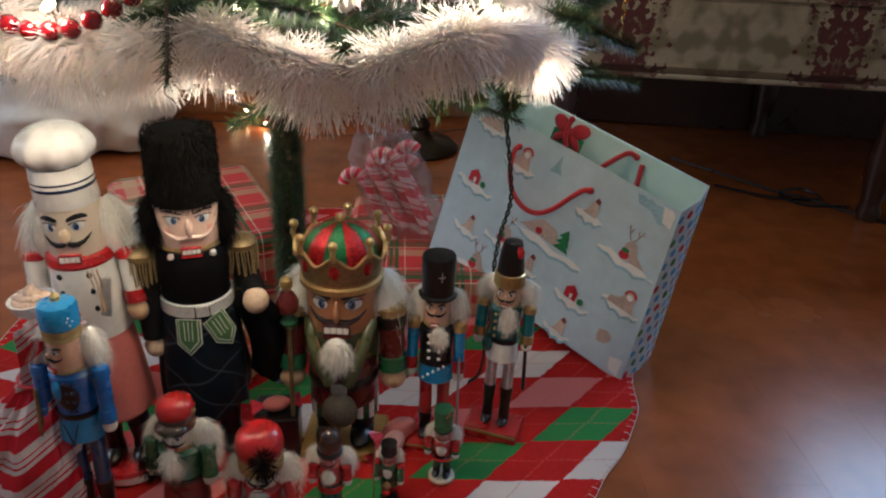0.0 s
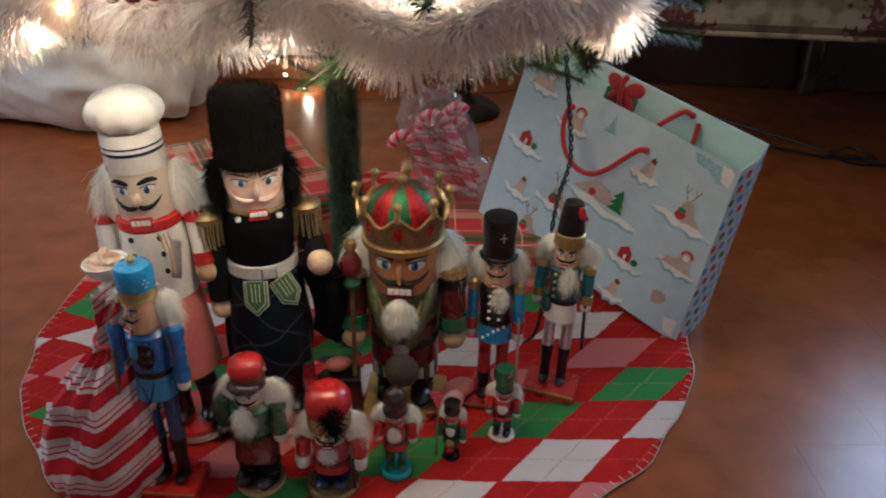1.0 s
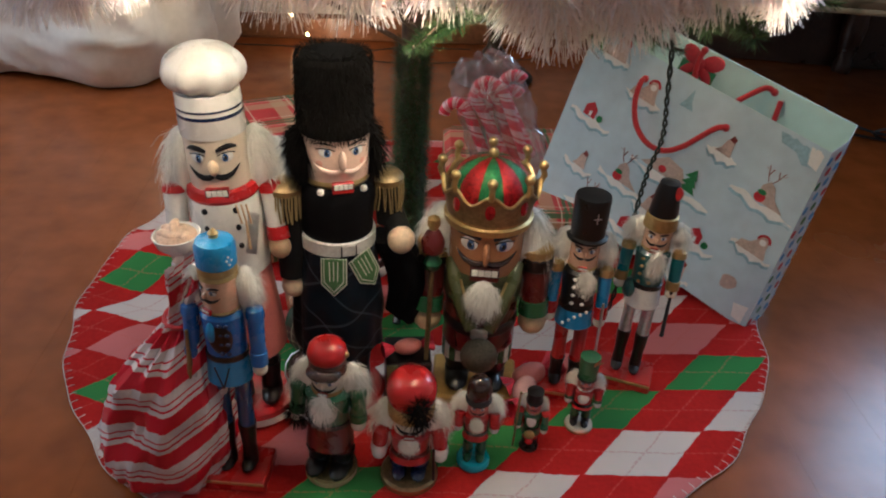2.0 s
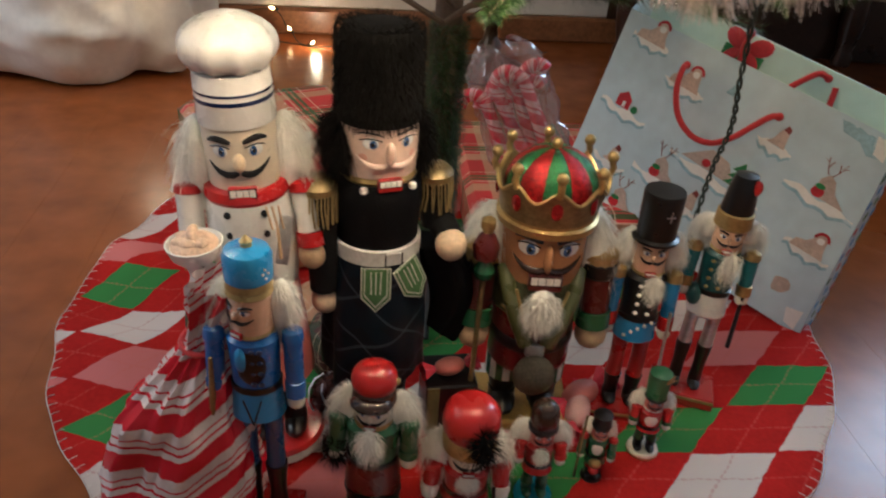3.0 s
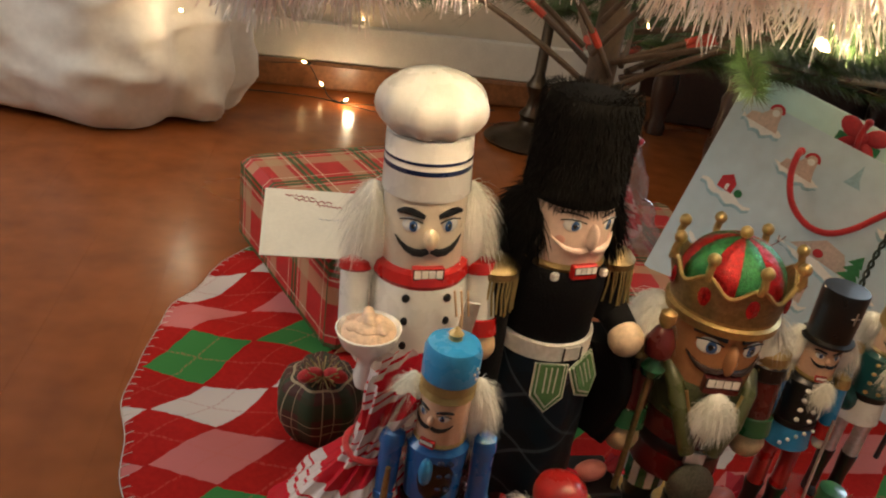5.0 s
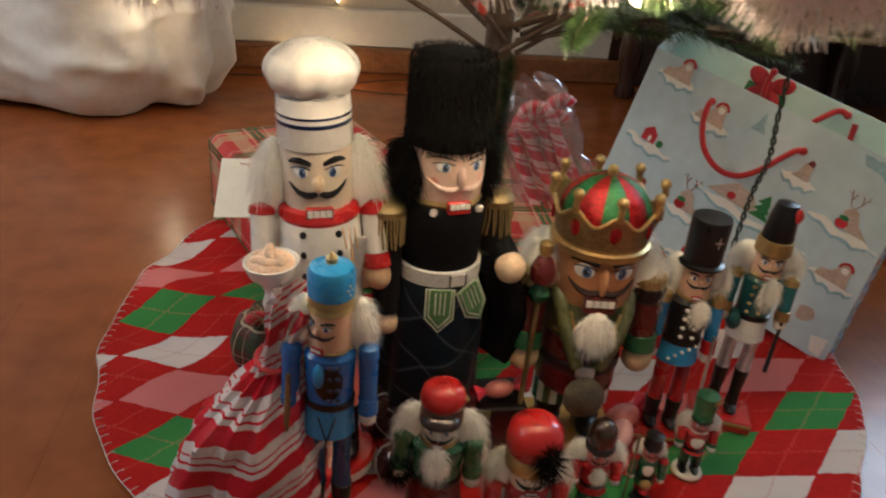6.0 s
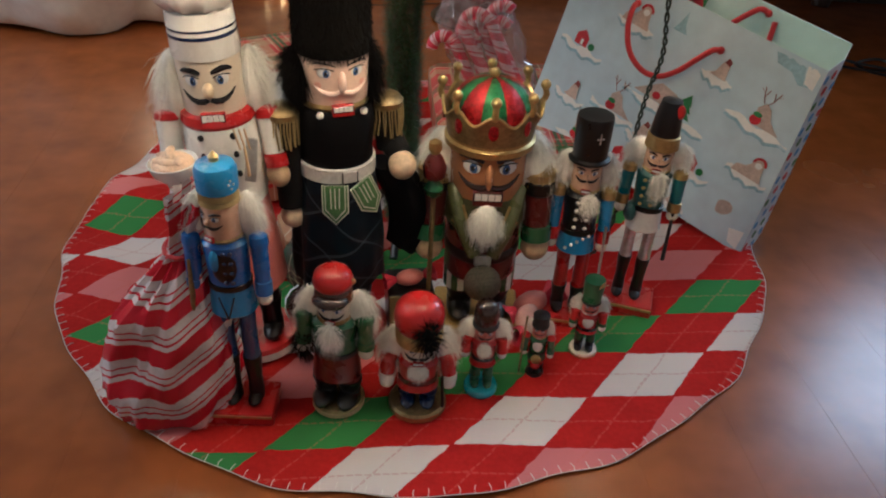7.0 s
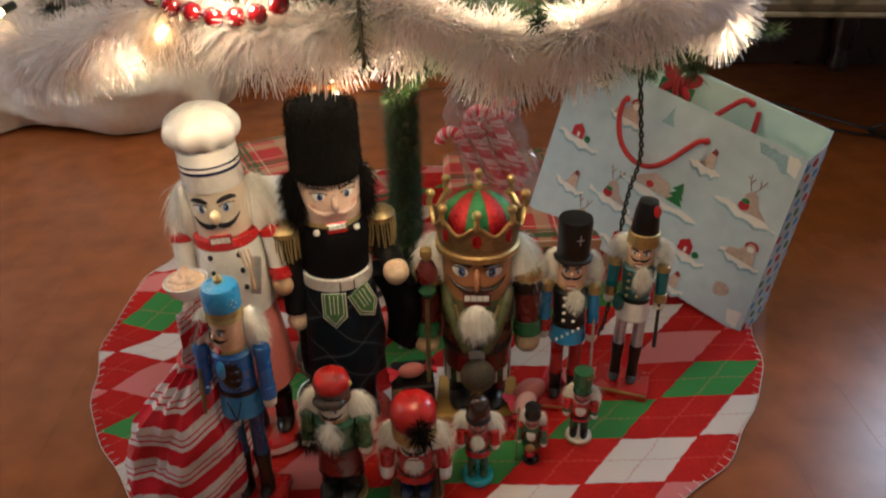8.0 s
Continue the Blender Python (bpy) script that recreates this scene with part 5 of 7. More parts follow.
def gift_bag():
    ex = Vector((0.7895, -0.5778, -0.2067)).normalized()
    ez = Vector((0.2739, 0.0304, 0.9613))
    ez = (ez - ex * ez.dot(ex)).normalized()
    ey = ez.cross(ex)
    m = Matrix.Identity(4)
    for c, v in enumerate((ex, ey, ez)):
        for r in range(3):
            m[r][c] = v[r]
    m.translation = (0.026, 1.353, 0.0845)
    t = thing("gift_bag", m, "large pale blue paper gift bag with red cord handles", "gift bag")
    xl, xr, h, hb, d, db = -0.046, 0.400, 0.304, 0.338, 0.08, 0.11
    s = Shape()
    n = 24
    rings = []
    for k in range(9):
        z = h * k / 8
        row = []
        for i in range(n + 1):
            u = i / n
            x0, x1 = xl + 0.012 * (1 - k / 8), xr + 0.008 * (1 - k / 8) - 0.028 * k / 8
            y = -0.006 * math.sin(math.pi * u) * math.sin(math.pi * k / 8) + 0.006 * math.sin(math.pi * u) * (k / 8) ** 2
            row.append((x0 + (x1 - x0) * u, y, z))
        rings.append(row)
    s.grid(rings, BAGM, closed=False)
    s.grid([[(p[0], p[1] + 0.0012, p[2]) for p in r] for r in rings], BAGIN, closed=False)
    part("front_panel", s, t)
    s = Shape()
    sheet_quad(s, [(xl, db, 0), (xr + 0.008, db, 0), (xr - 0.03, d, hb), (xl, d, hb)], -0.0012, BAGM)
    back = part("back_panel", s, t)
    s = Shape()
    sheet_quad(s, [(xl, db - 0.0015, 0), (xr + 0.008, db - 0.0015, 0), (xr - 0.03, d - 0.0015, hb), (xl, d - 0.0015, hb)], 0.001, BAGIN)
    part("lining", s, back)
    s = Shape()
    sheet_quad(s, [(xl + 0.004, d + 0.004, hb - 0.055), (xr - 0.034, d + 0.004, hb - 0.055), (xr - 0.032, d - 0.0035, hb - 0.002), (xl + 0.002, d - 0.0035, hb - 0.002)], 0.001, BAGIN)
    part("folded_rim", s, back)
    for nm, x, sg in (("left", xl, -1), ("right", xr, 1)):
        s = Shape()
        xb, xt = (xr + 0.008, xr - 0.028) if sg > 0 else (xl + 0.012, xl)
        xk = (xr - 0.03) if sg > 0 else xl
        f = 0.5
        mid_b, mid_t = (xb + sg * 0.006, db * f, 0.0), ((xt + xk) / 2 + sg * 0.006, d * f, (h + hb) / 2)
        for a, b in (((xb, 0, 0), (xt, 0, h)), ):
            sheet_quad(s, [a, mid_b, mid_t, b], 0.0008 * -sg, DOTM)
            sheet_quad(s, [mid_b, (xb, db, 0), (xk, d, hb), mid_t], 0.0008 * -sg, DOTM)
        if sg > 0:
            for row in range(15):
                for col in range(4):
                    u, v = (col + 0.5 + (0.25 if row % 2 else -0.25)) / 4.0, (row + 0.7) / 15.5
                    P0 = Vector((xb, 0, 0)).lerp(Vector((xt, 0, h)), v)
                    P1 = Vector(mid_b).lerp(Vector(mid_t), v)
                    P2 = Vector((xb, db, 0)).lerp(Vector((xk, d, hb)), v)
                    c = P0.lerp(P1, u * 2) if u < 0.5 else P1.lerp(P2, u * 2 - 1)
                    a1 = (P1 - P0).normalized() if u < 0.5 else (P2 - P1).normalized()
                    a2 = (Vector((xt, 0, h)) - Vector((xb, 0, 0))).normalized()
                    nn = a1.cross(a2).normalized() * 0.0012
                    if nn.x < 0:
                        nn = -nn
                    vs = [s.bm.verts.new(c + nn + 0.0068 * (math.cos(q) * a1 + math.sin(q) * a2)) for q in (2 * math.pi * i / 14 for i in range(14))]
                    s.face(vs, (PRED, PBLUE, PGREEN, PBLUE)[(col + row * 3 // 2 + row) % 4], False)
        part("side_gusset", s, t, "light blue gusset with coloured polka dots" if sg > 0 else "")
    s = Shape()
    sheet_quad(s, [(xl + 0.012, 0, 0.001), (xr + 0.008, 0, 0.001), (xr + 0.008, db, 0.001), (xl + 0.012, db, 0.001)], 0.001, BAGM)
    part("base", s, t)
    # printed motifs: (kind, x, z, length)
    rows = (("house", 0.014, 0.166, 0.085), ("post", 0.03, 0.082, 0.062), ("hump", 0.112, 0.098, 0.088), ("grove", 0.188, 0.143, 0.155), ("post", 0.238, 0.226, 0.055), ("hump", 0.328, 0.19, 0.108), ("cap", 0.352, 0.118, 0.07),
            ("house", 0.272, 0.078, 0.072), ("post", 0.27, 0.012, 0.055), ("cap", 0.005, 0.276, 0.062), ("cap", 0.082, 0.24, 0.07), ("hump", 0.075, 0.02, 0.09), ("house", 0.16, 0.028, 0.08), ("post", 0.172, 0.082, 0.05))
    for i, (kind, x, z, ln) in enumerate(rows):
        y = -0.0085
        w = ln / 2
        tip = 0.012 * ln / 0.08

        def ledge(dz, th, mm, yy):
            up = [(x - w + ln * k / 10, z + dz + 0.0035 * math.sin(k * 1.3 + i) + tip * (0.5 - k / 10) * 0.6) for k in range(11)]
            lo = [(x - w + ln * k / 10, z + dz - th * math.sin(math.pi * min(0.97, max(0.06, k / 10))) ** 0.6 + 0.003 * math.sin(k * 1.9 + 2 * i) + tip * (0.5 - k / 10) * 0.6) for k in range(10, -1, -1)]
            return up + lo, yy, mm

        led = printed(t, *ledge(-0.005, 0.013, SHADE, y), "printed_ledge")
        printed(led, *ledge(0.0, 0.0125, SNOW, y - 0.0003))
        if kind == "house":
            printed(led, [(x - 0.017, z + 0.002), (x + 0.007, z + 0.001), (x + 0.007, z + 0.017), (x - 0.004, z + 0.028), (x - 0.017, z + 0.019)], y - 0.0006, PRED)
            printed(led, [(x - 0.006, z + 0.003), (x - 0.001, z + 0.003), (x - 0.001, z + 0.012), (x - 0.006, z + 0.012)], y - 0.0009, SNOW)
            printed(led, blob(x + 0.016, z + 0.006, 0.006, 0.006), y - 0.0006, PGREEN)
        elif kind == "post":
            printed(led, [(x - 0.013, z + 0.001), (x - 0.006, z + 0.008), (x - 0.002, z + 0.022), (x + 0.004, z + 0.030), (x + 0.010, z + 0.024), (x + 0.012, z + 0.010), (x + 0.014, z - 0.001)], y - 0.0006, PSKIN)
            printed(led, [(x + 0.000, z + 0.024), (x + 0.004, z + 0.032), (x + 0.011, z + 0.028), (x + 0.010, z + 0.021)], y - 0.0009, PDRED)
        elif kind == "hump":
            printed(led, [(x - 0.012, z + 0.001), (x - 0.013, z + 0.026), (x - 0.004, z + 0.036), (x + 0.006, z + 0.03), (x + 0.014, z + 0.014), (x + 0.034, z - 0.001)], y - 0.0006, PBROWN)
            printed(led, blob(x - 0.008, z + 0.008, 0.009, 0.008), y - 0.0009, PRED)
            printed(led, blob(x - 0.008, z + 0.016, 0.007, 0.004), y - 0.0012, PGREEN)
            for sg in (-1, 1):
                stems = ([(0.003, 0.034), (0.008, 0.043), (0.013, 0.057)], [(0.008, 0.043), (0.0045, 0.054)], [(0.0105, 0.050), (0.017, 0.053)])
                for stem in stems:
                    cx = x - 0.005
                    up = [(cx + sg * a, z + b) for a, b in stem]
                    printed(led, [(a - 0.0007, b) for a, b in up] + [(a + 0.0007, b) for a, b in up[::-1]], y - 0.0008, PDRED)
        elif kind == "cap":
            printed(led, [(x - 0.026, z - 0.002), (x - 0.022, z + 0.010), (x - 0.008, z + 0.013), (x - 0.002, z + 0.020), (x + 0.001, z + 0.029), (x + 0.010, z + 0.032), (x + 0.017, z + 0.026), (x + 0.019, z + 0.010), (x + 0.024, z - 0.004)], y - 0.0006, PSKIN)
            printed(led, [(x + 0.009 + r_ * math.cos(q_), z + 0.023 + r_ * math.sin(q_)) for r_, q_ in [(0.0115, math.pi * k / 8) for k in range(9)] + [(0.0075, math.pi * k / 8) for k in range(8, -1, -1)]], y - 0.0009, PRED)
            printed(led, blob(x + 0.009, z + 0.021, 0.0055, 0.005), y - 0.0012, SNOW)
        else:
            printed(led, [(x - 0.06, z + 0.008), (x - 0.02, z + 0.036), (x + 0.01, z + 0.03), (x + 0.03, z + 0.002)], y - 0.0003, PBROWN)
            printed(led, blob(x - 0.02, z + 0.014, 0.007, 0.006), y - 0.0009, PRED)
            for lv in range(3):
                printed(led, [(x + 0.018 - 0.006 * (2 - lv) * 0.4, z + 0.004 + 0.011 * lv), (x + 0.046 - 0.0035 * lv, z + 0.002 + 0.011 * lv), (x + 0.032, z + 0.02 + 0.011 * lv)], y - 0.0009 - 0.0002 * lv, PGREEN)
    printed(t, [(0.296, 0.297), (0.364, 0.3), (0.366, 0.272), (0.346, 0.268), (0.33, 0.28), (0.305, 0.283)], -0.0085, SHADE)
    printed(t, [(0.345, 0.298), (0.366, 0.299), (0.368, 0.27), (0.352, 0.274)], -0.0088, SNOW)
    printed(t, blob(0.348, 0.054, 0.013, 0.014, 12, 0.15, 1), -0.0085, PBROWN)
    printed(t, [(0.372, 0.03), (0.396, 0.036), (0.398, 0.004), (0.38, 0.008)], -0.0085, SNOW)
    printed(t, [(0.14, 0.258), (0.165, 0.258), (0.158, 0.268), (0.152, 0.29), (0.146, 0.27)], -0.0085, SHADE)
    # cord handles
    for pts in ([(0.072, -0.004, 0.268), (0.072, -0.014, 0.262), (0.080, -0.022, 0.235), (0.102, -0.028, 0.204), (0.134, -0.030, 0.188), (0.164, -0.030, 0.192), (0.186, -0.026, 0.212), (0.203, -0.020, 0.240), (0.215, -0.012, 0.259), (0.224, -0.004, 0.263)],
                [(0.122, d - 0.036, 0.340), (0.122, d - 0.040, 0.320), (0.130, d - 0.040, 0.296), (0.147, d - 0.036, 0.276), (0.172, d - 0.032, 0.268), (0.195, d - 0.026, 0.282), (0.213, d - 0.018, 0.308), (0.228, d - 0.008, 0.327), (0.242, d - 0.003, 0.326)]):
        s = Shape()
        cps = [Vector(p) for p in pts]
        fine = []
        for k in range(len(cps) - 1):
            p0, p1, p2, p3 = cps[max(0, k - 1)], cps[k], cps[k + 1], cps[min(len(cps) - 1, k + 2)]
            for q in range(5):
                w = q / 5
                fine.append(0.5 * ((2 * p1) + (p2 - p0) * w + (2 * p0 - 5 * p1 + 4 * p2 - p3) * w * w + (3 * p1 - p0 - 3 * p2 + p3) * w ** 3))
        fine.append(cps[-1])
        s.tube(fine, 0.0045, CORD, 9)
        s.ball(cps[-1], 0.006, CORD, 10, 7)
        s.ball(cps[0], 0.006, CORD, 10, 7)
        part("handle", s, t, "red twisted cord handle")
    # knotted end standing inside, and the present-shaped tag
    s = Shape()
    s.tube([(0.264, d - 0.006, 0.262), (0.264, d - 0.010, 0.292), (0.258, d - 0.008, 0.320)], 0.0045, CORD, 9)
    part("cord_end", s, t)
    s = Shape()
    s.block((0.124, d - 0.03, 0.272), (0.062, 0.002, 0.085), PGREEN, 0.0008)
    s.block((0.126, d - 0.032, 0.272), (0.012, 0.0024, 0.084), PRED, 0.0008)
    for sg in (-1, 1):
        s.ball((0.125 + sg * 0.019, d - 0.032, 0.326), (0.019, 0.0035, 0.013), PRED, 14, 6, turn(0, -24 * sg, 0))
        s.ball((0.125 + sg * 0.015, d - 0.032, 0.304), (0.016, 0.003, 0.008), PRED, 14, 6, turn(0, 42 * sg, 0))
    s.ball((0.125, d - 0.034, 0.318), (0.008, 0.0045, 0.009), PRED, 12, 6)
    part("gift_tag", s, t, "green present-shaped tag with red bow")
    return t


gift_bag()


# ---- wrapped presents ----
def wrapped_box(at, size, label, tag=None):
    t = thing("wrapped_gift", at, label, "gift", "wrapped gifts")
    s = Shape()
    w, l, h = size
    s.block((0, 0, h / 2 + 0.001), (w, l, h), PLAID, 0.012)
    part("wrapped_box", s, t)
    for sg in (-1, 1):
        s = Shape()
        y = sg * (l / 2 + 0.0008)
        pts = [(-w * 0.46, y, 0.006), (w * 0.46, y, 0.006), (w * 0.1, y, h * 0.72), (-w * 0.1, y, h * 0.72)]
        sheet_quad(s, pts if sg < 0 else pts[::-1], -0.0016, PLAID)
        for f in s.bm.faces:
            for lp in f.loops:
                lp[s.uv].uv = (lp.vert.co.x + 0.03, lp.vert.co.z)
        part("folded_flap", s, t)
    return t


wrapped_box(pose(-0.452, 1.364, 0.006, 0, 0, 32.7), (0.285, 0.385, 0.150), "red, green and tan plaid wrapped present on the tree skirt")
wrapped_box(pose(-0.015, 1.46, 0.006, 0, 0, 8), (0.31, 0.40, 0.082), "flat plaid wrapped present under the gift bag")


def note_card():
    t = thing("note_card", pose(-0.478, 1.190, 0.176, 17, 0, 10), "plain white note card with red handwriting on a present", "card")
    s = Shape()
    s.block((0, 0, 0.001), (0.190, 0.130, 0.0015), mat("white_card", (0.80, 0.76, 0.66), 0.6, var=0.04), 0.0004)
    part("card", s, t)
    ink = mat("red_ink", (0.42, 0.03, 0.03), 0.6)
    rg = random.Random(15)
    for x, y, w in ((-0.048, 0.052, 0.040), (-0.030, 0.044, 0.050), (-0.008, 0.035, 0.034)):
        s = Shape()
        s.tube([(x - w / 2 + w * k / 16, y + 0.0022 * math.sin(k * 2.3) + rg.uniform(-0.001, 0.001) - 0.004 * k / 16, 0.0022) for k in range(17)], 0.0006, ink, 5)
        part("writing", s, t, "line of red writing")
    s = Shape()
    s.tube([(-0.022 + 0.0026 * k, 0.006 + 0.002 * math.sin(k * 2.1), 0.0022) for k in range(14)], 0.0005, SILVER, 5)
    part("writing", s, t, "line of grey writing")
    return t


note_card()

# ---- bag of candy canes ----
CELLO = bpy.data.materials.new("clear_cellophane")
CELLO.use_nodes = True
cn = CELLO.node_tree
cn.nodes.remove(cn.nodes["Principled BSDF"])
tr_, gl_, mx_ = cn.nodes.new("ShaderNodeBsdfTransparent"), cn.nodes.new("ShaderNodeBsdfGlossy"), cn.nodes.new("ShaderNodeMixShader")
tr_.inputs[0].default_value = (0.90, 0.84, 0.84, 1)
gl_.inputs["Roughness"].default_value = 0.08
mx_.inputs[0].default_value = 0.13
df_, m0_ = cn.nodes.new("ShaderNodeBsdfDiffuse"), cn.nodes.new("ShaderNodeMixShader")
df_.inputs[0].default_value = (0.80, 0.70, 0.70, 1)
m0_.inputs[0].default_value = 0.13
cn.links.new(tr_.outputs[0], m0_.inputs[1])
cn.links.new(df_.outputs[0], m0_.inputs[2])
cn.links.new(m0_.outputs[0], mx_.inputs[1])
cn.links.new(gl_.outputs[0], mx_.inputs[2])
cn.links.new(mx_.outputs[0], cn.nodes["Material Output"].inputs[0])
CANE_R = paint("candy_red", (0.62, 0.04, 0.07), 0.25)
CANE_W = paint("candy_pink_white", (0.72, 0.42, 0.42), 0.25)
CANE = tartan("candy_cane_stripe", (0.80, 0.46, 0.46), [(0.0, 0.46, (0.70, 0.05, 0.08), 1.0, (1,)), (0.60, 0.68, (0.62, 0.03, 0.06), 1.0, (1,))], 1.0, 0.2)


def candy_bag():
    t = thing("candy_cane_bag", pose(-0.036, 1.432, 0.088, -6, -22, 6) @ Matrix.Scale(1.24, 4), "clear cellophane bag full of red and white candy canes", "candy bag")
    rng = random.Random(9)
    for i in range(8):
        s = Shape()
        x, y, z = -0.033 + 0.0092 * i, 0.012 * (i % 3 - 1), rng.uniform(-0.008, 0.026)
        lean = rng.uniform(-0.16, 0.16)
        pts = [Vector((x + lean * h, y + 0.02 * lean * h, z + h)) for h in (0, 0.02, 0.04, 0.06, 0.08, 0.095, 0.108)]
        sg = 1 if i % 2 else -1
        for a in range(1, 8):
            q = math.pi * a / 8
            pts.append(Vector((x + lean * 0.108 + sg * 0.018 * (1 - math.cos(q)), y, z + 0.108 + 0.019 * math.sin(q))))
        fine = smooth(pts, 3)
        s.tube(fine, 0.0086, CANE, 12)
        for f in s.bm.faces:
            for lp in f.loops:
                u, v = lp[s.uv].uv
                lp[s.uv].uv = (u, u + v * 7.0)
        part("candy_cane", s, t, "striped candy cane")
    s = Shape()
    rings = []
    n = 48
    for k in range(19):
        h = k / 18
        z = -0.02 + 0.205 * h
        w = 0.058 * (1 - 0.10 * h) if h < 0.75 else 0.058 * 0.925 * math.sqrt(max(0.02, 1 - ((h - 0.75) / 0.27) ** 2))
        dd = 0.030 * math.sin(math.pi * min(1, 0.12 + h * 0.80)) ** 0.7 + 0.002
        ring = []
        for i in range(n):
            a = 2 * math.pi * i / n
            cr = 0.008 * noise.noise(Vector((math.cos(a) * 3, math.sin(a) * 3, h * 9))) + 0.007 * noise.noise(Vector((math.cos(a) * 9, math.sin(a) * 9, h * 20)))
            ring.append(((w + cr) * math.cos(a), (dd + cr) * math.sin(a), z + 0.006 * math.sin(5 * a) * h))
        rings.append(ring)
    s.grid(rings, CELLO, cap=(True, False))
    b = part("cellophane", s, t, "crinkled clear cellophane")
    b.visible_shadow = False
    return t


candy_bag()


# ---- gathered candy-stripe bag ----
def striped_sack():
    t = thing("striped_treat_bag", pose(-0.415, 0.710, 0.004, 0, 0, 0), "crumpled red and white striped treat bag gathered at the neck", "treat bag")
    s = Shape()
    n = 96
    rings = []
    prof = ((0.0, 0.064, 0.045), (0.01, 0.072, 0.052), (0.05, 0.076, 0.055), (0.10, 0.070, 0.050), (0.14, 0.060, 0.044), (0.17, 0.046, 0.036), (0.19, 0.034, 0.028), (0.205, 0.024, 0.022), (0.22, 0.018, 0.018), (0.24, 0.02, 0.02), (0.262, 0.027, 0.024), (0.282, 0.032, 0.027))
    fine = []
    for k in range(len(prof) - 1):
        for q in range(4):
            fine.append([a + (b - a) * q / 4 for a, b in zip(prof[k], prof[k + 1])])
    fine.append(list(prof[-1]))
    for z, wx, wy in fine:
        h = z / 0.282
        ring = []
        for i in range(n):
            a = 2 * math.pi * i / n
            c, sn = math.cos(a), math.sin(a)
            sq = (abs(c) ** 2.8 + abs(sn) ** 2.8) ** (-1 / 2.8)
            pl = 0.10 * math.sin(13 * a + 2 * math.sin(3 * a)) * max(0.12, min(1, (h - 0.35) * 3))
            cr = 0.22 * noise.noise(Vector((c * 2.4, sn * 2.4, h * 5))) + 0.12 * abs(noise.noise(Vector((c * 5, sn * 5, h * 9)))) + 0.05 * noise.noise(Vector((c * 12, sn * 12, h * 26)))
            k = sq * (1 + pl + cr)
            ring.append((0.95 * wx * k * c + 0.062 * h ** 1.8 - 0.001, wy * k * sn + 0.02 * h, z + 0.006 * cr))
        rings.append(ring)
    s.grid(rings, STRIPE, cap=(True, False))
    for f in s.bm.faces:
        for lp in f.loops:
            p = lp.vert.co
            lp[s.uv].uv = (p.x, p.z - 0.12 * p.x - 0.55 * max(0, p.x - 0.022) + 0.004 * math.sin(p.x * 60) + 0.10 * p.y)
    part("bag", s, t)
    s = Shape()
    s.tube([(0.034 + 0.0195 * math.cos(a), 0.013 + 0.019 * math.sin(a), 0.218 + 0.003 * math.sin(a)) for a in (2 * math.pi * i / 24 for i in range(25))], 0.0028, CORD, 8)
    part("ribbon", s, t, "red ribbon tie")
    return t


striped_sack()


# ---- small plaid pouch and wrapped sweets between the figures ----
DPLAID = tartan("dark_plaid_cloth", (0.075, 0.022, 0.016), [(0.0, 0.35, (0.02, 0.05, 0.02), 0.7, (0, 1)), (0.55, 0.58, (0.5, 0.40, 0.25), 0.8, (0, 1)), (0.82, 0.84, (0.5, 0.40, 0.25), 0.8, (0, 1))], 0.05, 0.7)


def plaid_pouch(x, y, r, rz):
    t = thing("plaid_pouch", pose(x, y, 0.006, 0, 0, rz), "small dark plaid pouch with red bow on the skirt", "pouch", "plaid pouches")
    s = Shape()
    rings = []
    for k in range(15):
        h = k / 14
        rr = r * (0.55 + 0.5 * math.sin(math.pi * min(1, 0.1 + h * 0.85))) * (1 if h < 0.8 else 0.75)
        rings.append([(rr * (1 + 0.06 * math.sin(7 * a + 3 * h)) * math.cos(a), rr * (1 + 0.06 * math.sin(7 * a + 3 * h)) * math.sin(a), 2.0 * r * h) for a in (2 * math.pi * i / 42 for i in range(42))])
    s.grid(rings, DPLAID)
    for f in s.bm.faces:
        for lp in f.loops:
            p = lp.vert.co
            lp[s.uv].uv = (math.atan2(p.y, p.x) * r, p.z)
    part("pouch", s, t)
    s = Shape()
    for sg in (-1, 1):
        s.ball((sg * 0.014, -r * 0.5, 2.0 * r), (0.015, 0.008, 0.009), CORD, 12, 8, turn(0, 20 * sg, 0))
    for i in range(40):
        a = 2 * math.pi * i / 40
        s.tube([(0.004 * math.cos(a), -r * 0.5 + 0.004 * math.sin(a), 2.0 * r), (0.02 * math.cos(a), -r * 0.5 + 0.02 * math.sin(a), 2.0 * r + 0.012 - 0.008 * (i % 3))], 0.0009, TWINE, 4)
    part("bow", s, t, "red and gold tinsel bow")
    return t


plaid_pouch(-0.455, 0.985, 0.047, 10)
plaid_pouch(-0.30, 0.955, 0.042, 50)


def corded_parcel(x, y, z, rz):
    t = thing("corded_parcel", pose(x, y, z, 0, 0, rz), "orange-red plaid parcel tied with thin gold cord", "parcel")
    s = Shape()
    s.block((0, 0, 0.034), (0.12, 0.10, 0.066), OPLAID, 0.014)
    part("parcel", s, t)
    rg = random.Random(33)
    for k in range(9):
        s = Shape()
        x0, x1 = rg.uniform(-0.055, 0.055), rg.uniform(-0.055, 0.055)
        s.tube([(x0, -0.0515, 0.012), (x0, -0.0515, 0.052), (x0 * 0.8 + x1 * 0.2, -0.036, 0.0685), (x1, 0.036, 0.0685), (x1, 0.0515, 0.04)], 0.0009, GOLD, 5)
        part("cord", s, t, "thin gold cord")
    return t


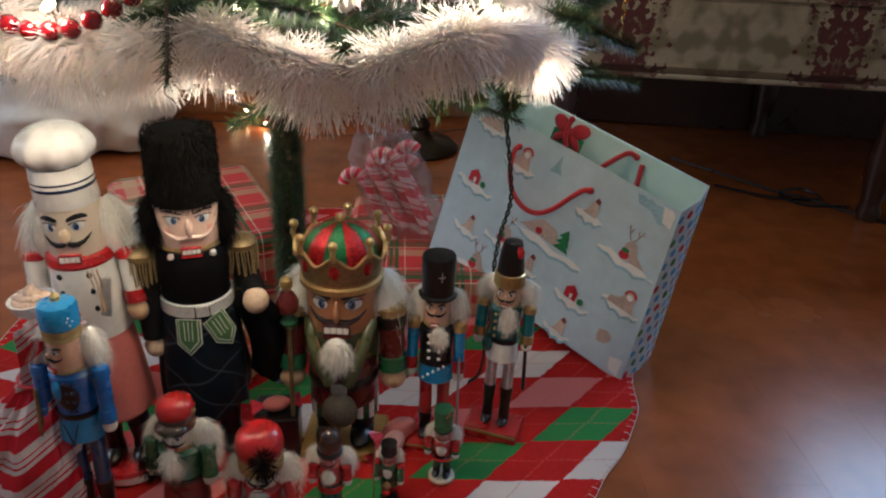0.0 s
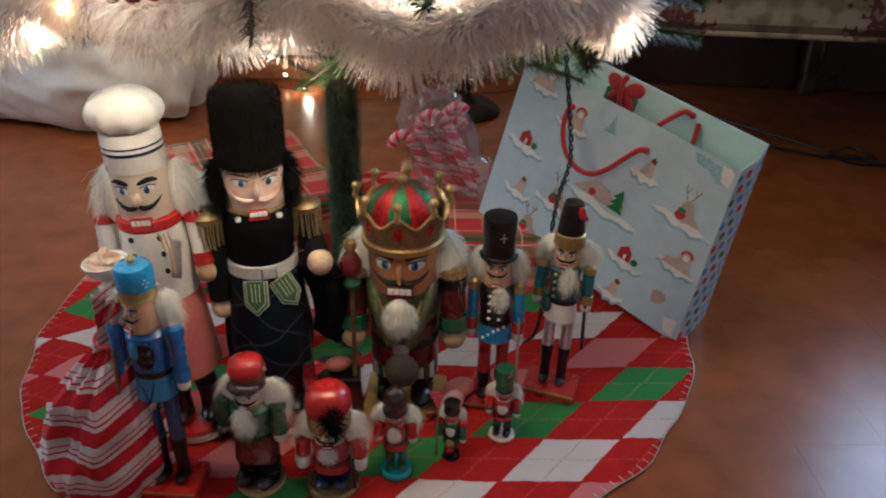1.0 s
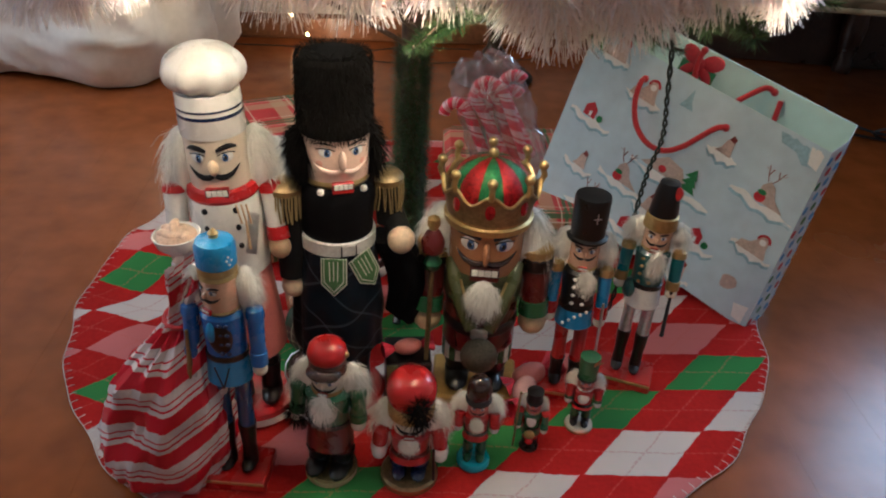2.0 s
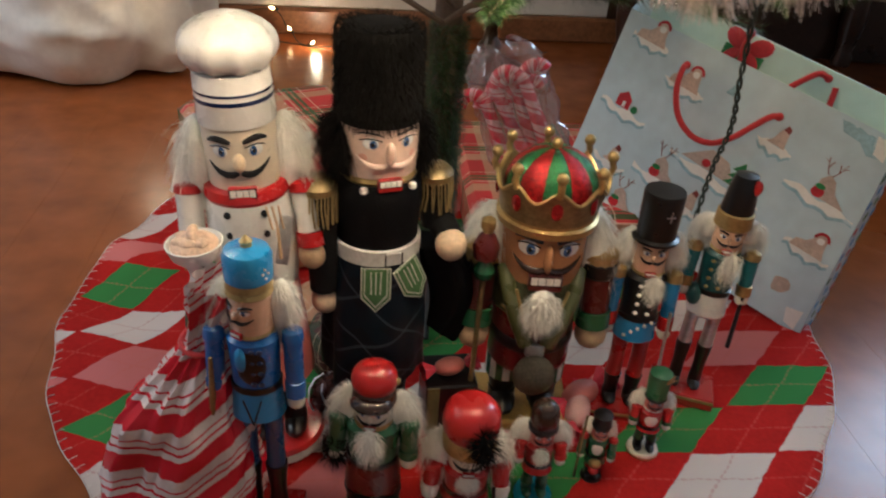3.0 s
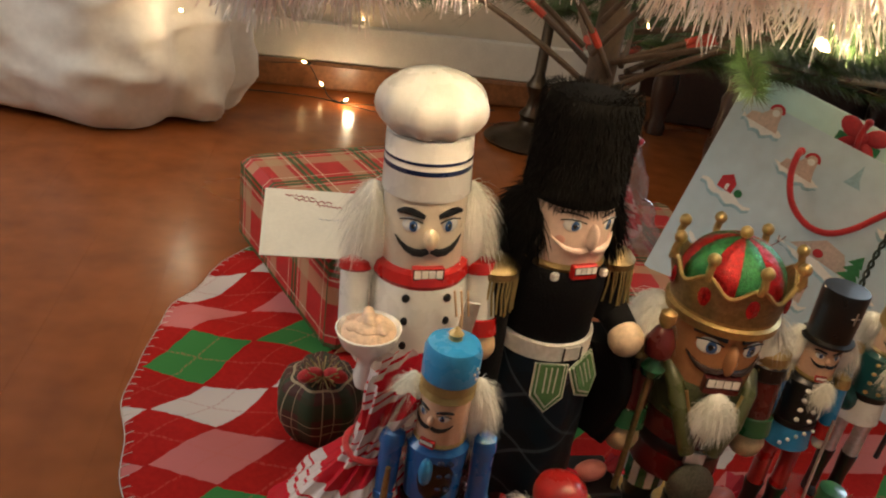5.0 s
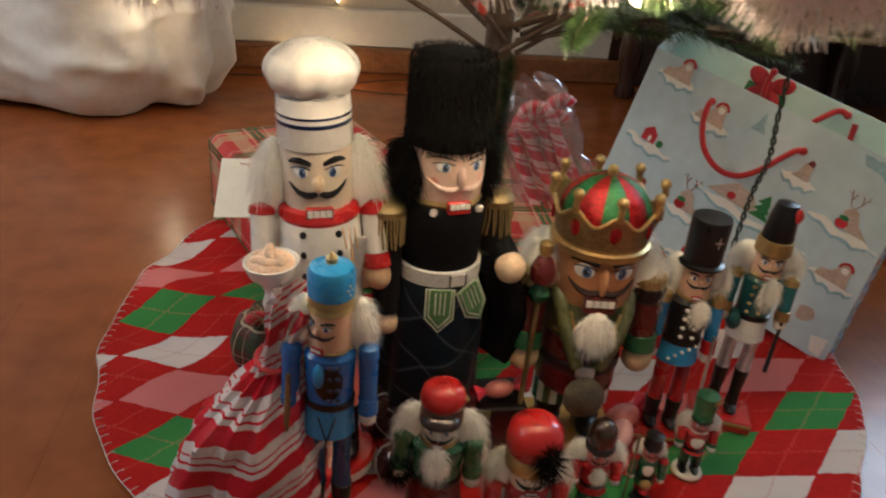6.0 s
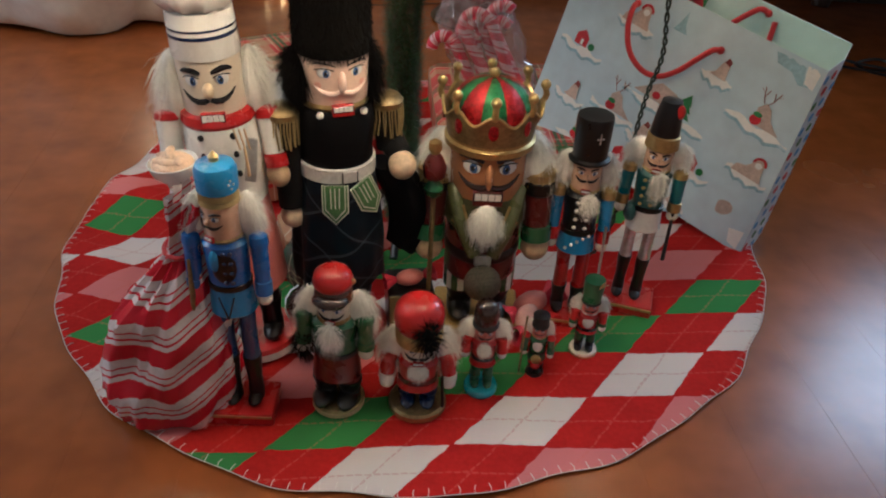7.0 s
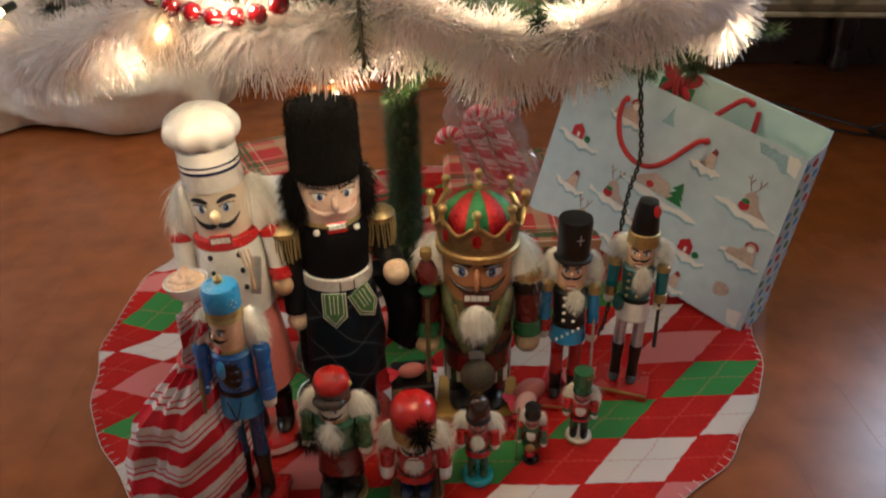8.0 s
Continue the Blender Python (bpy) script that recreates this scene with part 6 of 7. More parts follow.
def tinsel_ball(x, y, z, r, m, label, seed):
    t = thing("tinsel_ball", pose(x, y, z), label, "ornament", "tinsel balls")
    s = Shape()
    s.ball((0, 0, r), r * 0.85, m, 14, 9)
    s.fur((0, 0, r), (r * 0.8, r * 0.8, r * 0.8), 700, r * 0.30, 0.0012, m, 0.2, seed=seed, where=lambda u: u.z > -0.6)
    part("ball", s, t)
    s = Shape()
    for k in range(5):
        a = 1.3 * k
        s.tube([(r * math.cos(a + q) * math.sin(0.5 + q), r * math.sin(a + q) * math.sin(0.5 + q), r + r * math.cos(0.5 + q)) for q in (0.0, 0.35, 0.7, 1.05, 1.4)], 0.0011, SILVER, 5)
    part("foil_curl", s, t, "shiny curled foil strip")
    return t


OPLAID = tartan("orange_plaid_paper", (0.42, 0.10, 0.045), [(0.0, 0.34, (0.46, 0.27, 0.13), 0.7, (0, 1)), (0.60, 0.66, (0.62, 0.50, 0.34), 0.8, (0, 1))], 0.06, 0.5)
DARKT = mat("dark_red_tinsel", (0.055, 0.012, 0.010), 0.3, 0.4, island=0.6, bump=0)
corded_parcel(-0.305, 1.035, 0.006, 24)
tinsel_ball(-0.268, 0.800, 0.0048, 0.026, DARKT, "dark red tinsel ball lying between the figures", 91)
tinsel_ball(-0.292, 0.868, 0.0048, 0.030, DARKT, "larger dark red tinsel ball beside a nutcracker base", 92)


def wrapped_sweet(x, y, z, rz, m1, m2, k=1.0):
    t = thing("wrapped_sweet", pose(x, y, z, 8, 0, rz), "wrapped sweet with twisted red and white ends", "sweet", "wrapped sweets")
    s = Shape()
    s.ball((0, 0, 0.014 * k), (0.024 * k, 0.014 * k, 0.014 * k), m1, 16, 10)
    part("sweet", s, t)
    for sg in (-1, 1):
        s = Shape()
        rr = []
        for j in range(5):
            h = j / 4
            rr.append([(sg * (0.02 + 0.022 * h) * k, (0.003 + 0.013 * h) * k * math.cos(a) * (1 + 0.2 * math.sin(5 * a)), 0.014 * k + (0.003 + 0.009 * h) * k * math.sin(a) * (1 + 0.2 * math.sin(6 * a))) for a in (2 * math.pi * i / 24 for i in range(24))])
        s.grid(rr, m2, cap=(False, False))
        part("twisted_end", s, t)
    return t


wrapped_sweet(-0.158, 0.880, 0.075, 24, PINK, CANE_R, 0.8)
wrapped_sweet(0.0, 0.895, 0.006, 70, CANE_W, CANE_R, 1.1)
wrapped_sweet(0.006, 0.925, 0.006, 40, PINK, CANE_R, 1.2)


def gift_stack(x, y):
    t = thing("small_gift_box", pose(x, y, 0.005, 0, 0, 12), "small dark green and tan gift box behind the figures", "gift box")
    s = Shape()
    s.block((0, 0, 0.035), (0.06, 0.06, 0.07), BLACK, 0.002)
    part("box", s, t)
    s = Shape()
    s.block((-0.022, -0.0312, 0.035), (0.014, 0.0024, 0.0705), mat("olive_ribbon", (0.16, 0.16, 0.07), 0.5), 0.0005)
    part("ribbon", s, t)
    return t


gift_stack(-0.158, 0.885)

# ---- christmas tree ----
TX, TY = -0.193, 1.108
TRUNKN = mat("dark_garland_needles", (0.014, 0.040, 0.014), 0.45, var=0.4, bump=0, island=0.8, hue=(0.03, 0.06, 0.018))
NEEDLE = mat("artificial_needles", (0.030, 0.078, 0.030), 0.38, var=0.3, bump=0, island=0.5, hue=(0.058, 0.100, 0.030))
STEM = mat("branch_wire", (0.085, 0.055, 0.035), 0.7, var=0.3)
TAPE = mat("red_tape", (0.45, 0.05, 0.03), 0.6)


def ring_point(deg, z, r=0.44):
    a = radians(deg)
    return Vector((TX + r * math.sin(a), TY - r * math.cos(a), z))


def needles(s, p0, p1, n, length, w, rng, taper=True):
    """Needles all round a twig, swept towards its tip."""
    p0, p1 = Vector(p0), Vector(p1)
    d = (p1 - p0).normalized()
    side = d.orthogonal().normalized()
    up = d.cross(side)
    for _ in range(n):
        t = rng.random()
        a = rng.uniform(0, 2 * math.pi)
        out = math.cos(a) * side + math.sin(a) * up
        ln = length * rng.uniform(0.7, 1.15) * (1 - 0.45 * t if taper else 1)
        q = p0.lerp(p1, t)
        tip = q + (out * rng.uniform(0.55, 0.9) + d * rng.uniform(0.35, 0.8)).normalized() * ln
        x = d.cross(out).normalized() * w * 0.5
        v = [s.bm.verts.new(c) for c in (q - x, q + x, tip)]
        s.face(v, NEEDLE, False)


def branch(tree, deg, z0, reach, ztip, dense, rng, bare=0.35):
    """One wired branch: a stem that rises and a fan of needled twigs."""
    a = radians(deg)
    out = Vector((math.sin(a), -math.cos(a), 0))
    lat = Vector((math.cos(a), math.sin(a), 0))
    base = Vector((0, 0, z0))
    s = Shape()

    def along(t):
        return base + out * (0.02 + (reach - 0.02) * t) + Vector((0, 0, (ztip - z0) * (1 - (1 - t) ** 1.6))) + lat * 0.02 * math.sin(3 * t + deg)

    s.tube([along(k / 10) for k in range(11)], lambda t: 0.0036 * (1 - 0.6 * t), STEM, 7)
    if rng.random() < 0.4:
        s.tube([along(0.14), along(0.2)], 0.0042, TAPE, 8)
    needles(s, along(bare), along(1.0), int(dense * 1.6), 0.034, 0.0014, rng)
    for k in range(7):
        t = bare + (0.92 - bare) * k / 6
        sg = 1 if k % 2 else -1
        p = along(t)
        ln = reach * (0.46 - 0.22 * t) * rng.uniform(0.85, 1.15)
        q = p + out * ln * 0.75 + lat * sg * ln * 0.75 + Vector((0, 0, rng.uniform(-0.02, 0.03)))
        s.tube([p, p.lerp(q, 0.5) + Vector((0, 0, 0.006)), q], 0.0016, STEM, 5)
        needles(s, p.lerp(q, 0.1), q, dense, 0.031, 0.0014, rng)
    return part("branch", s, tree)


def christmas_tree():
    t = thing("christmas_tree", pose(TX, TY, 0), "artificial green Christmas tree with wired needle branches", "christmas tree")
    rng = random.Random(21)
    s = Shape()
    s.lathe([(0.016, 0.02), (0.017, 0.2), (0.0165, 0.43), (0.015, 1.0), (0.010, 1.78)], STEM, seg=14)
    for i in range(11000):
        a, z = rng.uniform(0, 2 * math.pi), rng.uniform(0.03, 0.42)
        r = rng.uniform(0.0165, 0.021)
        p = Vector((r * math.cos(a), r * math.sin(a), z))
        d = Vector((math.cos(a + rng.uniform(-0.9, 0.9)), math.sin(a + rng.uniform(-0.9, 0.9)), rng.uniform(-0.7, 0.9))).normalized()
        tip = p + d * rng.uniform(0.008, 0.019)
        x = d.cross(Vector((0, 0, 1))).normalized() * 0.0008
        s.face([s.bm.verts.new(c) for c in (p - x, p + x, tip)], TRUNKN, False)
    part("trunk", s, t, "trunk wrapped in green needle garland")
    s = Shape()
    for k in range(3):
        a = 2 * math.pi * k / 3 + 0.5
        s.tube([(0.014 * math.cos(a), 0.014 * math.sin(a), 0.10), (0.05 * math.cos(a), 0.05 * math.sin(a), 0.045), (0.09 * math.cos(a), 0.09 * math.sin(a), 0.014)], 0.006, BLACK, 8)
    part("stand", s, t, "black metal tree stand")
    # lowest tier as it hangs over the figures, then the tiers above
    for i, deg in enumerate((-158, -118, -84, -52, -24, 2, 33, 58, 88, 122, 160)):
        back = deg > 80 or deg < -150
        branch(t, deg + rng.uniform(-4, 4), 0.425 + 0.02 * (i % 3), 0.43 + 0.03 * (i % 2), (0.52 if back else 0.60) + 0.03 * ((i * 7) % 3), 640 if back else 430, rng, 0.36)
    for i in range(11):
        branch(t, i * 33 + 12 + rng.uniform(-5, 5), 0.50 + 0.025 * (i % 3), 0.41, 0.70 + 0.03 * (i % 2), 330, rng, 0.25)
    for tier, (z0, reach) in enumerate(((0.64, 0.40), (0.80, 0.36), (0.96, 0.32), (1.12, 0.275), (1.28, 0.225), (1.44, 0.17), (1.58, 0.12))):
        m = 10 - tier // 2
        for i in range(m):
            branch(t, i * 360 / m + tier * 19, z0, reach, z0 + reach * 0.42, 110 - 8 * tier, rng, 0.22)
    for deg in (104, 140, 176):
        branch(t, deg, 0.44, 0.43, 0.50, 560, rng, 0.4)
    for deg, reach in ((96, 0.25), (118, 0.30), (150, 0.24)):
        branch(t, deg, 0.45, reach, 0.51, 520, rng, 0.2)
    # the drooping bough whose tip hangs before the gift bag
    branch(t, 48, 0.46, 0.455, 0.575, 420, rng, 0.62)
    s = Shape()
    off = Vector((TX, TY, 0))
    root, tip = ring_point(5, 0.70, 0.40) - off, ring_point(6.8, 0.602, 0.497) - off
    s.tube([root, root.lerp(tip, 0.5) + Vector((0, 0, 0.012)), tip], 0.0016, STEM, 5)
    needles(s, root, tip, 420, 0.026, 0.0013, rng)
    for q in ((-0.035, -0.01, -0.005), (0.03, -0.012, 0.012)):
        needles(s, root.lerp(tip, 0.55), root.lerp(tip, 0.55) + Vector(q), 120, 0.022, 0.0013, rng)
    part("twig", s, t)
    branch(t, 52, 0.49, 0.40, 0.56, 240, rng, 0.5)
    return t


christmas_tree()


TINSEL = bpy.data.materials.new("iridescent_white_tinsel")
TINSEL.use_nodes = True
tn = TINSEL.node_tree
tb = tn.nodes["Principled BSDF"]
tb.inputs["Base Color"].default_value = (0.78, 0.74, 0.74, 1)
tb.inputs["Roughness"].default_value = 0.3
tb.inputs["Specular IOR Level"].default_value = 0.7
tlu = tn.nodes.new("ShaderNodeBsdfTranslucent")
tmx = tn.nodes.new("ShaderNodeMixShader")
tmx.inputs[0].default_value = 0.5
tge = tn.nodes.new("ShaderNodeNewGeometry")
trp = tn.nodes.new("ShaderNodeValToRGB")
for pos, colr in ((0.0, (0.92, 0.87, 0.80, 1)), (0.6, (0.92, 0.82, 0.79, 1)), (1.0, (0.86, 0.88, 0.91, 1))):
    e = trp.color_ramp.elements.new(pos) if 0 < pos < 1 else trp.color_ramp.elements[0 if pos == 0 else -1]
    e.color = colr
tn.links.new(tge.outputs["Random Per Island"], trp.inputs[0])
tn.links.new(trp.outputs[0], tb.inputs["Base Color"])
tn.links.new(trp.outputs[0], tlu.inputs[0])
tn.links.new(tb.outputs[0], tmx.inputs[1])
tn.links.new(tlu.outputs[0], tmx.inputs[2])
tn.links.new(tmx.outputs[0], tn.nodes["Material Output"].inputs[0])


def tinsel_garland(rows, per_metre, length, seed):
    t = thing("tinsel_garland", Matrix.Identity(4), "fluffy white iridescent tinsel garland swagged round the tree", "garland", "tinsel garlands")
    line = smooth([ring_point(*r) for r in rows], 12)
    rng = random.Random(seed)
    s = Shape()
    total = sum((line[k + 1] - line[k]).length for k in range(len(line) - 1))
    for k in range(len(line) - 1):
        a, b = line[k], line[k + 1]
        d = (b - a).normalized()
        side = d.orthogonal().normalized()
        up = d.cross(side)
        n = int(per_metre * (b - a).length) + 1
        for _ in range(n):
            p = a.lerp(b, rng.random())
            q = rng.uniform(0, 2 * math.pi)
            o = (math.cos(q) * side + math.sin(q) * up + d * rng.uniform(-0.8, 0.8) + Vector((rng.uniform(-0.2, 0.2), rng.uniform(-0.2, 0.2), -0.15))).normalized()
            ln = length * (1.22 - 0.75 * rng.random() ** 2) * (1 + 0.22 * math.sin(p.x * 95 + p.z * 60))
            x = o.cross(Vector((rng.uniform(-1, 1), rng.uniform(-1, 1), rng.uniform(-1, 1)))).normalized() * rng.uniform(0.00028, 0.00060)
            e = p + o * ln + Vector((rng.uniform(-0.004, 0.004), rng.uniform(-0.004, 0.004), -0.22 * ln))
            c = p + o * ln * 0.5
            v = [s.bm.verts.new(w) for w in (p - x, p + x, c + x, c - x, e + x * 0.8, e - x * 0.8)]
            s.face((v[0], v[1], v[2], v[3]), TINSEL, False)
            s.face((v[3], v[2], v[4], v[5]), TINSEL, False)
    st = part("tinsel", s, t)
    tagged(st, kind="stuff")
    s = Shape()
    s.tube(line, 0.0016, SILVER, 6)
    part("core_string", s, t)
    return t


tinsel_garland(((-75, 0.623, 0.44), (-58, 0.588, 0.46), (-44, 0.578, 0.47), (-35, 0.575, 0.47), (-27, 0.593, 0.465), (-20, 0.616, 0.455), (-14.5, 0.625, 0.445), (-9, 0.613, 0.445), (-3.6, 0.611, 0.445), (2.2, 0.614, 0.445), (7.4, 0.625, 0.45), (12.6, 0.623, 0.455), (17, 0.611, 0.465), (22.4, 0.601, 0.48), (27.5, 0.615, 0.495), (32, 0.629, 0.505), (37.3, 0.635, 0.505), (43, 0.618, 0.49), (47, 0.606, 0.475), (51, 0.622, 0.44), (60, 0.66, 0.40), (75, 0.69, 0.38)), 30000, 0.032, 51)
tinsel_garland(((-60, 0.70, 0.40), (-45, 0.665, 0.41), (-36, 0.66, 0.41), (-26, 0.69, 0.40), (-10, 0.73, 0.38), (8, 0.72, 0.38), (25, 0.70, 0.39), (40, 0.70, 0.40), (55, 0.74, 0.39), (75, 0.76, 0.38)), 15000, 0.036, 52)


def bead_garland():
    t = thing("bead_garland", Matrix.Identity(4), "string of shiny red beads swagged over the tinsel", "bead garland")
    bead = mat("shiny_red_bead", (0.20, 0.003, 0.007), 0.14, 0.3, var=0.15, bump=0, coat=0.8)
    line = smooth([ring_point(d, z, r) for d, z, r in ((-34, 0.70, 0.44), (-24, 0.668, 0.45), (-18, 0.648, 0.455), (-14, 0.636, 0.46), (-11, 0.630, 0.46), (-8.5, 0.627, 0.46), (-5.8, 0.628, 0.46), (-3, 0.633, 0.46), (-0.8, 0.642, 0.455), (2, 0.655, 0.45), (10, 0.69, 0.44))], 30)
    made, last = [], None
    for p in line:
        if last is None or (p - last).length > 0.0188:
            made.append(p)
            last = p
    for p in made:
        s = Shape()
        s.ball((0, 0, 0), 0.0086, bead, 18, 12)
        part("bead", s, t, at=Matrix.Translation(p))
    s = Shape()
    s.tube(line, 0.0008, DRED, 5)
    part("string", s, t)
    return t


bead_garland()

BULBM = bpy.data.materials.new("lit_bulb")
BULBM.use_nodes = True
be = BULBM.node_tree.nodes["Principled BSDF"]
be.inputs["Base Color"].default_value = (1, 0.85, 0.6, 1)
be.inputs["Emission Color"].default_value = (1.0, 0.60, 0.25, 1)
be.inputs["Emission Strength"].default_value = 22
WIRE = mat("dark_green_wire", (0.012, 0.022, 0.014), 0.45)


def string_lights(name_label, spots, wire, lit, watts):
    t = thing("string_lights", Matrix.Identity(4), name_label, "string lights", "string lights")
    for p, d in spots:
        q = Vector(d).to_track_quat("Z", "Y").to_matrix().to_4x4()
        s = Shape()
        s.lathe([(0.0024, 0), (0.0036, 0.003), (0.0036, 0.009), (0.0015, 0.014), (0.0003, 0.016)], BULBM, seg=10)
        b = part("bulb", s, t, at=Matrix.Translation(p) @ q)
        s = Shape()
        s.lathe([(0.0032, -0.012), (0.004, -0.010), (0.004, 0.001), (0.0024, 0.0015)], WIRE, seg=10)
        part("socket", s, b)
    for line in wire:
        s = Shape()
        s.tube(line, 0.0014, WIRE, 6)
        part("wire", s, t)
    for p, k in lit:
        point_lamp(Vector(p), watts * k)
    return t


BULB_WATTS = 1.8
rng = random.Random(8)
FRONT = ((-5.8, 0.650, 0.455), (35, 0.660, 0.515), (45.7, 0.596, 0.476), (29, 0.614, 0.445), (-15, 0.615, 0.455), (-22, 0.590, 0.44), (8, 0.600, 0.40), (-40, 0.61, 0.48), (12, 0.64, 0.39), (24, 0.66, 0.42), (-28, 0.655, 0.43), (6, 0.585, 0.34), (-2, 0.70, 0.42), (45, 0.69, 0.42), (75, 0.60, 0.40))
spots = [(ring_point(*f), (math.sin(radians(f[0])), -math.cos(radians(f[0])), rng.uniform(-0.6, 0.8))) for f in FRONT]
spots.append((Vector((-0.097, 0.84, 0.546)), (0.2, -0.9, -0.3)))
for i in range(46):
    z = 0.55 + 1.05 * (i / 46)
    spots.append((ring_point(i * 137.5 % 360 if i > 6 else 90 + i * 28, z, 0.40 - 0.30 * (z - 0.55) + rng.uniform(-0.05, 0.0)), (rng.uniform(-1, 1), rng.uniform(-1, 1), 0.4)))
wires = [smooth([ring_point(d, 0.60 + 0.02 * math.sin(d * 0.3), 0.38) for d in range(-60, 91, 15)], 6), smooth([ring_point(d, 0.68 + 0.02 * math.sin(d * 0.2), 0.36) for d in range(-60, 91, 15)], 6)]
# the bulb lamp at -22 degrees is extra, made strong to brighten the chef
lit = [(ring_point(d, z, r + 0.012), k) for d, z, r, k in ((-5.8, 0.655, 0.46, 0.45), (38, 0.655, 0.46, 0.5), (45.7, 0.590, 0.482, 0.3), (-22, 0.590, 0.44, 1.7), (8, 0.600, 0.40, 0.9), (24, 0.660, 0.42, 0.8), (19.6, 0.548, 0.30, 0.7), (-75, 0.75, 0.42, 1.0), (110, 0.70, 0.42, 1.0), (170, 0.72, 0.42, 1.0), (-130, 0.66, 0.42, 1.0), (0, 1.0, 0.36, 1.0))]
string_lights("warm white mini lights on dark green wire wound through the tree", spots, wires, lit, BULB_WATTS)
string_lights("warm white mini lights trailing over the floor by the wall", [(Vector((-0.615, 2.30, 0.012)), (0.6, -0.4, 0.5)), (Vector((-0.685, 2.355, 0.03)), (-0.3, -0.5, 0.6)), (Vector((-0.74, 2.40, 0.075)), (-0.7, -0.3, 0.2)), (Vector((-0.60, 2.46, 0.20)), (0.3, -0.6, 0.5)), (Vector((-0.905, 1.865, 0.282)), (0.1, -0.9, 0.3))],
              [smooth([Vector(p) for p in ((-0.83, 2.37, 0.07), (-0.74, 2.40, 0.07), (-0.70, 2.37, 0.035), (-0.685, 2.36, 0.03), (-0.66, 2.33, 0.006), (-0.615, 2.305, 0.004), (-0.52, 2.33, 0.004), (-0.40, 2.40, 0.003), (-0.2, 2.44, 0.003))], 8), smooth([Vector(p) for p in ((-0.90, 2.30, 0.004), (-0.70, 2.32, 0.004), (-0.45, 2.25, 0.004), (-0.2, 2.31, 0.004), (0.05, 2.42, 0.004))], 8)],
              [((-0.60, 2.29, 0.03), 1.6), ((-0.902, 1.842, 0.285), 1.0)], 0.4)


def foil_strips():
    """Loose shiny foil strips caught among the needles."""
    s = Shape()
    rg = random.Random(61)
    for _ in range(150):
        p = ring_point(rg.uniform(-80, 100), rg.uniform(0.55, 0.75), rg.uniform(0.25, 0.45))
        d = Vector((rg.gauss(0, 1), rg.gauss(0, 1), rg.gauss(-0.6, 1))).normalized()
        x = d.orthogonal().normalized() * 0.0011
        e = p + d * rg.uniform(0.01, 0.028)
        s.face([s.bm.verts.new(v) for v in (p - x, p + x, e + x, e - x)], FOIL, False)
    return s.obj("foil_strips", None, "loose shiny foil strips among the tree needles", "tinsel", kind="stuff")


FOIL = mat("iridescent_foil", (0.70, 0.74, 0.80), 0.12, 0.9, bump=0, island=0.25)
foil_strips()


def hanging_cord():
    t = thing("light_cord", Matrix.Identity(4), "twisted dark green light cord hanging from a bough", "cord")
    line = smooth([Vector(p) for p in ((0.118, 1.0, 0.53), (0.126, 1.012, 0.48), (0.138, 1.034, 0.40), (0.143, 1.036, 0.345), (0.133, 1.03, 0.30), (0.127, 1.024, 0.25), (0.125, 1.03, 0.15), (0.118, 1.05, 0.05), (0.10, 1.07, 0.009))], 16)
    for ph in (0, math.pi):
        s = Shape()
        s.tube([p + Vector((0.0021 * math.cos(0.75 * k + ph), 0.0021 * math.sin(0.75 * k + ph), 0)) for k, p in enumerate(line)], 0.0016, WIRE, 6)
        part("strand", s, t)
    return t


hanging_cord()


def icicle(x, y, z):
    t = thing("icicle_ornament", pose(x, y, z), "small twisted gold icicle ornament hanging from the tree", "ornament")
    s = Shape()
    s.tube([Vector((0.0016 * math.cos(1.1 * k), 0.0016 * math.sin(1.1 * k), -0.0026 * k)) for k in range(30)], lambda u: 0.0030 * (1 - 0.8 * u), mat("shiny_gold", (0.62, 0.45, 0.16), 0.15, 0.9, bump=0), 7)
    part("icicle", s, t)
    s = Shape()
    s.tube([(0, 0, 0), (0.002, 0, 0.02), (0.0, 0, 0.05)], 0.0005, WIRE, 5)
    part("thread", s, t)
    return t


icicle(0.255, 0.99, 0.655)


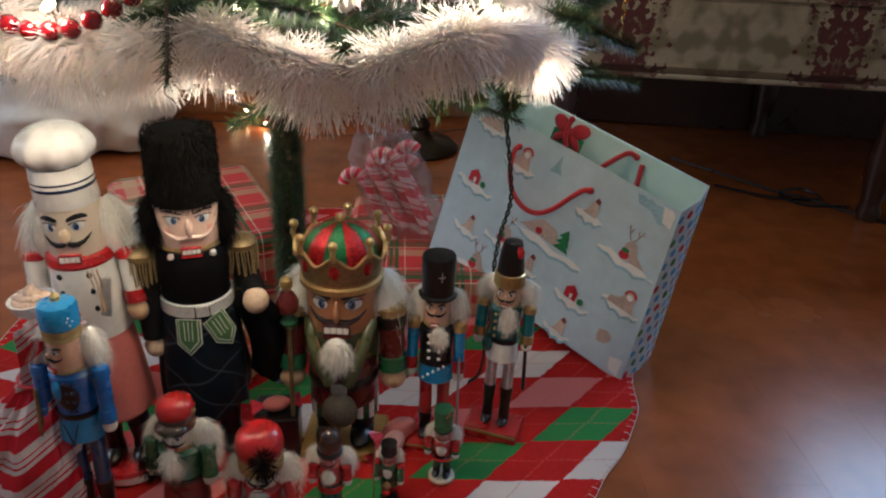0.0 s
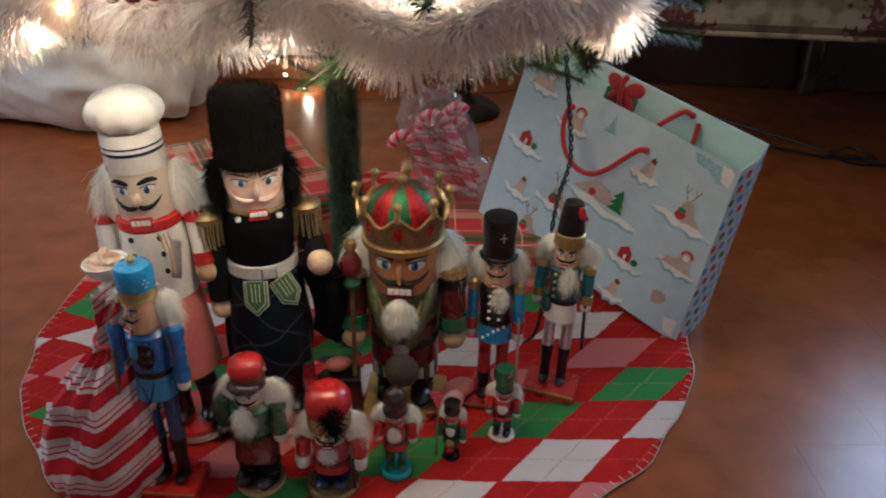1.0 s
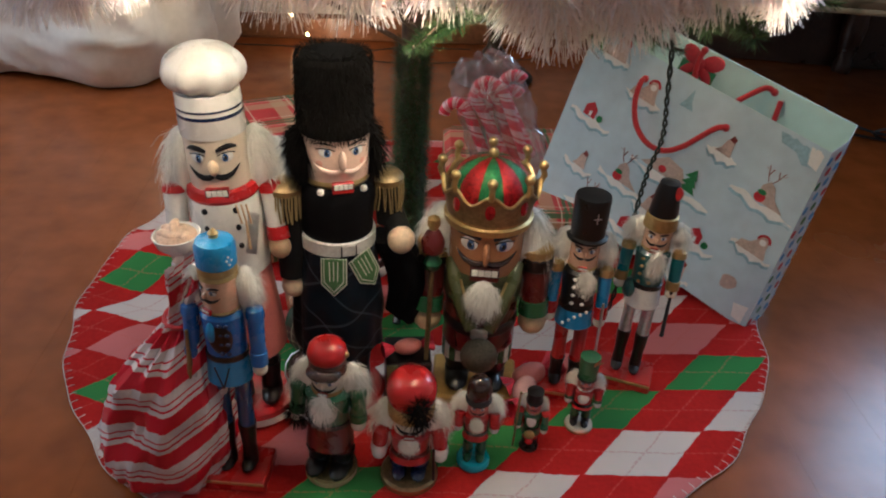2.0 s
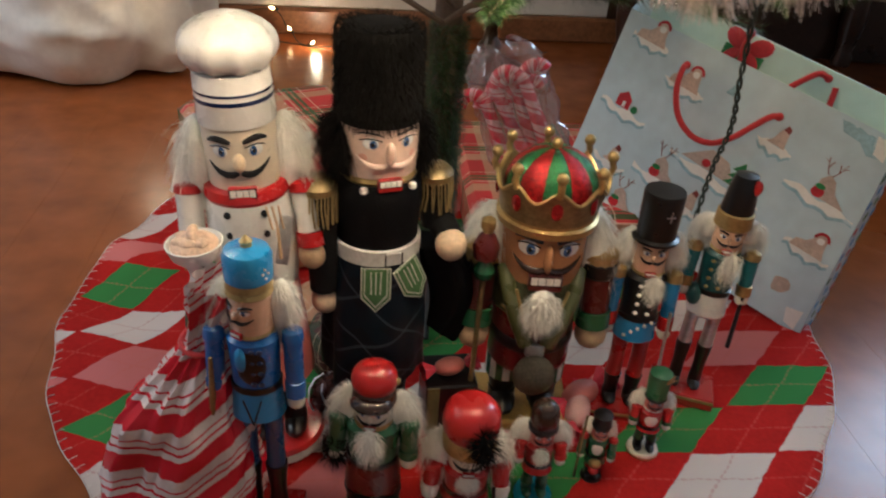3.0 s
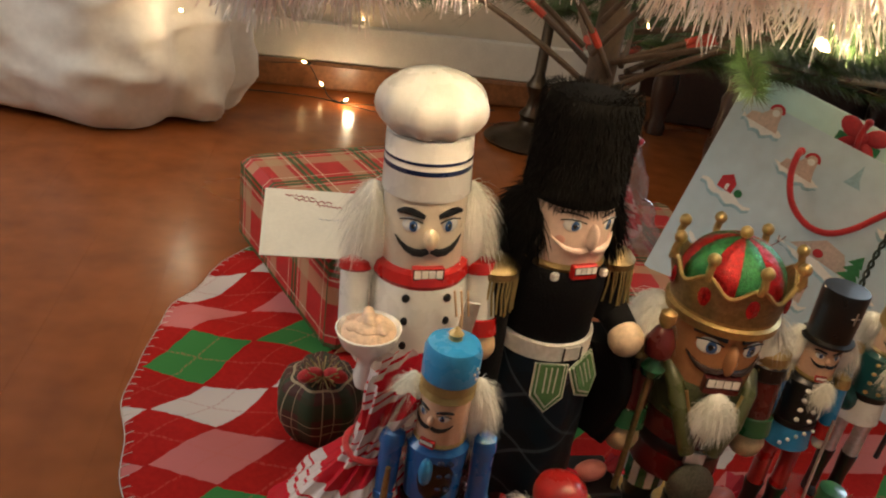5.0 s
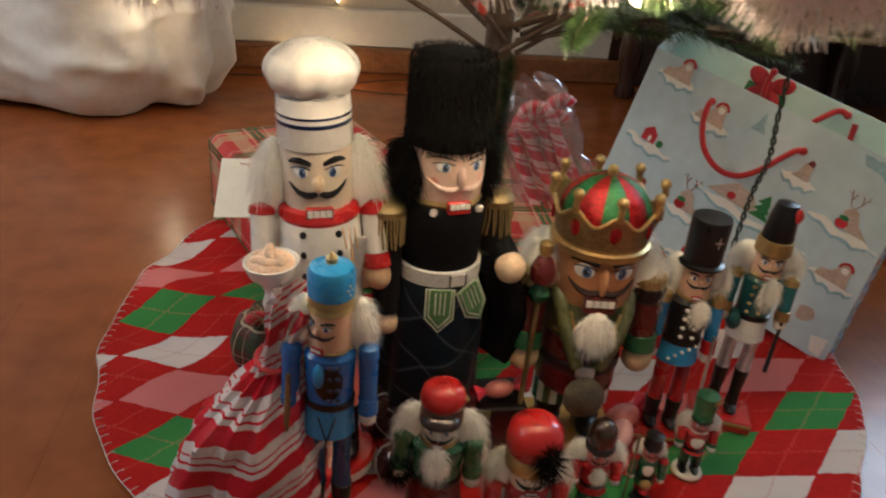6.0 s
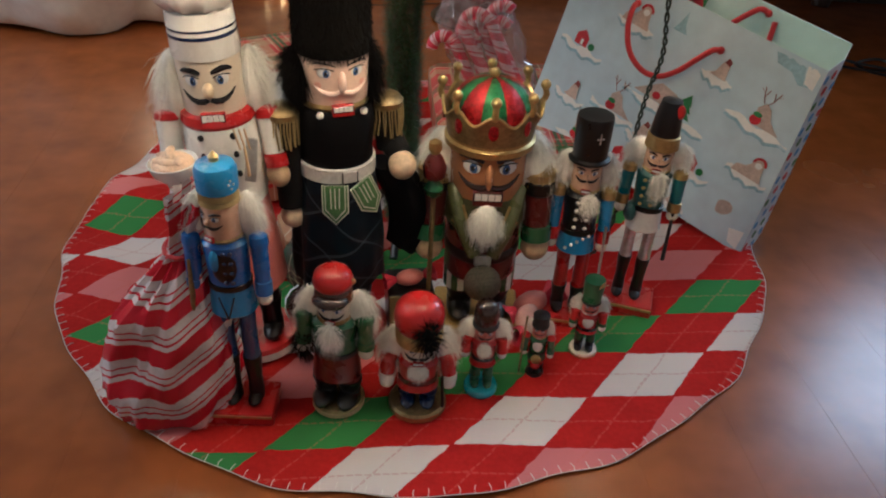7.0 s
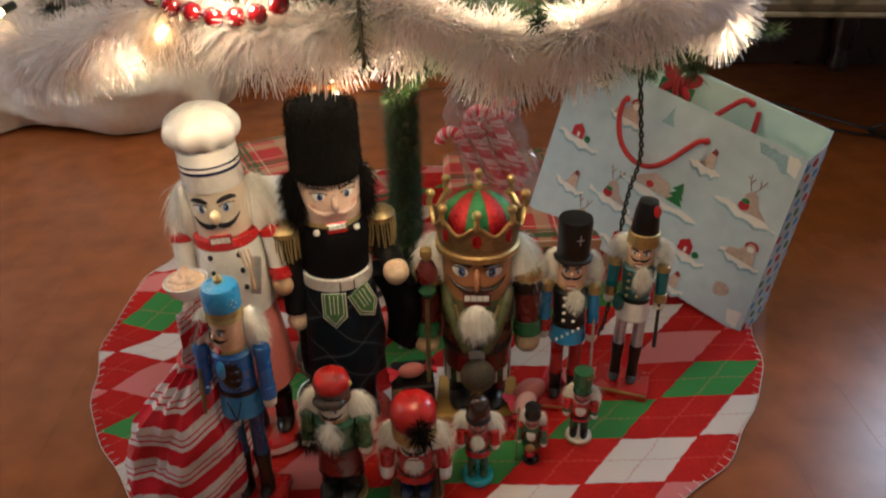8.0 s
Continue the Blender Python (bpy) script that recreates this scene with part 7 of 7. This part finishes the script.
def floor_cord():
    t = thing("floor_cord", Matrix.Identity(4), "loose black power cord lying on the floor", "cord")
    for pts in (((0.62, 2.25), (0.78, 2.10), (0.86, 2.03), (0.93, 1.99), (1.0, 1.93), (1.10, 1.86), (1.3, 1.9)), ((0.70, 2.05), (0.85, 1.98), (0.96, 2.0), (0.93, 2.06), (0.86, 2.02), (0.90, 1.95), (1.02, 1.96))):
        s = Shape()
        s.tube(smooth([Vector((x, y, 0.005 + 0.002 * (i % 2))) for i, (x, y) in enumerate(pts)], 10), 0.0035, BLACK, 7)
        part("cord", s, t)
    return t


floor_cord()


def pedestal(x, y):
    t = thing("pedestal_lamp", pose(x, y, 0), "dark bronze floor lamp pedestal standing on the wooden floor", "floor lamp")
    bronze = mat("dark_bronze", (0.05, 0.035, 0.022), 0.3, 0.7, var=0.3)
    s = Shape()
    s.lathe([(0.11, 0.001), (0.115, 0.008), (0.10, 0.022), (0.06, 0.032), (0.035, 0.045), (0.028, 0.06)], bronze, seg=32)
    part("base", s, t)
    s = Shape()
    s.lathe([(0.026, 0.058), (0.034, 0.075), (0.02, 0.095), (0.016, 0.12), (0.028, 0.15), (0.014, 0.18), (0.012, 1.2)], bronze, seg=20)
    part("pole", s, t)
    return t


pedestal(-0.12, 2.2)

# ---- floor planks, each a board with eased edges ----
def floor_planks():
    floor = bpy.data.objects["floor"]
    width, length, gap = 0.128, 2.4, 0.0001
    inv = floor.matrix_basis.inverted()
    boards = {}
    for i in range(int((X1 - X0) / width)):
        x = X0 + width * (i + 0.5)
        start = Y0 - (i * 0.83) % length
        while start < Y1 - 0.02:
            lo, hi = max(start, Y0), min(start + length, Y1)
            start += length
            if hi - lo < 0.03:
                continue
            size = round(hi - lo, 3)
            if size in boards:
                ob = new("plank", boards[size])
                ob.parent = floor
            else:
                s = Shape()
                s.block((0, 0, 0), (width - gap, size - gap, 0.0115), FLOORM, 0.00012)
                ob = s.obj("plank", floor)
                boards[size] = ob.data
            ob.matrix_basis = inv @ ROOM @ Matrix.Translation((x, (lo + hi) / 2, -0.0058))


floor_planks()
